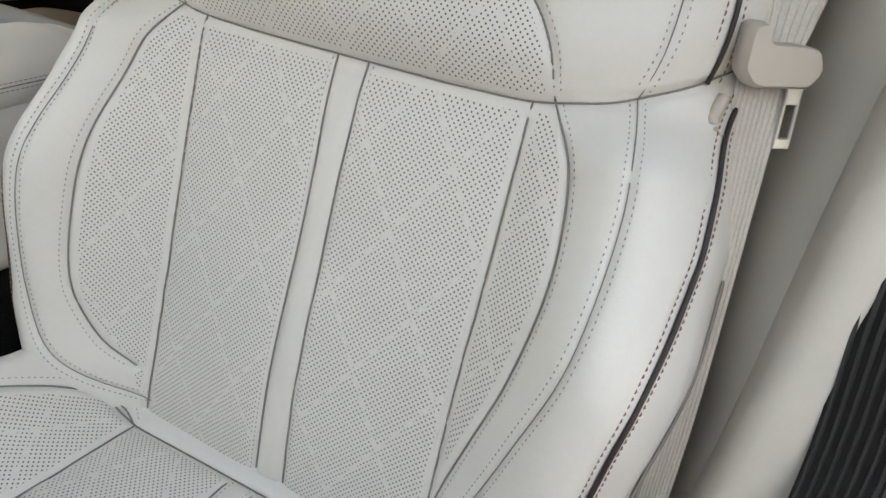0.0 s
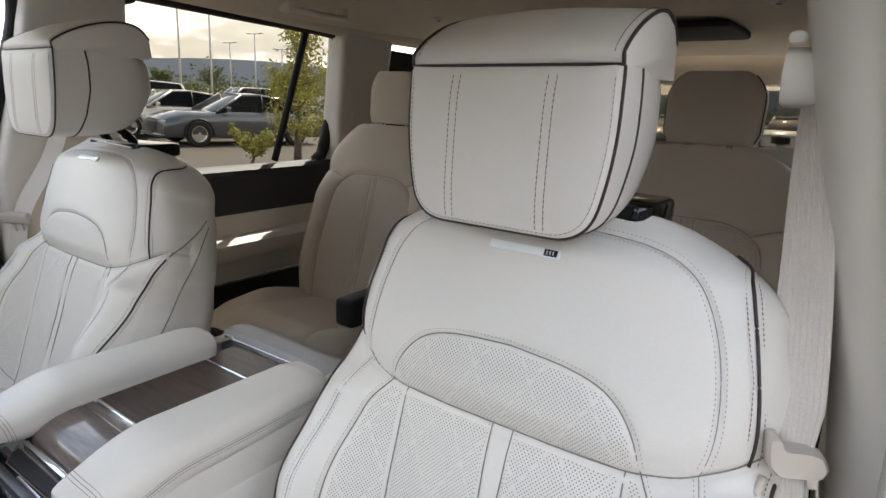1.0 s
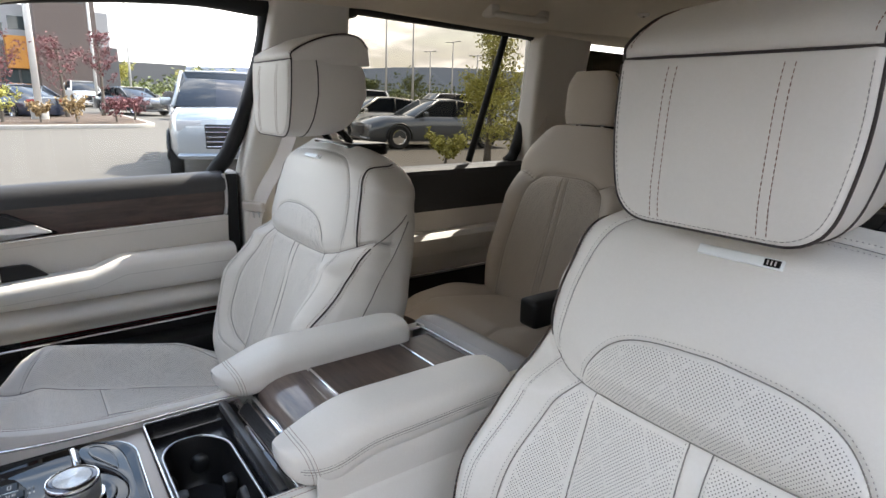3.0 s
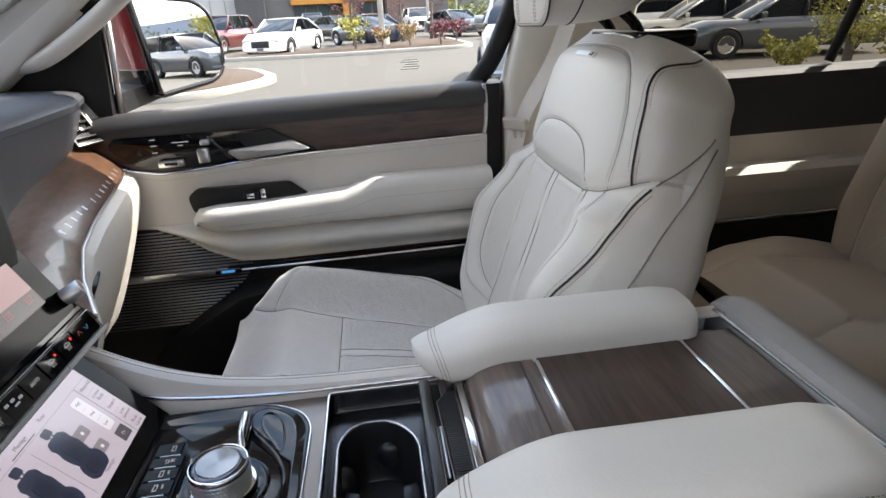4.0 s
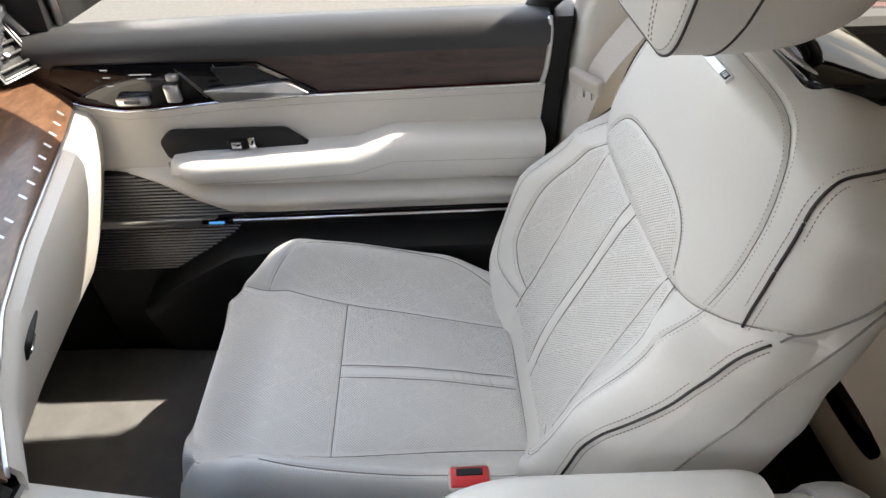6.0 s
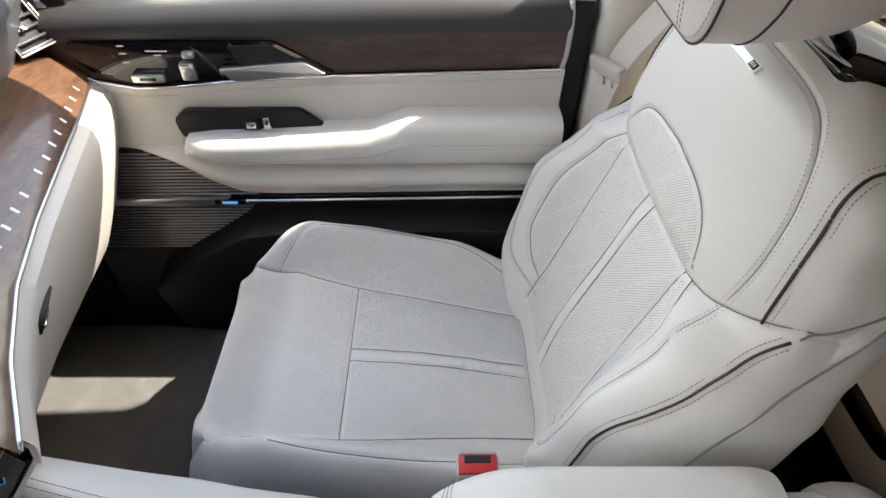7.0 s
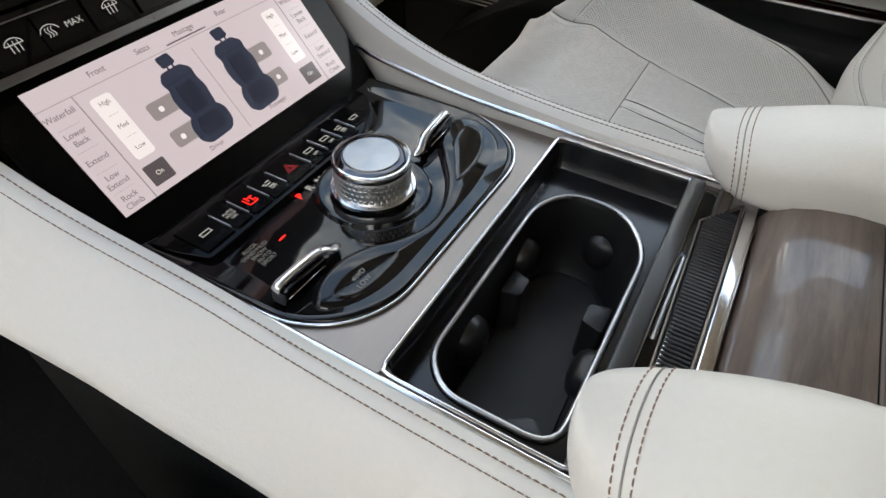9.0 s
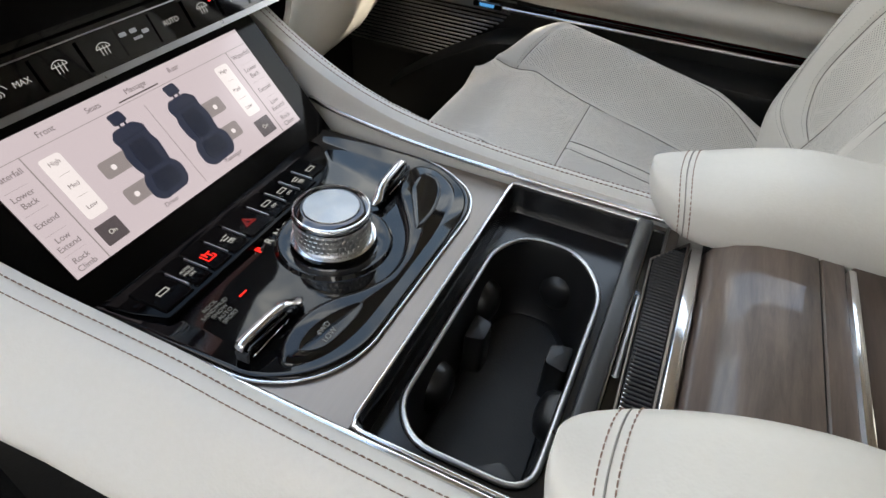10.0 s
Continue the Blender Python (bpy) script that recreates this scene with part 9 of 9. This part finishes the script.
# hills along the horizon, with the haze painted into their colour
rng = np.random.default_rng(8)
az = np.radians(np.linspace(-130, 60, 120))
hh = 24 + 26 * np.abs(np.sin(az * 3.1 + 0.6)) + 14 * np.abs(np.sin(az * 7.7)) + 8 * rng.random(120)
hh = np.convolve(np.r_[hh[:2], hh, hh[-2:]], np.ones(5) / 5, "valid")
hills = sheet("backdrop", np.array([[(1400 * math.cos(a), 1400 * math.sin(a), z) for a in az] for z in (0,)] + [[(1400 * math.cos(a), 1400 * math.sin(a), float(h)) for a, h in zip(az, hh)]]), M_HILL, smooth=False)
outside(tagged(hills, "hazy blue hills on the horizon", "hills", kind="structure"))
# low hedge line in front of the hills
rng = np.random.default_rng(11)
k = 24000
aa, rr = np.radians(rng.uniform(-100, 25, k)), rng.uniform(85, 130, k)
hedge = foliage("far_trees", np.stack([rr * np.cos(aa), rr * np.sin(aa), np.abs(rng.normal(0, 1.0, k)) * (1 + 0.8 * np.sin(aa * 19) ** 2) + 0.3], 1), 0.34, M_LEAF, None, 12)
outside(tagged(hedge, "far line of low trees and bushes", "trees", kind="stuff"))

# ---- the open driver's door, swung forward ----
odoor = thing("open_door", (-0.93, 1.0, 0.6), "open front door swung forward, cream leather inside", "car door")
dm = Matrix.Translation((-0.93, 1.0, 0)) @ Matrix.Rotation(radians(38), 4, "Z")
for nm, lo, hi, mt in (("outer_skin", (-1.12, 0.03, 0.45), (0, 0.06, 1.33), M_PAINT), ("lower_panel", (-1.12, -0.04, 0.47), (0, 0.03, 0.98), M_BLACK), ("upper_panel", (-1.12, -0.05, 0.98), (0, 0.03, 1.25), M_LEATHER_LOW), ("sill_roll", (-1.12, -0.06, 1.25), (0, 0.03, 1.35), M_SILL), ("armrest", (-1.0, -0.12, 1.06), (-0.3, -0.04, 1.14), M_LEATHER)):
    box(nm, lo, hi, mt, odoor, 0.012, 2).data.transform(dm)
pn = box("pane", (-1.05, 0.0, 1.35), (-0.1, 0.005, 1.72), M_GLASS, odoor, 0)
pn.data.transform(dm)
pn.visible_shadow = False
tube("window_frame", [dm @ Vector(p) for p in ((-1.1, 0, 1.34), (-1.08, 0, 1.7), (-0.7, 0, 1.74), (-0.05, 0, 1.36))], 0.022, M_RUBBER, odoor, 8)
